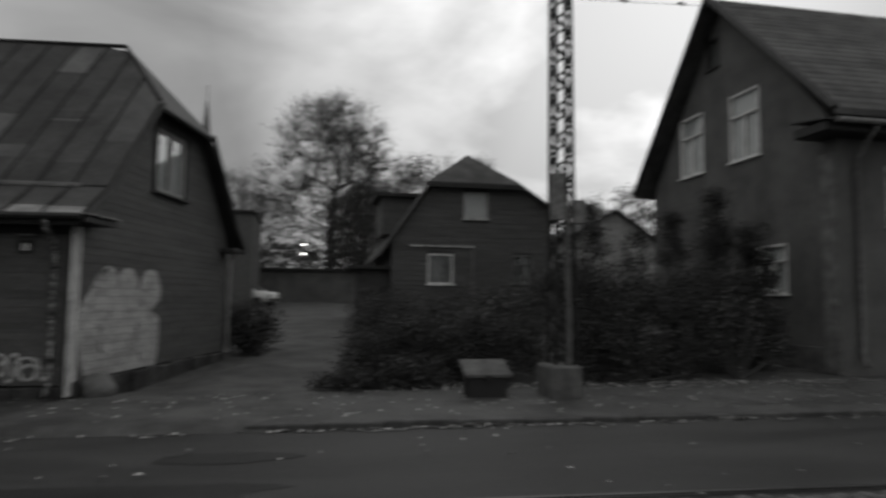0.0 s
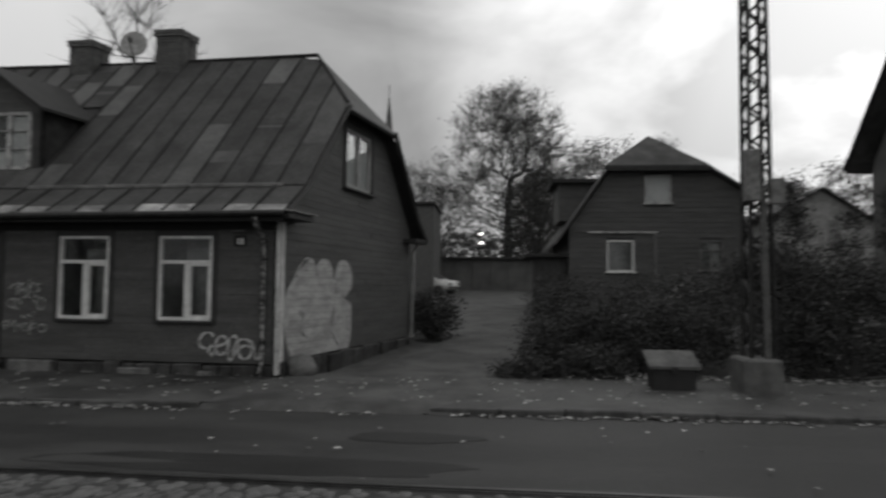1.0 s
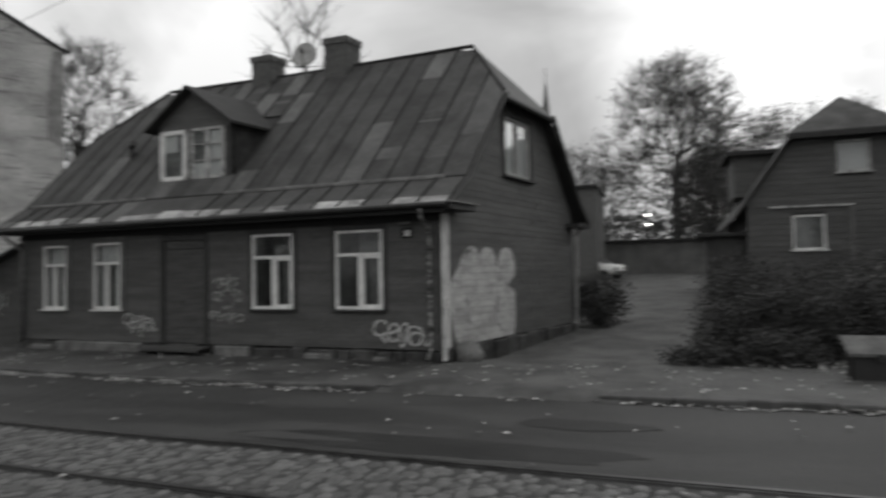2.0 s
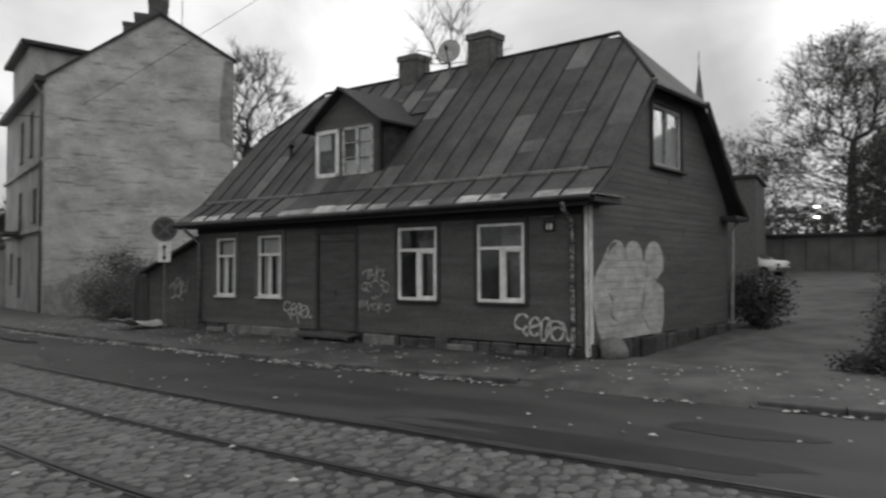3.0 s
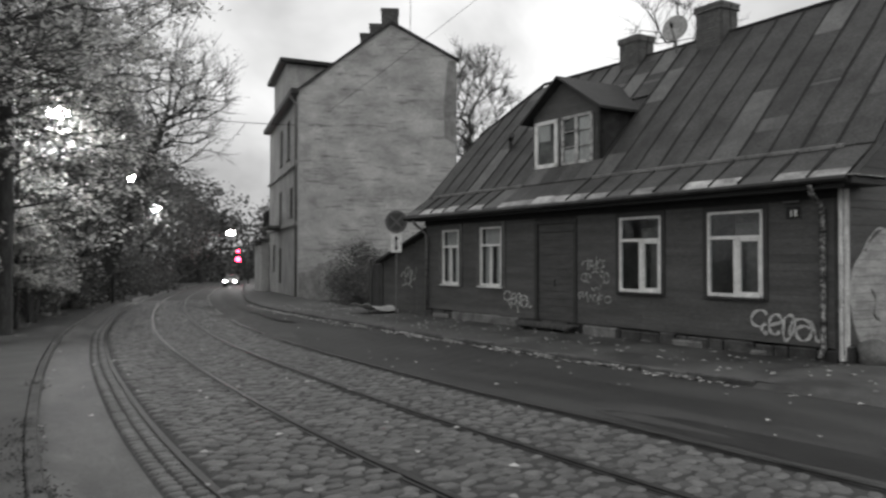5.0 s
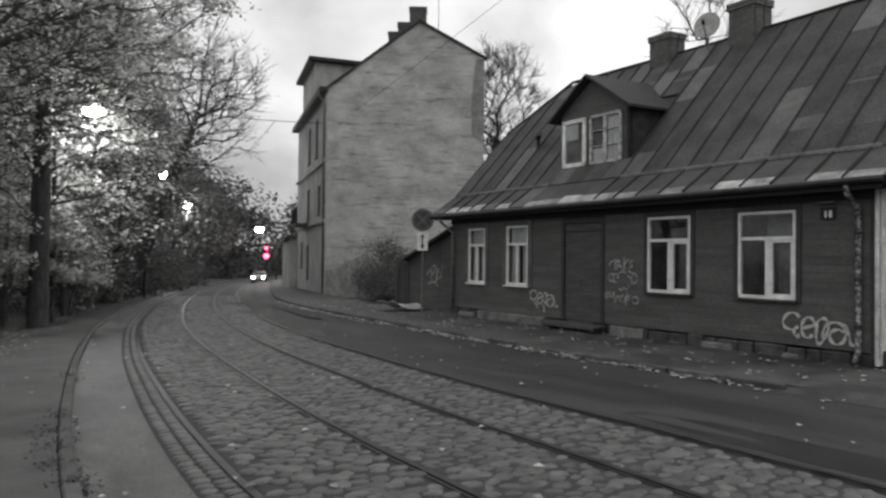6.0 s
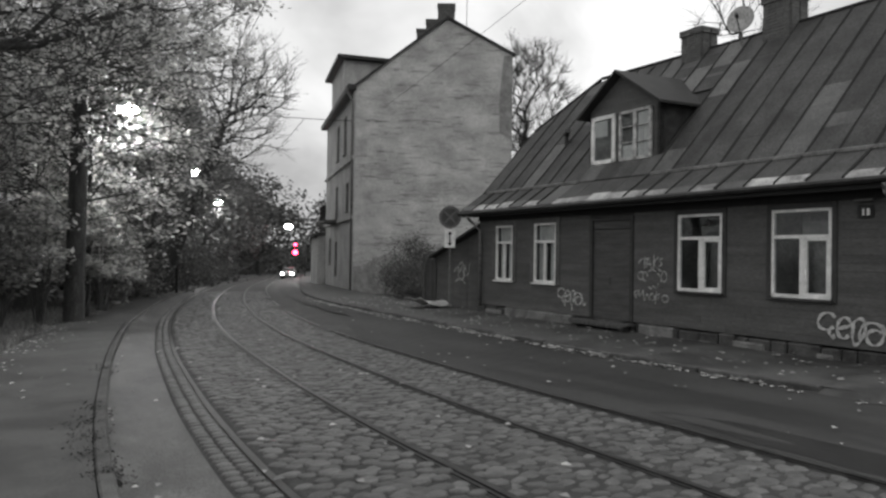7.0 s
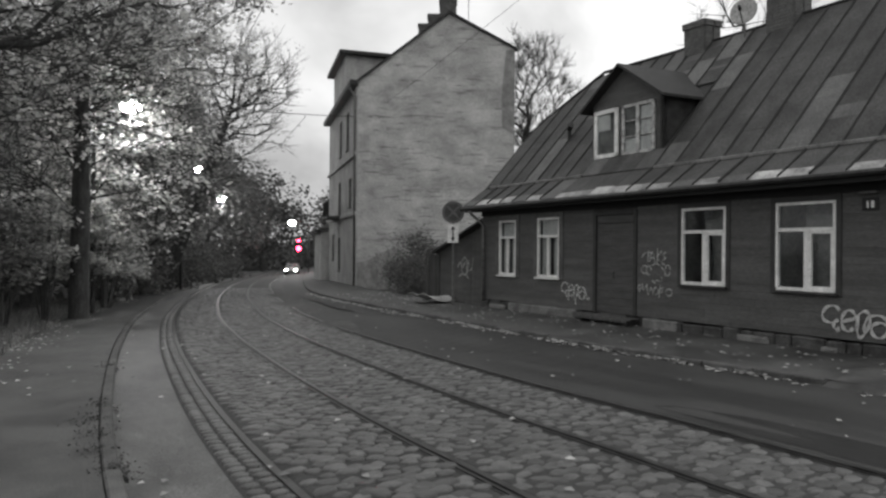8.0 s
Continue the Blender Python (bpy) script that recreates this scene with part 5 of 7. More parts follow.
# ---- the tall rendered building down the street ----
def grey_building():
    GL, GR = Vector((-34.1, 18.2, 0)), Vector((-28.65, 25.45, 0))
    zb = land(-34.1, 18.2)
    at = Vector((GL.x, GL.y, zb))
    h = thing("tenement_house", at, "tall pale weathered rendered tenement with a blank gable wall", "building")
    f = frame_of((0, 0, -zb), (GR - GL))
    W = (GR - GL).length
    ax = 5.28

    def lim(z):
        a = 0.0 if z < 11.75 else (z - 11.75) / (15.6 - 11.75) * ax
        b = W if z < 13.6 else W - (z - 13.6) / (15.6 - 13.6) * (W - ax)
        return a, b
    wall = part("gable_wall", prism([(0, -1.0), (W, -1.0), (W, 13.6), (ax, 15.6), (0, 11.75)], -0.4, f), M_RENDER, h)
    r = random.Random(8)
    for _ in range(46):
        a, z = r.uniform(0.3, W - 0.6), r.uniform(2.0, 13.0)
        l_, hh = r.uniform(0.25, 1.1), r.uniform(0.03, 0.09)
        lo, hi = lim(z + 0.3)
        if a < lo + 0.2 or a + l_ > hi - 0.2:
            continue
        n = 9
        up = [(a + l_ * i / n, z + hh * (0.5 + 0.5 * r.random()) * math.sin(math.pi * (0.05 + 0.9 * i / n))) for i in range(n + 1)]
        dn = [(a + l_ * i / n, z - 0.6 * hh * r.random() * math.sin(math.pi * (0.05 + 0.9 * i / n))) for i in range(n, -1, -1)]
        part("render_scar", prism(up + dn, 0.012, lambda p, q, s: f(p, q + 0.001, s)), M_RENDERPATCH, wall)
    n = 14
    skirt = [(0.0, -0.9), (W, -0.9)] + [(W - W * i / n, 1.7 + 0.35 * r.random() + 0.5 * math.sin(i * 0.7) - 0.05 * i) for i in range(n + 1)]
    part("damp_base", prism(skirt, 0.012, lambda p, q, s: f(p, q + 0.001, s)), M_RENDERPATCH, wall, "damp stained foot of the wall")
    part("corner_stain", prism([(W - 0.7, 9.0), (W, 8.6), (W, 13.5), (W - 0.5, 13.5), (W - 0.75, 11)], 0.01, lambda p, q, s: f(p, q + 0.001, s)), M_RENDERPATCH, wall)
    # street wall
    sd = Vector((-0.946, 0.324, 0))
    fs0 = frame_of((0, 0, -zb), sd)
    fs = lambda a, d, z: fs0(a, -d, z)
    L = 13.5
    holes = []
    for a, z0, z1 in ((3.4, 8.2, 10.6), (6.6, 8.2, 10.6), (2.2, 4.5, 6.3), (7.0, 4.3, 6.5), (7.0, 0.4, 2.7), (10.2, 1.1, 3.0)):
        holes.append((a, a + 1.0, z0, z1))
    sw = holed_wall(h, "street_wall", fs, lambda z: (0.43, L), -1.0, 11.6, holes, M_PLASTER, 0.35)
    for q in holes:
        plain_window(h, fs, *q, M_PLINTH, None, True)
    for z in (3.9, 7.4):
        part("string_course", box((0, 0.0, z), (L, 0.16, z + 0.22), fs, 0.03), M_PLASTER, h)
    part("cornice", box((-0.1, 0.0, 11.4), (L, 0.5, 11.75), fs, 0.05), M_IRON, h)
    part("pilaster", box((0.0, 0.0, -0.6), (0.6, 0.08, 11.4), fs, 0.02), M_PLASTER, h)
    # balcony
    b = part("balcony", box((6.3, 0.0, 3.95), (9.0, 1.0, 4.15), fs, 0.02), M_CONCRETE, h)
    for k in range(14):
        part("baluster", tube([fs(6.35 + 0.2 * k, 0.95, 4.15), fs(6.35 + 0.2 * k, 0.95, 5.1)], 0.025, 4), M_IRON, b)
    part("balcony_screen", box((6.3, 0.9, 4.2), (9.0, 0.93, 5.1), fs), M_IRON, b)
    part("far_wall", box((L - 0.3, -9, -1.0), (L, 0, 11.6), fs), M_PLASTER, h)
    # raised attic block with a flat roof
    t = part("attic_block", box((5.2, -5.2, 11.4), (11.2, -0.02, 14.65), fs), M_PLASTER, h, "pale plastered attic block")
    part("attic_roof", box((4.8, -5.6, 14.65), (11.7, 0.45, 14.92), fs, 0.04), M_IRON, t)
    part("downpipe", tube([fs(0.15, 0.5, 11.3), fs(0.15, 0.14, 10.8), fs(0.15, 0.12, -0.4)], 0.08, 8), M_GALV, h, "", True)
    # roof slopes behind the gable
    back = sd * L
    e = [f(-0.25, 0.12, 11.6), f(ax, 0.12, 15.75), f(W + 0.15, 0.12, 13.6)]
    slab(h, "roof_street", [e[0], e[1], e[1] + back, e[0] + back], 0.15, M_ROOFDARK, "dark felt roof")
    slab(h, "roof_yard", [e[1], e[2], e[2] + back, e[1] + back], 0.15, M_ROOFDARK)
    part("yard_wall", prism([(0.1, -1), (L, -1), (L, 13.3), (0.1, 13.3)], 0.3, lambda p, q, s: f(W - q, 0, s) + sd * p), M_RENDER, h)
    fc = lambda u, v, z: f(ax + u, -0.5 + v, z)
    brick_stack(h, fc, -0.1, 0.0, 0.95, 0.7, 15.2, 16.55)
    brick_stack(h, fc, -0.95, 0.0, 0.6, 0.6, 14.6, 15.65)
    brick_stack(h, fc, -1.55, 0.0, 0.5, 0.5, 14.2, 15.1)
    part("aerial", tube([f(ax + 1.1, -0.4, 15.2), f(ax + 1.1, -0.4, 17.6)], 0.02, 5), M_IRON, h)
    # low annexe beyond
    an = thing("annexe", at + sd * 15, "low pale lean-to beside the tenement", "building")
    o = Vector((0, 0, 0))
    fa = lambda a, d, z: sd * a + Vector((-0.324, -0.946, 0)) * d + Vector((0, 0, z))
    part("wall", box((-1.4, -6, -0.6), (3.5, 0.6, 3.6), fa), M_PLASTER, an)
    slab(an, "roof", [fa(-1.6, 1.0, 3.7), fa(3.7, 1.0, 3.7), fa(3.7, -6, 5.2), fa(-1.6, -6, 5.2)], 0.15, M_ROOFDARK)


grey_building()


def side_shed():
    """Lean-to and gate between the wooden house and the tenement."""
    at = A + fp(12.5, -0.3, 0.0)
    s = thing("lean_to", at, "dark boarded lean-to with a sloping roof beside the house", "shed")
    g = lambda u, d, z: fp(u + 12.5, d - 0.3, z) - fp(12.5, -0.3, 0.0)
    r = random.Random(2)
    for k in range(13):
        u = 0.05 + 0.22 * k
        top = 2.75 - 0.30 * (u / 0.8) * 0.8
        part("board", box((u, 0.0, 0.1), (u + 0.21, 0.03 + 0.01 * r.random(), top), g, 0.004), M_BOARD, s)
    part("wall", box((0.0, -2.5, 0.0), (2.9, -0.01, 1.8), g), M_TRIMDARK, s)
    slab(s, "roof", [g(-0.05, 0.3, 2.95), g(3.1, 0.3, 1.85), g(3.1, -2.7, 1.85), g(-0.05, -2.7, 2.95)], 0.08, M_ROOFDARK)
    part("paint_scribble", ribbon(loop(0, 0, 0.2, 0.3, 0, 400) + [(0.3, 0.2), (0.4, -0.2), (0.5, 0.3)], 0.05, lambda x, y: g(1.3 - x, 0.05, 1.35 + y)), M_PAINTFADE, s, "faded spray scribble")
    for k, st in enumerate((flow([(0.0, 0.1), (0.2, 0.3), (0.34, 0.1), (0.5, 0.34), (0.6, 0.0)]), flow([(0.1, -0.2), (0.4, -0.1), (0.7, -0.25)]), flow([(0.7, 0.3), (0.62, 0.0), (0.9, 0.1)]))):
        part("paint_scribble", ribbon(st, 0.05, lambda x, y: g(1.75 - x, 0.05, 1.2 + y)), M_PAINTFADE, s, "faded spray scribble")
    for u in (2.95, 3.75):
        part("gate_post", box((u, -0.1, 0.0), (u + 0.14, 0.06, 1.95), g, 0.012), M_WOODOLD, s)
    for k in range(4):
        part("gate_board", box((3.1 + 0.16 * k, -0.04, 0.12), (3.25 + 0.16 * k, -0.01, 1.8 - 0.06 * (k % 2)), g, 0.006), M_WOODOLD, s)
    rub = thing("tarpaulin", A + fp(14.6, 0.6, 0), "pale crumpled tarpaulin on the ground by the lean-to", "tarpaulin")
    bm = bmesh.new()
    bmesh.ops.create_grid(bm, x_segments=10, y_segments=10, size=0.6)
    for v in bm.verts:
        v.co.z = 0.25 + 0.14 * noise.noise(v.co * 2.2) + 0.25 * max(0, -v.co.y)
    bmesh.ops.solidify(bm, geom=bm.faces[:], thickness=0.02)
    part("sheet", bm, M_PLASTER, rub)


side_shed()


# ---- street furniture ----
def lattice_mast():
    at = (4.72, 12.25, 0.1)
    m = thing("lattice_mast", at, "tapering dark steel lattice mast carrying overhead wires", "mast")
    H_ = 13.0

    def w(z):
        return 0.195 - 0.005 * z
    for sx in (-1, 1):
        for sy in (-1, 1):
            part("corner_angle", tube([(sx * w(0), sy * w(0), 0), (sx * w(H_), sy * w(H_), H_)], 0.042, 4), M_IRON, m)
    z = 0.2
    k = 0
    while z < H_ - 0.3:
        z2 = z + 0.30
        for side in range(4):
            def pt(t, zz):
                a = w(zz)
                return [(-a + 2 * a * t, -a, zz), (a, -a + 2 * a * t, zz), (a - 2 * a * t, a, zz), (-a, a - 2 * a * t, zz)][side]
            part("brace", tube([pt(k % 2, z), pt(1 - k % 2, z2)], 0.025, 4), M_IRON, m)
        z = z2
        k += 1
    part("conduit", tube([(0.04, -0.30, 0.58), (0.0, -0.29, 3.6)], 0.06, 8), M_CONCRETE, m, "pale grey cable conduit")
    part("junction_box", box((-0.34, -0.44, 3.35), (-0.08, -0.30, 4.25), None, 0.01), M_GALV, m, "pale metal junction box")
    part("junction_box", box((0.10, -0.42, 3.3), (0.34, -0.30, 3.75), None, 0.01), M_GALV, m)
    part("foot_block", box((-0.40, -0.46, -0.1), (0.24, 0.34, 0.60), None, 0.04), M_CONCRETE, m, "rough concrete footing block")


lattice_mast()


def grit_box():
    b = thing("grit_box", (3.2, 12.3, 0.1), "dark street grit box with a pale sloping lid", "grit box")
    part("body", prism([(-0.24, 0.0), (0.24, 0.0), (0.26, 0.60), (-0.22, 0.40)], 0.74, lambda a, q, c: Vector((q - 0.37, a, c))), M_BLACK, b)
    part("lid", prism([(-0.28, 0.38), (0.28, 0.63), (0.28, 0.67), (-0.28, 0.43)], 0.90, lambda a, q, c: Vector((q - 0.45, a, c))), M_CONCRETE, b, "pale weathered lid")
    part("hasp", box((-0.05, -0.29, 0.31), (0.05, -0.24, 0.42)), M_IRON, b)


grit_box()


def road_sign():
    az = radians(53.6)
    d = 21.6
    at = Vector((-d * math.sin(az), d * math.cos(az), land(-17.4, 12.8) + 0.1))
    s = thing("road_sign", at, "round dark road sign on a thin post with an arrow plate", "road sign", rz=45)
    part("post", tube([(0, 0.03, 0), (0, 0.03, 3.35)], 0.03, 8), M_GALV, s)

    def disc(r0, r1, y0, y1, n=28):
        vs = [(r * math.cos(2 * math.pi * k / n), y, r * math.sin(2 * math.pi * k / n) + 3.05) for y in (y0, y1) for r in (r0, r1) for k in range(n)]
        fs = []
        for k in range(n):
            j = (k + 1) % n
            fs += [(k, n + k, n + j, j), (2 * n + k, 2 * n + j, 3 * n + j, 3 * n + k), (n + k, 3 * n + k, 3 * n + j, n + j)]
        return vs, fs
    part("face", disc(0.001, 0.36, -0.02, 0.0), M_SIGNDARK, s)
    part("rim", disc(0.29, 0.37, -0.028, 0.004), M_SIGNRIM, s)
    part("bar", box((-0.27, -0.026, 3.02), (0.27, -0.021, 3.08), lambda x, y, z: Matrix.Rotation(radians(45), 3, "Y") @ Vector((x, y, z - 3.05)) + Vector((0, 0, 3.05))), M_SIGNRIM, s)
    part("bar", box((-0.27, -0.0265, 3.02), (0.27, -0.0215, 3.08), lambda x, y, z: Matrix.Rotation(radians(-45), 3, "Y") @ Vector((x, y, z - 3.05)) + Vector((0, 0, 3.05))), M_SIGNRIM, s)
    p = part("plate", box((-0.18, -0.02, 2.05), (0.18, 0.0, 2.65), None, 0.004), M_WHITE, s, "white plate with a black double arrow")
    part("arrow", prism([(-0.025, 2.22), (0.025, 2.22), (0.025, 2.48), (0.075, 2.48), (0, 2.6), (-0.075, 2.48), (-0.025, 2.48)], 0.004, lambda a, q, b: Vector((a, -0.021 - q, b))), M_BLACK, p)
    part("arrow", prism([(-0.075, 2.22), (0, 2.10), (0.075, 2.22)], 0.004, lambda a, q, b: Vector((a, -0.021 - q, b))), M_BLACK, p)


road_sign()


def street_lamp(d, az, z, side=1):
    a = radians(az)
    x, y = -d * math.sin(a), d * math.cos(a)
    g = land(x, y)
    l = thing("street_lamp", (x, y - 1.2 * side, g), "tall street lamp with a glowing head among the trees", "street lamp", group="street lamps")
    part("post", tube([(0, 0, 0), (0, 0, z - g - 0.3), (0, 0.5 * side, z - g + 0.05), (0, 1.1 * side, z - g + 0.12)], [0.09, 0.06, 0.05, 0.04], 8), M_IRON, l)
    part("head", box((-0.14, min(0.85 * side, 1.5 * side), z - g + 0.06), (0.14, max(0.85 * side, 1.5 * side), z - g + 0.2), None, 0.04), M_GALV, l)
    bm = bmesh.new()
    bmesh.ops.create_uvsphere(bm, u_segments=14, v_segments=8, radius=1)
    # lens oversized, more so with distance: glare is put into its shape
    for v in bm.verts:
        v.co = Vector((v.co.x * 0.20 * (1 + d / 160), v.co.y * 0.32 * (1 + d / 160) + 1.2 * side, v.co.z * 0.20 * (1 + d / 160) + z - g))
    part("lens", bm, M_LAMP, l, "glowing lamp lens", True)
    ld = bpy.data.lights.new("lamp_light", "POINT")
    ld.energy, ld.shadow_soft_size = 420, 0.3
    lo = new("lamp_light", ld)
    lo.location = (x, y, z - 0.6)


for d, az, z, sd_ in ((27, 79.9, 7.1, 1), (47, 74.7, 7.1, 1), (70, 73.1, 6.9, 1), (88, 67.4, 5.3, -2)):
    street_lamp(d, az, z, sd_)


def traffic_light():
    a = radians(66.75)
    d = 95.0
    x, y = -d * math.sin(a), d * math.cos(a)
    g = land(x, y)
    t = thing("traffic_light", (x, y, g), "traffic signal showing red at the far end of the street", "traffic light")
    part("post", tube([(0, 0, 0), (0, 0, 1.9 - g + 2.0)], 0.07, 8), M_IRON, t)
    for k, (z, mt) in enumerate(((1.95, M_RED), (3.05, M_RED))):
        part("housing", box((-0.28, -0.2, z - g - 0.5), (0.28, 0.2, z - g + 0.4), None, 0.03), M_BLACK, t)
        bm = bmesh.new()
        # lower lens wider than its housing, its size imitating red glare
        bmesh.ops.create_uvsphere(bm, u_segments=12, v_segments=8, radius=0.34 if k == 0 else 0.2)
        ob = part("lens", bm, mt, t, "glowing red lens", True)
        ob.location = (0.24, -0.2, z - g)


traffic_light()


# ---- vehicles ----
def car(at, rz, paint, label, lit=False):
    c = thing("car", at, label, "car", rz=rz)
    side = [(-2.05, 0.35), (-2.1, 0.75), (-1.9, 0.95), (-1.1, 1.0), (-0.55, 1.42), (0.7, 1.46), (1.5, 1.05), (2.05, 0.98), (2.1, 0.4), (1.7, 0.28), (-1.7, 0.28)]
    bm = prism(side, 1.68, lambda a, q, b: Vector((q - 0.84, a, b)))
    for v in bm.verts:
        if v.co.z > 1.1:
            v.co.x *= 0.82
    bmesh.ops.bevel(bm, geom=list(bm.edges), offset=0.05, segments=2, affect="EDGES")
    part("body", bm, paint, c, "", True)
    part("windscreen", prism([(-1.05, 1.02), (-0.58, 1.40), (-0.56, 1.41), (-1.02, 1.02)], 1.3, lambda a, q, b: Vector((q - 0.65, a - 0.03, b + 0.01))), M_BLACK, c)
    part("rear_window", prism([(0.78, 1.42), (1.42, 1.08), (1.44, 1.09), (0.80, 1.43)], 1.25, lambda a, q, b: Vector((q - 0.625, a + 0.03, b + 0.01))), M_BLACK, c)
    for s in (-1, 1):
        part("side_window", box((s * 0.74 - 0.01, -0.5, 1.05), (s * 0.74 + 0.01, 0.75, 1.36)), M_BLACK, c)
        for y in (-1.3, 1.3):
            w = part("wheel", tube([(s * 0.86, y, 0.31), (s * 0.66, y, 0.31)], 0.31, 16), M_TYRE, c)
            part("rim", tube([(s * 0.87, y, 0.31), (s * 0.80, y, 0.31)], 0.19, 12), M_GALV, w)
        part("headlight", box((s * 0.62 - 0.17, -2.13, 0.62), (s * 0.62 + 0.17, -2.0, 0.78), None, 0.03), M_LAMP if lit else M_GALV, c, "glowing headlight" if lit else "clear headlight")
    part("bumper", box((-0.8, -2.14, 0.36), (0.8, -2.02, 0.55), None, 0.03), M_SIGNRIM, c)


car((-4.55, 46.0, land(-4.55, 46)), 65, M_CARWHITE, "white parked hatchback at the end of the drive")
car((-7.4, 50.3, land(-7.4, 50.3)), 75, M_CARWHITE, "second white parked car half hidden behind a shrub")
CX = -84.0
car((CX, along(BASE, CX) + 1.4, land(CX, along(BASE, CX) + 1.4)), 62, M_CARGREY, "small grey car on the far road with lit headlights", True)


def yard_lamp():
    # two bright spots of unknown source, made as glowing tubes on an added post
    l = thing("yard_lamp", (-1.08, 56, land(-1, 56)), "slim post with two glowing tube lamps in the yard", "lamp")
    g = land(-1, 56)
    part("post", tube([(0, 0.1, 0), (0, 0.1, 6.7 - g)], 0.05, 6), M_IRON, l)
    for z in (5.65, 6.42):
        part("tube", tube([(-0.17, 0, z - g), (0.17, 0, z - g)], 0.035, 8), M_TUBE, l, "glowing tube")


yard_lamp()


# ---- background ----
def backyard():
    s = thing("garage_row", (0.9, 52, land(0, 52)), "long low dark garage shed closing the yard", "shed")
    z0 = land(0, 52)
    for k in range(8):
        part("wall_panel", box((-5.4 + 1.4 * k, 0, -0.2), (-4.05 + 1.4 * k, 0.15, 2.45), None, 0.01), M_STUCCO, s)
    part("roof", box((-5.6, -0.3, 2.45), (6.0, 4, 2.62), None, 0.02), M_ROOFDARK, s)
    part("wall", box((-5.4, 0.15, -0.2), (5.8, 3.8, 2.45)), M_STUCCO, s)
    b = thing("rear_building", (-5.6, 44, land(-5.6, 44)), "dark plain building behind the wooden house", "building")
    part("wall", box((-4.0, 0, -0.5), (1.55, 6, 6.1), None, 0.02), M_BRICK, b)
    part("roof", box((-4.2, -0.2, 6.1), (1.7, 6.2, 6.3), None, 0.02), M_ROOFDARK, b)
    c = thing("church_spire", (-24.5, 150, 2.85), "slender dark church spire far off", "spire")
    part("tower", box((-2.0, -2.0, 0), (2.4, 2.0, 32), None, 0.1), M_STUCCO, c)
    bm = bmesh.new()
    bmesh.ops.create_cone(bm, segments=8, radius1=1.6, radius2=0.05, depth=15, cap_ends=True)
    for v in bm.verts:
        v.co.z += 36
    part("spire", bm, M_STUCCO, c)
    part("finial", tube([(0, 0, 43), (0, 0, 46)], 0.08, 5), M_IRON, c)
    # pale gabled house beyond the hedge
    h3 = thing("gabled_house", (24.5, 50, 1.0), "pale rendered gabled house far behind the hedge", "house")
    f = lambda a, q, b: Vector((a, q, b))
    part("wall", prism([(-3.6, -1), (3.6, -1), (3.6, 5.4), (-0.6, 8.2), (-3.6, 6.6)], 8, f), M_RENDERPATCH, h3)
    slab(h3, "roof", [(-4.2, -0.4, 6.4), (-0.6, -0.4, 8.45), (-0.6, 8.4, 8.45), (-4.2, 8.4, 6.4)], 0.15, M_ROOFDARK)
    slab(h3, "roof", [(-0.6, -0.4, 8.45), (4.1, -0.4, 5.2), (4.1, 8.4, 5.2), (-0.6, 8.4, 8.45)], 0.15, M_ROOFDARK)
    w = part("window", box((-0.2, -0.03, 4.6), (0.7, 0.02, 6.0)), M_ROOM, h3)
    part("chimney", box((-2.6, 2, 7.0), (-1.7, 2.7, 9.2), None, 0.02), M_BRICK, h3)


backyard()


# ---- trees and shrubs ----
def leaves(rnd, centres, count, size, spread, flat=0.6, level=1.0):
    """Small folded leaves scattered round the given points: (verts, faces). A low level lays them out in flat sprays."""
    verts, faces = [], []
    for _ in range(count):
        c = centres[rnd.randrange(len(centres))]
        p = c + Vector((rnd.gauss(0, 1), rnd.gauss(0, 1), rnd.gauss(0, flat))) * spread
        a = Vector((rnd.uniform(-1, 1), rnd.uniform(-1, 1), rnd.uniform(-0.6, 0.6) * level)).normalized()
        b = a.cross(Vector((rnd.uniform(-1, 1) * level, rnd.uniform(-1, 1) * level, rnd.uniform(-1, 1) if level == 1.0 else 1.0))).normalized()
        s = size * rnd.uniform(0.6, 1.3)
        o = len(verts)
        verts += [p - a * s, p + b * s * 0.55, p + a * s, p - b * s * 0.55]
        faces.append((o, o + 1, o + 2, o + 3))
    return verts, faces


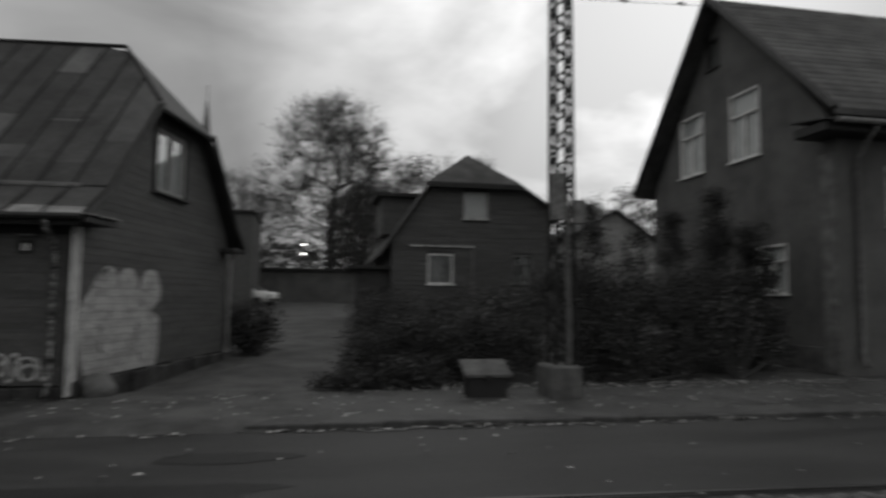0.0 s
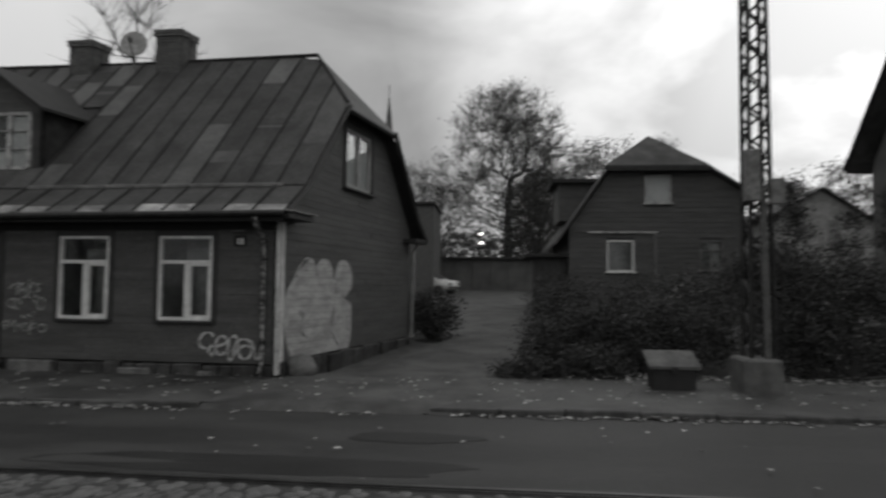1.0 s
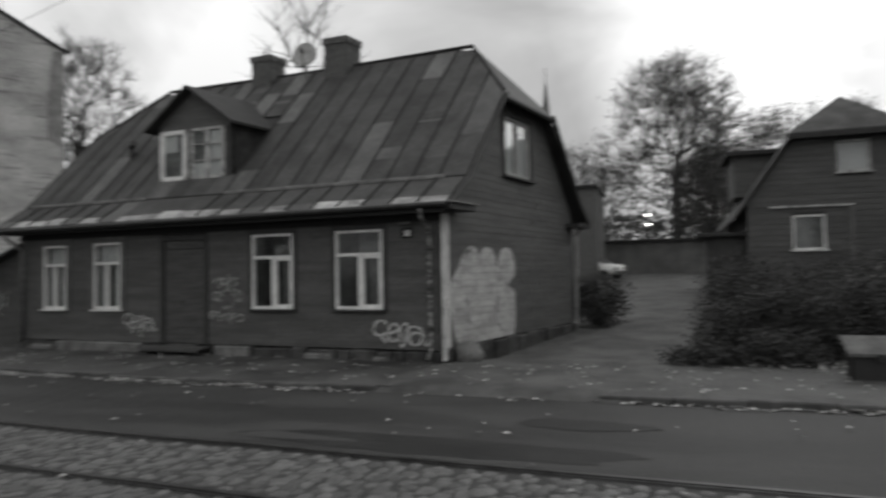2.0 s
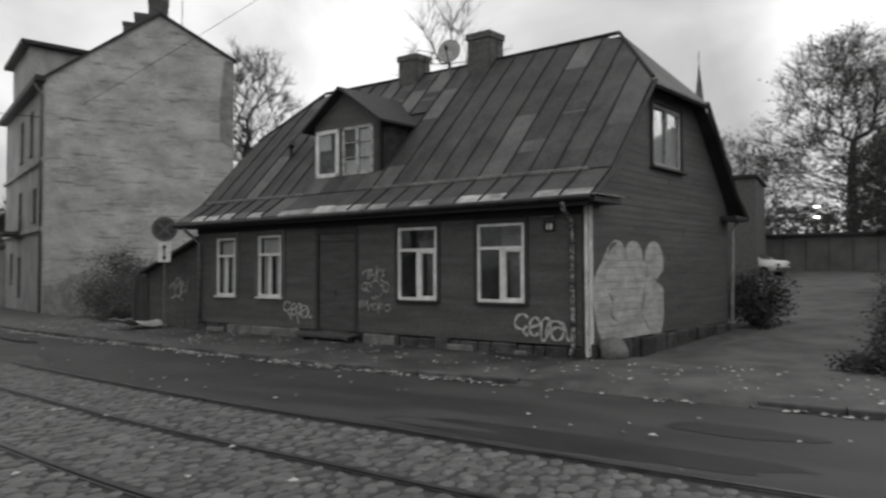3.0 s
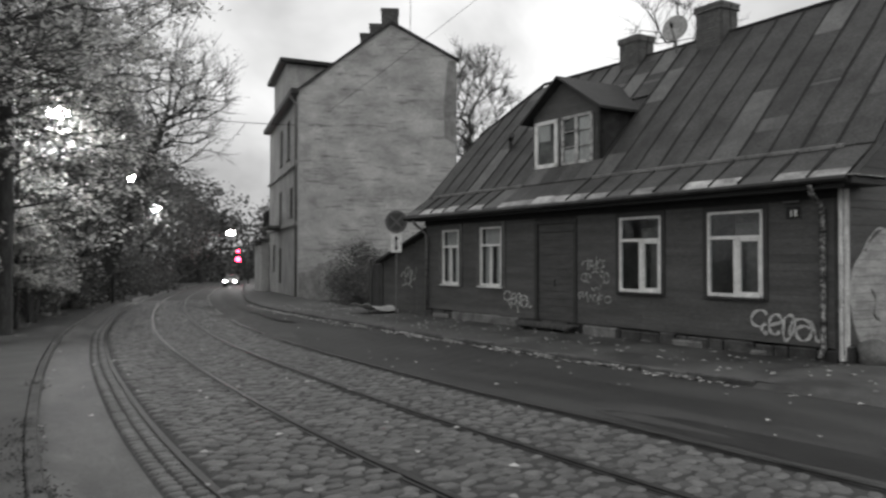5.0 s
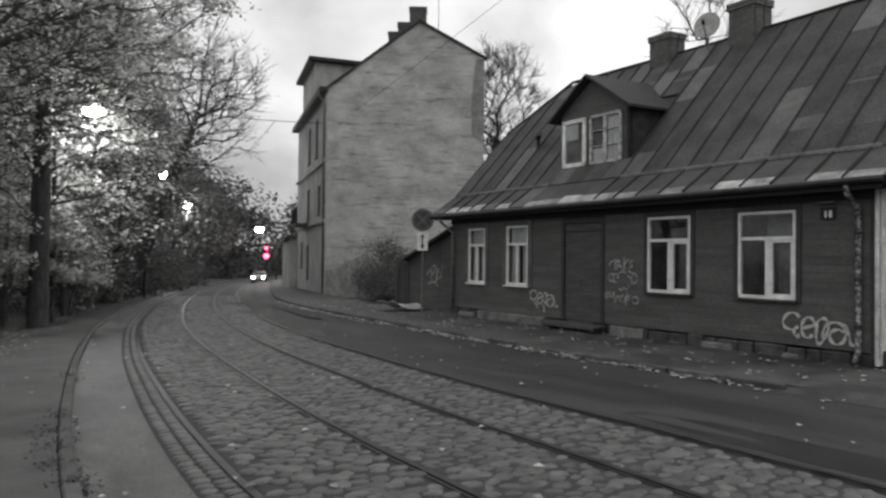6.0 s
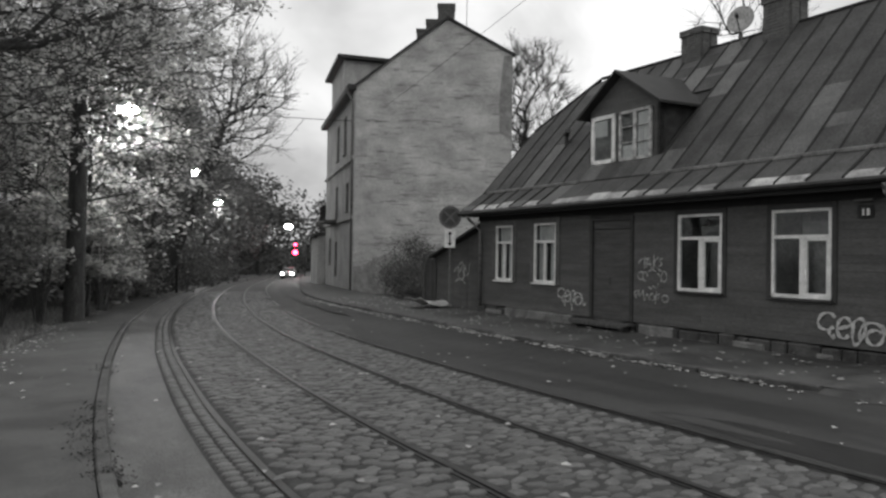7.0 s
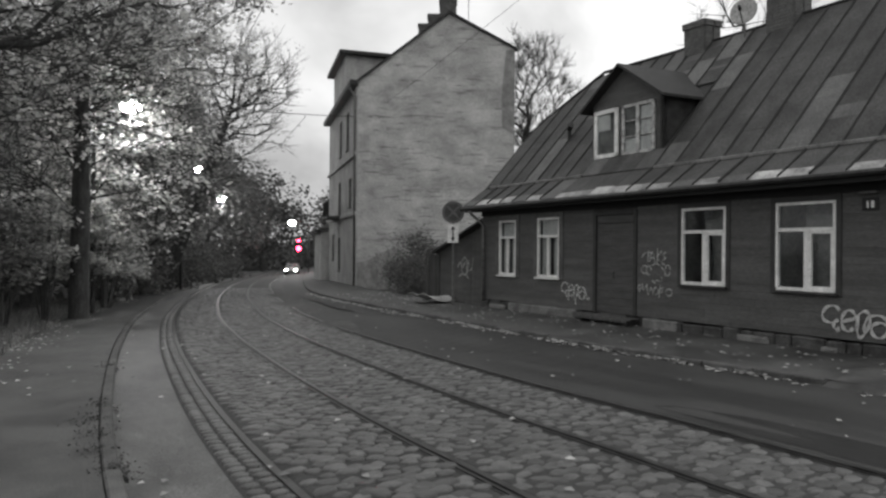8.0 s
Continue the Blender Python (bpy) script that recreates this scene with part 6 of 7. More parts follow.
def tree(at, height, wide, r0, seed, label, clear=0.22, n=260, leaf=0, leaf_size=0.1, leaf_mat_=None, twigs=5, twig_len=0.9, fuzz=0.45, lean=(0, 0), flat=1.0, stem_to=0.0, spray=1.0):
    """A tree whose limbs reach for points spread through its crown, thick where they carry much."""
    rnd = random.Random(seed)
    t = thing("tree", at, label, "tree")
    cz, rz = height * (clear + (1 - clear) * 0.52), height * (1 - clear) * 0.5
    nodes, parent = [], []
    for i in range(9):
        k = i / 8
        z = height * (stem_to * k if stem_to else clear * 1.9 * k if clear < 0.4 else 0.75 * k)
        nodes.append(Vector((lean[0] * z + 0.15 * math.sin(2.1 * k + seed) * k * wide * 0.2, lean[1] * z + 0.12 * math.cos(1.7 * k + seed) * k * wide * 0.2, z)))
        parent.append(i - 1)
    pts = []
    while len(pts) < n:
        p = Vector((rnd.uniform(-1, 1), rnd.uniform(-1, 1), rnd.uniform(-1, 1)))
        if p.length > 1 or p.length < 0.2 or noise.noise(p * 2.3 + Vector((seed, 0, 0))) < -0.22:
            continue
        k = 1 + 0.16 * noise.noise(p.normalized() * 2.2 + Vector((0, seed, 0)))
        z = cz + p.z * rz * k
        w = wide * k * (0.72 + 0.28 * (1 - p.z) / 2 * 2 if p.z > 0 else 1.0)
        pts.append(Vector((p.x * w + lean[0] * z, p.y * w * flat + lean[1] * z, z)))
    stem = nodes[-1]
    pts.sort(key=lambda p: (p - stem).length)
    arr = np.zeros((9 + 2 * n, 3))
    path = np.zeros(9 + 2 * n)
    for i, p in enumerate(nodes):
        arr[i] = p
        path[i] = 0.6 * p.z
    tips = []
    for p in pts:
        m = len(nodes)
        d = arr[2:m] - np.array(p)
        cost = np.sqrt((d * d).sum(1)) + 0.9 * np.maximum(0, d[:, 2]) + 0.55 * path[2:m]
        j = 2 + int(cost.argmin())
        q = nodes[j]
        mid = q.lerp(p, 0.5) + Vector((rnd.uniform(-1, 1), rnd.uniform(-1, 1), rnd.uniform(-0.4, 0.9))) * 0.06 * (p - q).length
        for v, par in ((mid, j), (p, m)):
            arr[len(nodes)] = v
            path[len(nodes)] = path[par] + (v - nodes[par]).length
            nodes.append(v)
            parent.append(par)
        tips.append(len(nodes) - 1)
    load = [0] * len(nodes)
    kids = set(parent)
    for i in range(len(nodes) - 1, -1, -1):
        load[i] += 1 if i not in kids else 0
        if parent[i] >= 0:
            load[parent[i]] += load[i]
    k = r0 / load[0] ** 0.6
    rad = [max(0.012, k * l ** 0.6) for l in load]
    rad[0] *= 1.25
    wood = []
    for i in range(1, len(nodes)):
        p = parent[i]
        wood.append(tube([nodes[p], nodes[i]], [min(rad[p], rad[i] * (1.35 if i > 8 else 1.15)), rad[i]], 7 if rad[i] > 0.1 else 4, False))
    part("trunk", join(wood), M_BARK, t, "", True)
    ends = [(nodes[i], (nodes[i] - nodes[parent[i]]).normalized()) for i in tips]
    tw, tops = [], []
    for p, d in ends:
        for _ in range(twigs):
            e = (d + Vector((rnd.uniform(-1, 1), rnd.uniform(-1, 1), rnd.uniform(-0.5, 0.9))) * 0.85).normalized() * twig_len * rnd.uniform(0.5, 1.25)
            m = p + e * 0.55 + Vector((rnd.uniform(-1, 1), rnd.uniform(-1, 1), rnd.uniform(-1, 1))) * 0.08
            tw.append(tube([p, m, p + e], [0.016, 0.011, 0.005], 3, False))
            for _ in range(2):
                e2 = (e + Vector((rnd.uniform(-1, 1), rnd.uniform(-1, 1), rnd.uniform(-0.4, 1))) * 0.7 * twig_len) * 0.55
                tw.append(tube([m, m + e2], [0.009, 0.005], 3, False))
            tops.append(p + e)
    if tw:
        part("twigwork", join(tw), M_TWIG, t)
    if leaf:
        tops = tops or [p for p, d in ends]
        if spray < 1.0:
            tops = [p for p in tops if noise.noise(p * 0.55 + Vector((seed, 0, 0))) > -0.12]
        part("crown", leaves(rnd, tops, leaf, leaf_size, fuzz, 0.35 if spray < 1.0 else 0.6, spray), leaf_mat_, t)
    return t


def shrub(at, size, seed, count, leaf_size, material, label, name="shrub", category="shrub", pointed=False, clump=1.0, low=0.02):
    """A bush: stems and a crowd of leaves in clumps with an uneven outline."""
    rnd = random.Random(seed)
    s = thing(name, at, label, category)
    centres, stems = [], []
    for _ in range(46):
        a, e, r = rnd.uniform(0, 2 * math.pi), rnd.uniform(low, 1), rnd.random() ** 0.45
        w = (1 - e) ** 0.75 if pointed else math.sqrt(max(0.0, 1 - (2 * e - 0.85) ** 2 * 0.72))
        p = Vector((math.cos(a) * size[0] * r * w, math.sin(a) * size[1] * r * w, size[2] * e))
        centres.append(p)
        if rnd.random() < 0.4:
            stems.append(tube([(p.x * 0.15, p.y * 0.15, 0), (p.x * 0.6, p.y * 0.6, p.z * 0.55), p], [0.03, 0.02, 0.008], 4, False))
    part("stalk", join(stems), M_TWIG, s)
    part("foliage", leaves(rnd, centres, count, leaf_size, clump * (0.13 * (size[0] + size[1] + size[2]) / 3 + 0.06), 0.8 if low < 0.1 else 0.4, 1.0 if low < 0.1 else 0.8), material, s)
    return s


# big linden behind the yard and its neighbours
tree((1.3, 60, land(1.3, 60)), 17.8, 6.6, 0.44, 11, "large half-bare linden with thin autumn leaves behind the yard", 0.12, 620, 6500, 0.10, M_LEAFFAR, 9, 1.2, 0.45, stem_to=0.55)
tree((3.6, 55, land(3.6, 55)), 9.5, 2.3, 0.25, 37, "dark leafy tree before the linden", 0.12, 160, 4500, 0.11, M_LEAFFAR, 5, 0.9, 0.5)
tree((-7.5, 66, land(-7, 66)), 11.5, 5.0, 0.35, 12, "smaller thin-leaved tree behind the sheds", 0.1, 220, 5000, 0.11, M_LEAFFAR, 5, 1.1, 0.6)
tree((12.0, 76, land(12, 76)), 16.5, 6.0, 0.45, 13, "dark leafy tree behind the gabled house", 0.12, 300, 15000, 0.13, M_LEAFFAR, 4, 1.2, 0.7)
tree((18.5, 74, land(18, 74)), 17.0, 2.6, 0.3, 14, "upright thin tree behind the gabled house", 0.2, 160, 2200, 0.13, M_LEAFMID, 5, 1.1, 0.5)
tree((5.0, 72, land(5, 72)), 11, 5.0, 0.4, 15, "low dark tree behind the gabled house", 0.1, 200, 6000, 0.16, M_LEAFFAR, 3, 1.2, 0.7)
tree((32, 78, land(32, 78)), 13, 5.0, 0.4, 35, "leafy tree beyond the pale house", 0.1, 200, 5000, 0.16, M_LEAFMID, 3, 1.2, 0.7)
tree((41, 80, land(41, 80)), 14.5, 6.0, 0.4, 36, "dark leafy tree beyond the tall house", 0.1, 240, 9000, 0.16, M_LEAFFAR, 3, 1.2, 0.7)
# bare trees behind the roofs
tree((-20.5, 35.5, 0.2), 19.5, 3.0, 0.22, 16, "bare tree rising behind the chimneys", 0.45, 80, 0, twigs=4, twig_len=1.3)
tree((-36.5, 33.5, -0.4), 18.4, 4.4, 0.45, 17, "bare tree beside the tall rendered wall", 0.25, 420, 900, 0.06, M_LEAFFAR, 8, 0.85, 0.4, stem_to=0.6)
# park side of the street
tree((-24.4, 2.85, land(-24.4, 2.85)), 16.0, 5.0, 0.29, 18, "tall park maple with pale yellow leaves over the footpath", 0.16, 400, 21000, 0.10, M_LEAFPALE, 4, 1.0, 0.30, stem_to=0.82, spray=0.8)
verge_tree = tree((-20.9, 0.35, land(-20.9, 0.35)), 14.0, 4.4, 0.2, 19, "slim dark park tree with sparse pale leaves by the verge", 0.3, 300, 8000, 0.085, M_LEAFPALE, 5, 0.9, 0.28, stem_to=0.8, spray=0.8)
for reach, rise, r in ((3.7, 1.9, 0.12), (3.1, 1.2, 0.10), (2.6, 2.6, 0.08)):
    part("limb", tube([(0, 0, 7.6), (0.2, 0.3 * reach, 7.6 + 0.12 * rise), (0.3, 0.62 * reach, 7.6 + 0.55 * rise), (0.1, reach, 7.6 + rise), (0.0, reach * 1.25, 7.7 + rise)], [r, r * 0.9, r * 0.75, r * 0.55, r * 0.3], 7), M_BARK, verge_tree, "", True)
tree((-31.5, 2.0, land(-31.5, 2.0)), 15.0, 5.2, 0.40, 20, "leafy park tree behind the verge", 0.1, 300, 22000, 0.11, M_LEAFPALE, 4, 1.0, 0.36, stem_to=0.7, spray=0.8)
tree((-38, 6.0, land(-38, 6)), 15.0, 5.0, 0.4, 22, "dark leafy park tree along the street", 0.1, 260, 9000, 0.15, M_LEAFMID, 4, 1.0, 0.6)
tree((-45, 10.0, land(-45, 10)), 18.0, 4.2, 0.46, 23, "tall bare park tree leaning over the street", 0.30, 170, 260, 0.09, M_LEAFFAR, 6, 1.25, 0.5, (0.03, 0.33), stem_to=0.62)
tree((-56, 11.0, land(-56, 11)), 17.0, 6.0, 0.45, 24, "dark park tree along the street", 0.1, 220, 8000, 0.2, M_LEAFFAR, 3, 1.2, 0.9)
tree((-70, 17.5, land(-70, 17.5)), 16.0, 6.0, 0.45, 25, "dark park tree further down the street", 0.1, 200, 7000, 0.26, M_LEAFFAR, 3, 1.3, 1.0)
tree((-92, 27.0, land(-92, 27)), 16.0, 6.5, 0.45, 26, "dark tree far down the street", 0.1, 160, 6000, 0.32, M_LEAFFAR, 2, 1.3, 1.2)
tree((-125, 46.0, land(-125, 46)), 18.0, 8.0, 0.45, 27, "dark tree closing the far street", 0.1, 160, 6000, 0.4, M_LEAFFAR, 2, 1.4, 1.4)
tree((-108, 60.0, land(-108, 60)), 19.0, 7.0, 0.45, 28, "dark round tree beyond the tenement", 0.12, 260, 6000, 0.3, M_LEAFFAR, 4, 1.6, 1.0)
tree((-88, 52.0, land(-88, 52)), 13.0, 6.0, 0.45, 29, "dark tree beside the far road", 0.1, 200, 6000, 0.3, M_LEAFFAR, 3, 1.4, 1.0)
tree((-150, 78, land(-150, 78)), 19.0, 9.0, 0.5, 30, "dark tree at the end of the street", 0.1, 160, 5000, 0.5, M_LEAFFAR, 2, 1.6, 1.6)
tree((-28, -9, land(-28, -9)), 15, 6.0, 0.4, 31, "dark park tree well behind the verge", 0.1, 240, 9000, 0.15, M_LEAFMID, 4, 1.0, 0.6)
tree((-40, -5, land(-40, -5)), 16, 6.5, 0.4, 32, "dark park tree deep in the park", 0.1, 220, 8000, 0.19, M_LEAFFAR, 3, 1.1, 0.8)
tree((-52, 1, land(-52, 1)), 16, 6.5, 0.4, 33, "dark park tree among others in the park", 0.1, 220, 8000, 0.22, M_LEAFFAR, 3, 1.1, 0.9)


def far_woods():
    """Dense undergrowth and wood edge that closes the view between the trunks."""
    rnd = random.Random(400)
    verts, faces = [], []
    for x0, y0, x1, y1, h, deep, n, s in ((-34, -9, -60, 0, 5.5, 4, 9000, 0.26), (-60, 0, -130, 34, 7.0, 5, 9000, 0.42), (-130, 40, -190, 98, 10, 8, 5000, 0.7),
                                           (-75, 46, -135, 74, 6.5, 4, 5000, 0.45), (-24, 76, 62, 82, 7.5, 5, 12000, 0.34), (-70, 60, -24, 76, 6, 5, 3000, 0.4), (-190, 98, -110, 110, 10, 8, 3500, 0.7)):
        for _ in range(n):
            k = rnd.random()
            x, y = x0 + (x1 - x0) * k + rnd.gauss(0, deep * 0.5), y0 + (y1 - y0) * k + rnd.gauss(0, deep * 0.5)
            top = h * (0.62 + 0.5 * noise.noise(Vector((x * 0.13, y * 0.13, 7))) + 0.25 * noise.noise(Vector((x * 0.5, y * 0.5, 2))))
            z = land(x, y) + max(0.3, top) * rnd.random() ** 0.8
            a = Vector((rnd.uniform(-1, 1), rnd.uniform(-1, 1), rnd.uniform(-0.7, 0.7))).normalized()
            b = a.cross(Vector((rnd.uniform(-1, 1), rnd.uniform(-1, 1), rnd.uniform(-1, 1)))).normalized()
            q, w, o = Vector((x, y, z)), s * rnd.uniform(0.5, 1.3), len(verts)
            verts.extend([q - a * w, q + b * w * 0.6, q + a * w, q - b * w * 0.6])
            faces.append((o, o + 1, o + 2, o + 3))
    ob = part("far_woods", (verts, faces), M_LEAFFAR)
    tagged(ob, "dark tangled wood edge behind the trees", "woods", kind="stuff")


far_woods()

for k, x in enumerate((-32.5, -36.0, -39.5, -44.0, -49.0)):
    p = off(x, -8.4 - 0.5 * (k % 2))
    tree((p[0], p[1], land(*p)), 9.0 + k % 3, 2.2, 0.17, 60 + k, "slim dark young tree along the footpath", 0.3, 70, 2600, 0.11, M_LEAFMID, 4, 0.8, 0.4)


def notice_board():
    b = thing("notice_board", (-19.9, 0.30, land(-19.9, 0.30) - 0.1), "weathered pale notice board on posts at the verge", "notice board", rz=75)
    for x in (-0.2, 0.2):
        part("post", box((x - 0.04, -0.05, 0), (x + 0.04, 0.05, 1.75), None, 0.01), M_WOODOLD, b)
    part("panel", box((-0.24, -0.09, 0.45), (0.24, -0.05, 1.65), None, 0.008), M_CONCRETE, b)
    part("sheet", box((-0.18, -0.096, 0.9), (0.14, -0.091, 1.35)), M_SIGNDARK, b, "dark faded sheet")


notice_board()
for k, (x, d, s) in enumerate(((-6.0, -5.72, 0.16), (-6.7, -5.74, 0.2), (-7.3, -5.78, 0.24), (-8.1, -5.7, 0.13), (-11.5, -5.7, 0.18), (-5.4, -5.6, 0.12))):
    p = off(x, d)
    shrub((p[0], p[1], land(*p) + 0.02), (s, s * 0.8, s * 0.12), 300 + k, 900, 0.014, M_LEAFDARK, "dark weed tuft growing in the kerb joint", "weed", "weed")

# undergrowth of the park; paler leaf colour near the lamp also imitates its light
for k, (x, y, s, n, mt, lab) in enumerate((
        (-22.6, 0.7, (1.6, 0.9, 3.6), 2200, M_LEAFMID, "pale-leaved young maple thicket behind the footpath"),
        (-24.6, 1.9, (1.6, 0.9, 4.2), 2800, M_LEAFPALE, "bright-leaved maple saplings before the tall maple"),
        (-26.6, 3.3, (1.7, 0.9, 4.6), 4600, M_LEAFPALE, "pale-leaved maple shoots under the trees"),
        (-29.5, 4.4, (1.7, 1.0, 4.6), 4200, M_LEAFPALE, "bright-leaved shrub beside the footpath"),
        (-33.5, 5.6, (1.8, 1.0, 4.0), 3400, M_LEAFPALE, "thin pale-leaved saplings along the park edge"),
        (-21.0, -3.2, (1.6, 1.4, 2.6), 3000, M_LEAFMID, "leafy shrub at the edge of the verge"),
        (-33.5, 4.8, (2.0, 1.3, 3.0), 3600, M_LEAFMID, "dark-leaved shrub along the park edge"),
        (-40.5, 7.6, (2.2, 1.6, 3.2), 3200, M_LEAFMID, "dense park shrub along the street"),
        (-50.0, 11.5, (2.6, 2.0, 3.4), 3000, M_LEAFFAR, "dense dark shrub under the park trees"),
        (-62.0, 16.5, (3.0, 2.4, 3.6), 3000, M_LEAFFAR, "dark thicket beside the far pavement"),
        (-78.0, 23.5, (3.4, 3.0, 4.0), 2800, M_LEAFFAR, "dark thicket further down the street"),
        (-30.0, -3.0, (3.0, 2.0, 3.0), 3400, M_LEAFFAR, "dark undergrowth in the park"),
        (-36.0, 1.0, (3.0, 2.0, 3.2), 3400, M_LEAFFAR, "dark undergrowth behind the shrubs"),
        (-24.5, -5.5, (2.6, 2.0, 2.6), 3000, M_LEAFFAR, "dark undergrowth behind the verge"))):
    shrub((x, y, land(x, y) - 0.1), s, 100 + k, n, 0.10 if k < 6 else 0.15, mt, lab, clump=0.7 if k < 5 else 1.0, low=0.34 if k < 5 else 0.02)

# shrubs in front of the houses
for k, (x, y, s, n, mt, lab, pt) in enumerate((
        (2.0, 15.8, (1.3, 1.2, 1.25), 9000, M_LEAFDARK, "dense dark shrub beside the drive", False),
        (2.5, 18.6, (1.4, 1.5, 1.7), 8000, M_LEAFDARK, "tall dark shrub beside the drive", False),
        (3.9, 15.2, (1.4, 1.0, 1.35), 9000, M_LEAFDARK, "dark shrub with pale leaves behind the grit box", False),
        (4.6, 17.6, (1.7, 1.4, 1.9), 8400, M_LEAFDARK, "dark overgrown garden shrub", False),
        (6.3, 15.6, (1.3, 1.1, 2.6), 11000, M_LEAFDARK, "dark dense hedge shrub by the mast", False),
        (8.2, 15.8, (1.6, 1.1, 2.3), 13000, M_LEAFDARK, "dark dense evergreen hedge", False),
        (10.4, 16.4, (1.7, 1.2, 2.5), 13000, M_LEAFDARK, "dark dense evergreen hedge beside the tall house", False),
        (11.9, 17.2, (0.9, 1.0, 2.6), 6000, M_LEAFDARK, "dark evergreen shrub against the gable wall", False),
        (8.06, 18.3, (0.95, 0.9, 4.5), 6000, M_LEAFDARK, "dark pointed thuja above the hedge", True),
        (9.7, 18.6, (1.2, 0.9, 4.1), 6400, M_LEAFDARK, "broad pointed thuja in the hedge", True),
        (10.8, 18.6, (0.85, 0.9, 4.6), 6000, M_LEAFDARK, "pointed thuja before the gable", True),
        (12.1, 18.4, (1.0, 1.0, 5.5), 8000, M_LEAFDARK, "tall pointed thuja before the gable", True),
        (12.35, 17.2, (0.6, 0.6, 4.05), 5200, M_LEAFDARK, "narrow pointed thuja before the gable", True),
        (12.75, 17.05, (0.6, 0.6, 4.15), 5200, M_LEAFDARK, "narrow thuja at the end of the hedge", True),
        (10.6, 15.3, (1.3, 0.4, 2.1), 420, M_LEAFMID, "thin pale-leaved shoots before the hedge", False),
        (7.6, 14.8, (1.4, 0.4, 1.7), 260, M_LEAFMID, "few pale autumn leaves on a thin shrub", False),
        (4.6, 16.0, (1.1, 0.4, 2.2), 240, M_LEAFMID, "thin pale-leaved shrub below the gable windows", False),
        (0.75, 13.5, (0.75, 0.5, 0.42), 2400, M_LEAFDARK, "low dark weeds at the corner of the drive", False),
        (1.9, 13.7, (0.9, 0.5, 0.6), 3000, M_LEAFDARK, "low dark weeds below the shrubs", False),
        (1.15, 15.6, (0.5, 0.9, 0.5), 2400, M_LEAFDARK, "low dark weeds along the drive", False),
        (-2.0, 20.8, (0.95, 0.9, 1.35), 8000, M_LEAFDARK, "dark rounded shrub behind the wooden house", False),
        (1.9, 22.0, (1.0, 1.2, 1.5), 4000, M_LEAFDARK, "dark shrub where the drive bends", False),
        (2.8, 26.5, (1.3, 1.2, 1.9), 4000, M_LEAFDARK, "dark shrub before the gabled house", False),
        (6.0, 24.5, (2.0, 1.2, 1.8), 4600, M_LEAFDARK, "dark garden shrubs below the gable windows", False),
        (9.5, 25.0, (2.0, 1.2, 2.2), 4600, M_LEAFDARK, "dark garden shrubs at the house corner", False))):
    shrub((x, y, land(x, y) - 0.05), s, 200 + k, n, 0.042, mt, lab, "thuja" if pt else "shrub", "thuja" if pt else "shrub", pt, 0.5 if pt else 1.0)
shrub((-29.0, 18.8, -0.3), (2.6, 1.2, 2.8), 240, 9000, 0.05, M_TWIG, "thin grey brushwood against the rendered wall")
shrub((-23.3, 15.6, 0.0), (1.6, 0.9, 1.5), 241, 4200, 0.05, M_LEAFFAR, "low weedy shrub beside the lean-to")
shrub((-22.0, 18.5, 0.0), (1.6, 1.4, 3.6), 242, 500, 0.06, M_LEAFFAR, "thin leafless brush behind the lean-to")


# ---- overhead wires ----
def wire(p, q, sag, r, label):
    a, b = Vector(p), Vector(q)
    pts = [a.lerp(b, i / 16) - Vector((0, 0, sag * 4 * (i / 16) * (1 - i / 16))) for i in range(17)]
    ob = part("overhead_wire", tube([p_ - a for p_ in pts], r, 4), M_BLACK)
    ob.location = a
    tagged(ob, label, "wire", "overhead wires")


def bearing(az, el, d):
    a = radians(az)
    return (-d * math.sin(a), d * math.cos(a), 1.9 + d * math.tan(radians(el)))


wire(bearing(72.5, 14.5, 40), bearing(63, 32, 16), 0.2, 0.014, "thin dark tram wire over the street")
wire(bearing(59.5, 12.5, 36), bearing(38, 27, 26), 0.1, 0.012, "thin span wire across the gable")
wire(bearing(75, 11.6, 46), bearing(62.2, 11.3, 40), 0.15, 0.02, "dark span wire with an insulator over the street")
def hanger_wire():
    """A thin contact wire over the near track with its dark hangers."""
    a, b = Vector(bearing(-8, 25.8, 14)), Vector(bearing(-42, 21.3, 15.5))
    ob = part("overhead_wire", tube([(0, 0, 0), b - a], 0.006, 4), M_BLACK)
    ob.location = a
    tagged(ob, "thin contact wire with small dark hangers", "wire", "overhead wires")
    for az, el in ((-15.5, 25.0), (-25.6, 23.8), (-30.2, 23.2)):
        k = (az + 8) / (-34)
        p = (b - a) * k
        q = (b - a).normalized() * 0.1
        part("hanger", tube([p - q, p - q * 0.3 + Vector((0, 0, 0.04)), p + q * 0.4, p + q], [0.012, 0.03, 0.03, 0.012], 6), M_BLACK, ob)


hanger_wire()
wire(bearing(66.3, 11.2, 42), bearing(69, 8, 80), 0.1, 0.02, "dark tram wire further down the street")


def damp_patch(x, y, rx, ry, seed):
    """A dark repaired and damp stretch of the asphalt, with an uneven rim."""
    n = 40
    verts = [(x, y, land(x, y) + 0.010)]
    for k in range(n):
        t = 2 * math.pi * k / n
        q = 1 + 0.3 * noise.noise(Vector((math.cos(t) * 1.6, math.sin(t) * 1.6, seed))) + 0.12 * noise.noise(Vector((math.cos(t) * 6, math.sin(t) * 6, seed)))
        px, py = x + rx * q * math.cos(t), y + ry * q * math.sin(t)
        verts.append((px, py, land(px, py) + 0.008))
    ob = part("damp_patch", (verts, [(0, 1 + k, 1 + (k + 1) % n) for k in range(n)]), M_DAMP)
    tagged(ob, "dark damp stretch of worn asphalt", "puddle", kind="structure")


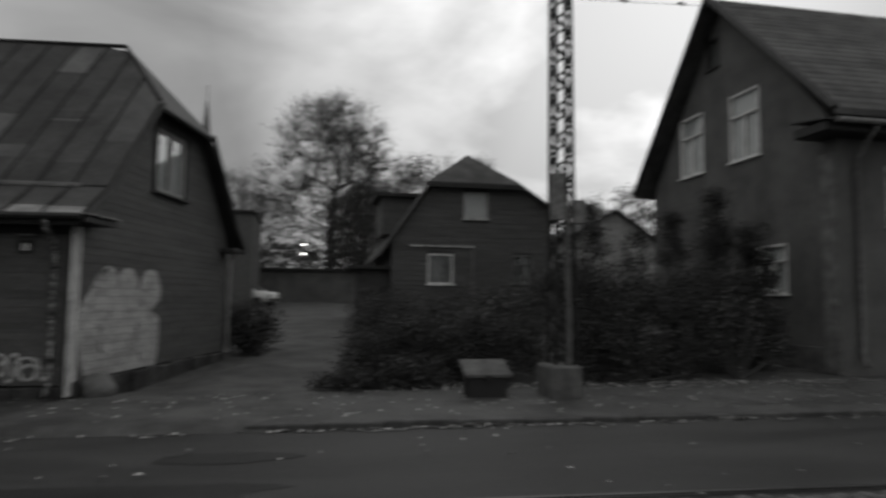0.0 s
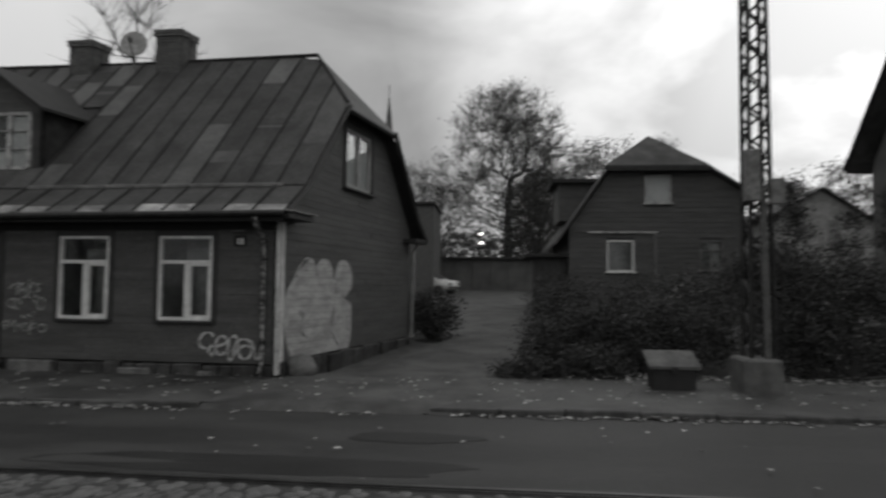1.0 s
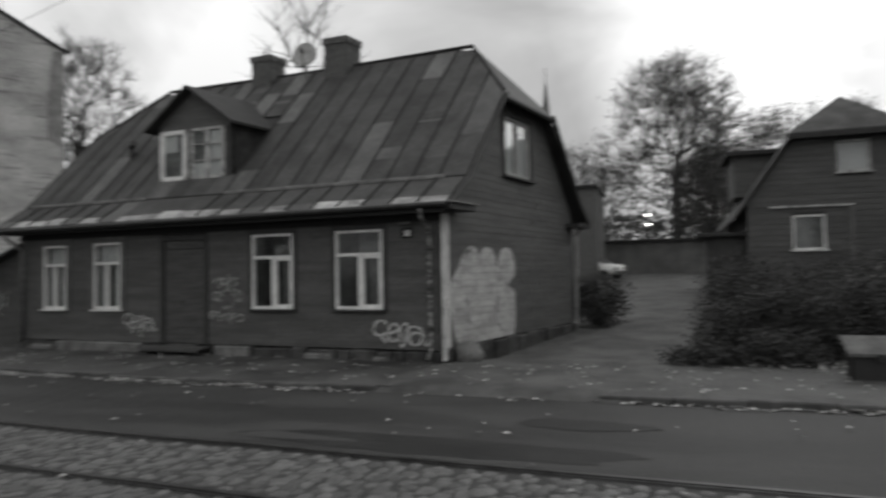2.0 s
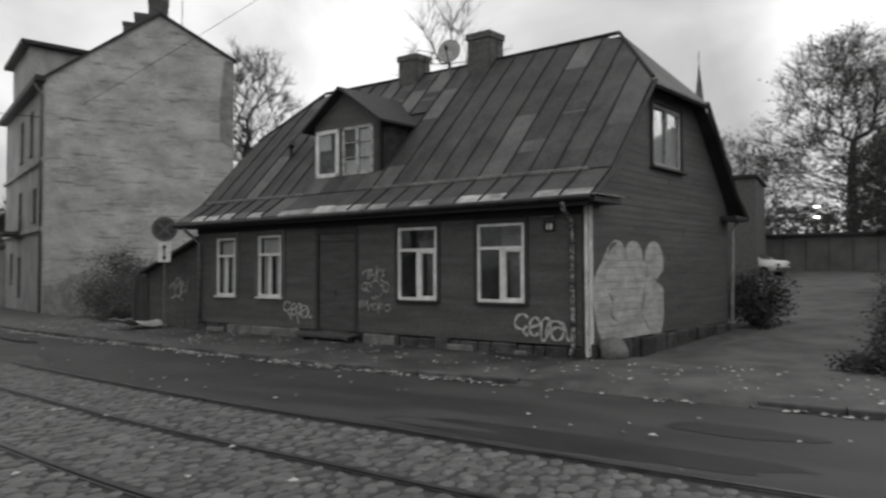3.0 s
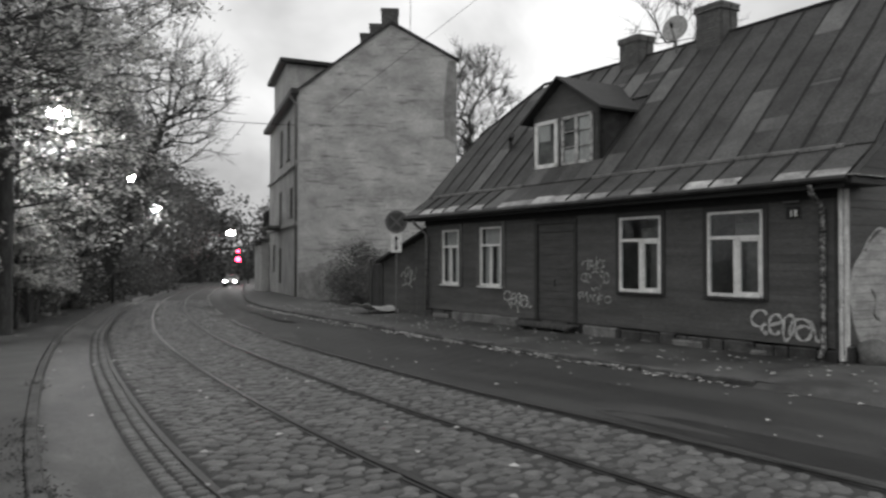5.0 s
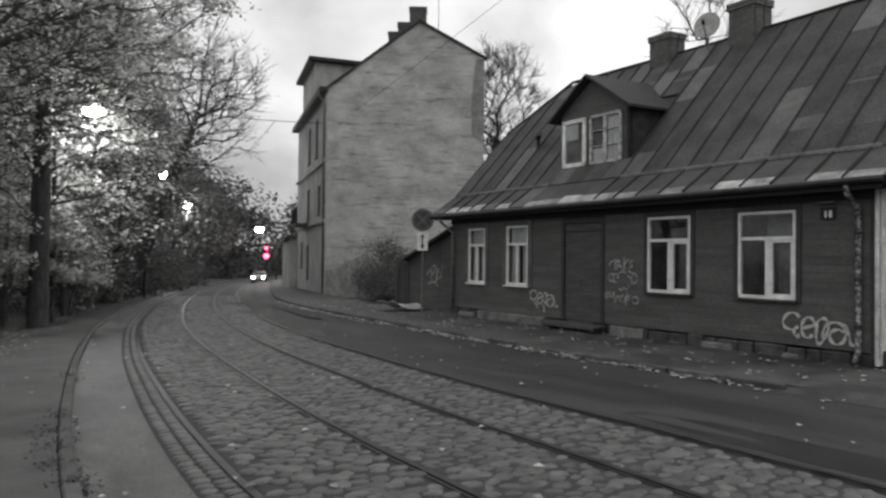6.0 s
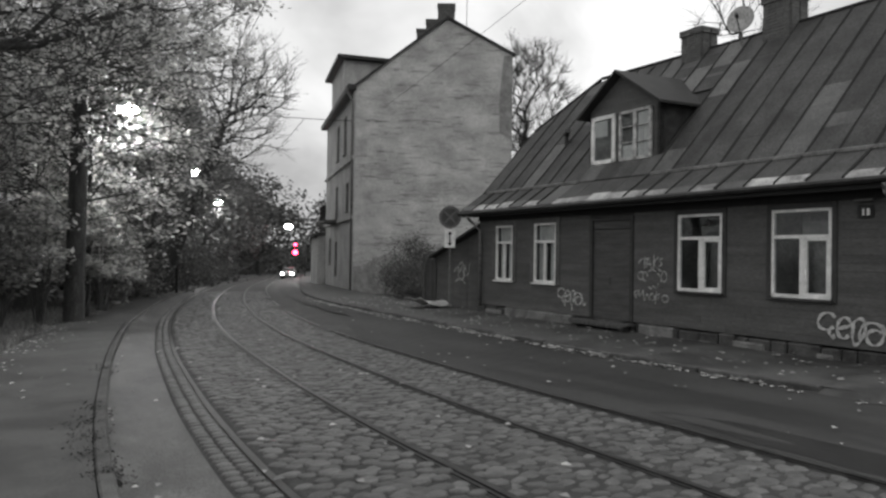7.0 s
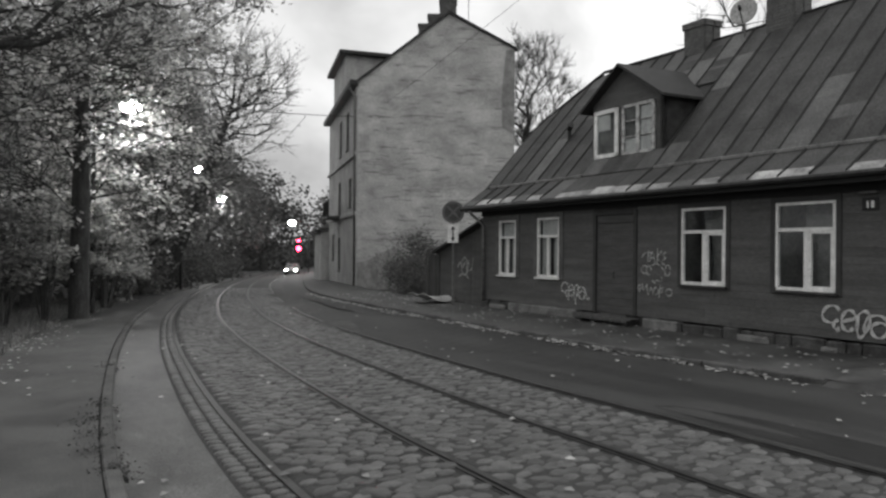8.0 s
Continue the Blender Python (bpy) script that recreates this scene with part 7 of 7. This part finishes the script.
damp_patch(-2.7, 6.95, 2.5, 0.36, 1.7)
damp_patch(-1.0, 8.35, 0.9, 0.28, 5.1)


def damp_strip(x0, x1, d, w, seed):
    """A long wet streak that follows the bend of the street."""
    n = 60
    verts, faces = [], []
    for k in range(n + 1):
        x = x0 + (x1 - x0) * k / n
        h = w * (math.sin(math.pi * min(1, max(0.0, k / n))) ** 0.4) * (0.75 + 0.7 * noise.noise(Vector((x * 0.9, seed, 0))))
        c = d + 0.2 * w * noise.noise(Vector((x * 0.5, seed, 5)))
        for q in (c - h, c + h):
            p = off(x, q)
            verts.append((p[0], p[1], land(*p) + 0.012))
    faces = [(2 * k, 2 * k + 2, 2 * k + 3, 2 * k + 1) for k in range(n)]
    ob = part("damp_patch", (verts, faces), M_DAMP)
    tagged(ob, "wet streak of asphalt shining under the lamps", "puddle", kind="structure")


damp_strip(-20, -75, 1.2, 0.55, 2.0)


# ---- fallen leaves ----
def litter():
    rnd = random.Random(77)
    verts, faces = [], []

    def drop(x, y, z, s):
        a = rnd.uniform(0, math.pi)
        c, d = math.cos(a) * s, math.sin(a) * s
        o = len(verts)
        verts.extend([(x - c, y - d, z + 0.012), (x + d * 0.7, y - c * 0.7, z + 0.02), (x + c, y + d, z + 0.014), (x - d * 0.7, y + c * 0.7, z + 0.03)])
        faces.append((o, o + 1, o + 2, o + 3))
    for _ in range(900):                                   # along the north gutter
        x = rnd.uniform(-30, 14)
        if -4.6 < x < -0.5 and rnd.random() < 0.8:
            continue
        y = along(KERB_N, x) + rnd.gauss(-0.12, 0.10)
        drop(x, y, land(x, y) + 0.002, rnd.uniform(0.03, 0.07))
    for cx in (-5.6, -7.2, -8.6, -9.9, -11.6, -13.2, -16.0, 2.5, 6.8):   # wind-blown heaps against the kerb
        for _ in range(34):
            x = cx + rnd.gauss(0, 0.22)
            y = along(KERB_N, x) - abs(rnd.gauss(0.03, 0.05))
            drop(x, y, land(x, y) + rnd.uniform(0.0, 0.03), rnd.uniform(0.03, 0.06))
    for _ in range(260):                                   # over road and tracks
        x = rnd.uniform(-30, 9)
        y = rnd.uniform(along(BASE, x) - 5.2, along(KERB_N, x))
        drop(x, y, land(x, y) + 0.03, rnd.uniform(0.03, 0.06))
    for _ in range(700):                                   # pavement before the house and the hedge
        x = rnd.uniform(-26, 14)
        y = along(KERB_N, x) + rnd.uniform(0.2, 3.0)
        drop(x, y, land(x, y) + 0.13, rnd.uniform(0.03, 0.06))
    for _ in range(500):                                   # foot of the hedge
        x = rnd.uniform(0.5, 14)
        y = 13.3 + rnd.gauss(0, 0.25)
        drop(x, y, land(x, y) + 0.12, rnd.uniform(0.04, 0.08))
    for _ in range(850):                                  # verge of the footpath
        x = rnd.uniform(-45, -8)
        p = off(x, rnd.gauss(-7.7, 0.5))
        drop(p[0], p[1], land(*p) + 0.12, rnd.uniform(0.025, 0.06))
    for _ in range(60):                                    # south gutter
        x = rnd.uniform(-30, -4)
        p = off(x, rnd.gauss(S_KERB + 0.12, 0.12))
        drop(p[0], p[1], land(*p) + 0.012, rnd.uniform(0.025, 0.05))
    ob = part("fallen_leaves", (verts, faces), M_LITTER)
    tagged(ob, "pale fallen maple leaves scattered over road and verge", "leaves", kind="stuff")


litter()


def grass():
    rnd = random.Random(78)
    verts, faces = [], []
    for _ in range(20000):
        x = rnd.uniform(-40, -6)
        p = off(x, -7.7 - abs(rnd.gauss(0, 1.6)))
        z = land(*p) - 0.08
        h, a = rnd.uniform(0.12, 0.4), rnd.uniform(0, 6.28)
        c, s = math.cos(a) * 0.012, math.sin(a) * 0.012
        lx, ly = rnd.gauss(0, 0.1), rnd.gauss(0, 0.1)
        o = len(verts)
        verts.extend([(p[0] - c, p[1] - s, z), (p[0] + c, p[1] + s, z), (p[0] + lx, p[1] + ly, z + h)])
        faces.append((o, o + 1, o + 2))
    ob = part("grass", (verts, faces), M_LEAFMID)
    tagged(ob, "rough long grass on the park verge", "grass", kind="stuff")


grass()


# ---- stones of the track bed, last ----
def stone_mesh(rnd, a, b, h):
    """One worn stone: an uneven ring, a rounded shoulder and a crown."""
    n = 7
    verts, faces = [], []
    jit = [rnd.uniform(0.86, 1.08) for _ in range(n)]
    for r, z in ((1.0, -0.02), (0.97, h * 0.62), (0.82, h)):
        for k in range(n):
            t = 2 * math.pi * k / n
            c, s = math.cos(t), math.sin(t)
            q = (abs(c) ** 3.2 + abs(s) ** 3.2) ** (-1 / 3.2)
            verts.append((c * q * a * r * jit[k], s * q * b * r * jit[k], z + rnd.uniform(-0.002, 0.003)))
    for i in range(2):
        for k in range(n):
            j = (k + 1) % n
            faces.append((i * n + k, i * n + j, (i + 1) * n + j, (i + 1) * n + k))
    faces.append(tuple(range(2 * n, 3 * n)))
    return verts, faces


def cobbles():
    rnd = random.Random(91)
    kinds = [mesh("cobble", *stone_mesh(rnd, rnd.uniform(0.085, 0.122), rnd.uniform(0.062, 0.086), 0.026), M_COBBLE, True) for _ in range(24)]
    setts = [mesh("sett", *stone_mesh(rnd, 0.086, 0.056, 0.032), M_SETT, True) for _ in range(8)]
    shapes = [([v.co.copy() for v in m.vertices], [tuple(p.vertices) for p in m.polygons]) for m in kinds]
    sshapes = [([v.co.copy() for v in m.vertices], [tuple(p.vertices) for p in m.polygons]) for m in setts]
    far, sfar = ([], []), ([], [])
    single = {"cobble": 0, "sett": 0}

    def lay(x, d, turn, pool, shp, name, rest, near, scale=1.0):
        p = off(x, d)
        m = pose(p[0], p[1], land(*p) + (0.004 if d < -2.9 else -0.006) + rnd.uniform(-0.006, 0.004), rnd.uniform(-3, 3), rnd.uniform(-3, 3), turn) @ Matrix.Scale(scale, 4)
        i = rnd.randrange(len(pool))
        if near and single[name] < 300:
            ob = part(name, pool[i], None, bed)
            ob.matrix_basis = m
            single[name] += 1
        else:
            o = len(rest[0])
            rest[0].extend([m @ v for v in shp[i][0]])
            rest[1].extend([tuple(q + o for q in f_) for f_ in shp[i][1]])
    x = 9.0
    row = 0
    while x > -46:
        step = 0.155 if x > -24 else 0.19
        slope = math.degrees(math.atan((along(BASE, x + 0.2) - along(BASE, x - 0.2)) / 0.4))
        d = -4.30 + (0.1 if row % 2 else 0.0)
        while d < 0.06:
            if all(abs(d - r - c) > 0.125 for r in RAILS for c in (-0.025,)):
                lay(x + rnd.uniform(-0.045, 0.045), d + rnd.uniform(-0.035, 0.035), slope + 90 + rnd.uniform(-22, 22), kinds, shapes, "cobble", far,
                    -6.6 < x < -4.4 and -4.3 < d < -1.4, rnd.uniform(0.82, 1.18) * (1 if x > -24 else 1.2))
            d += 0.185 if x > -24 else 0.22
        for j, dd in enumerate((-4.50, -4.66)):
            lay(x + 0.05 * j, dd, slope + 90 + rnd.uniform(-3, 3), setts, sshapes, "sett", sfar, -22 < x < -4.0, 0.92)
        x -= step * (0.86 if row % 3 else 0.9)
        row += 1
    for rest, mt, lab in ((far, M_COBBLE, "worn rounded granite cobbles between the tram rails"), (sfar, M_SETT, "rectangular granite setts beside the rail")):
        ob = part("paving_stones", (rest[0], rest[1]), mt, bed, lab, True)
        ob["kind"] = "stuff"


cobbles()
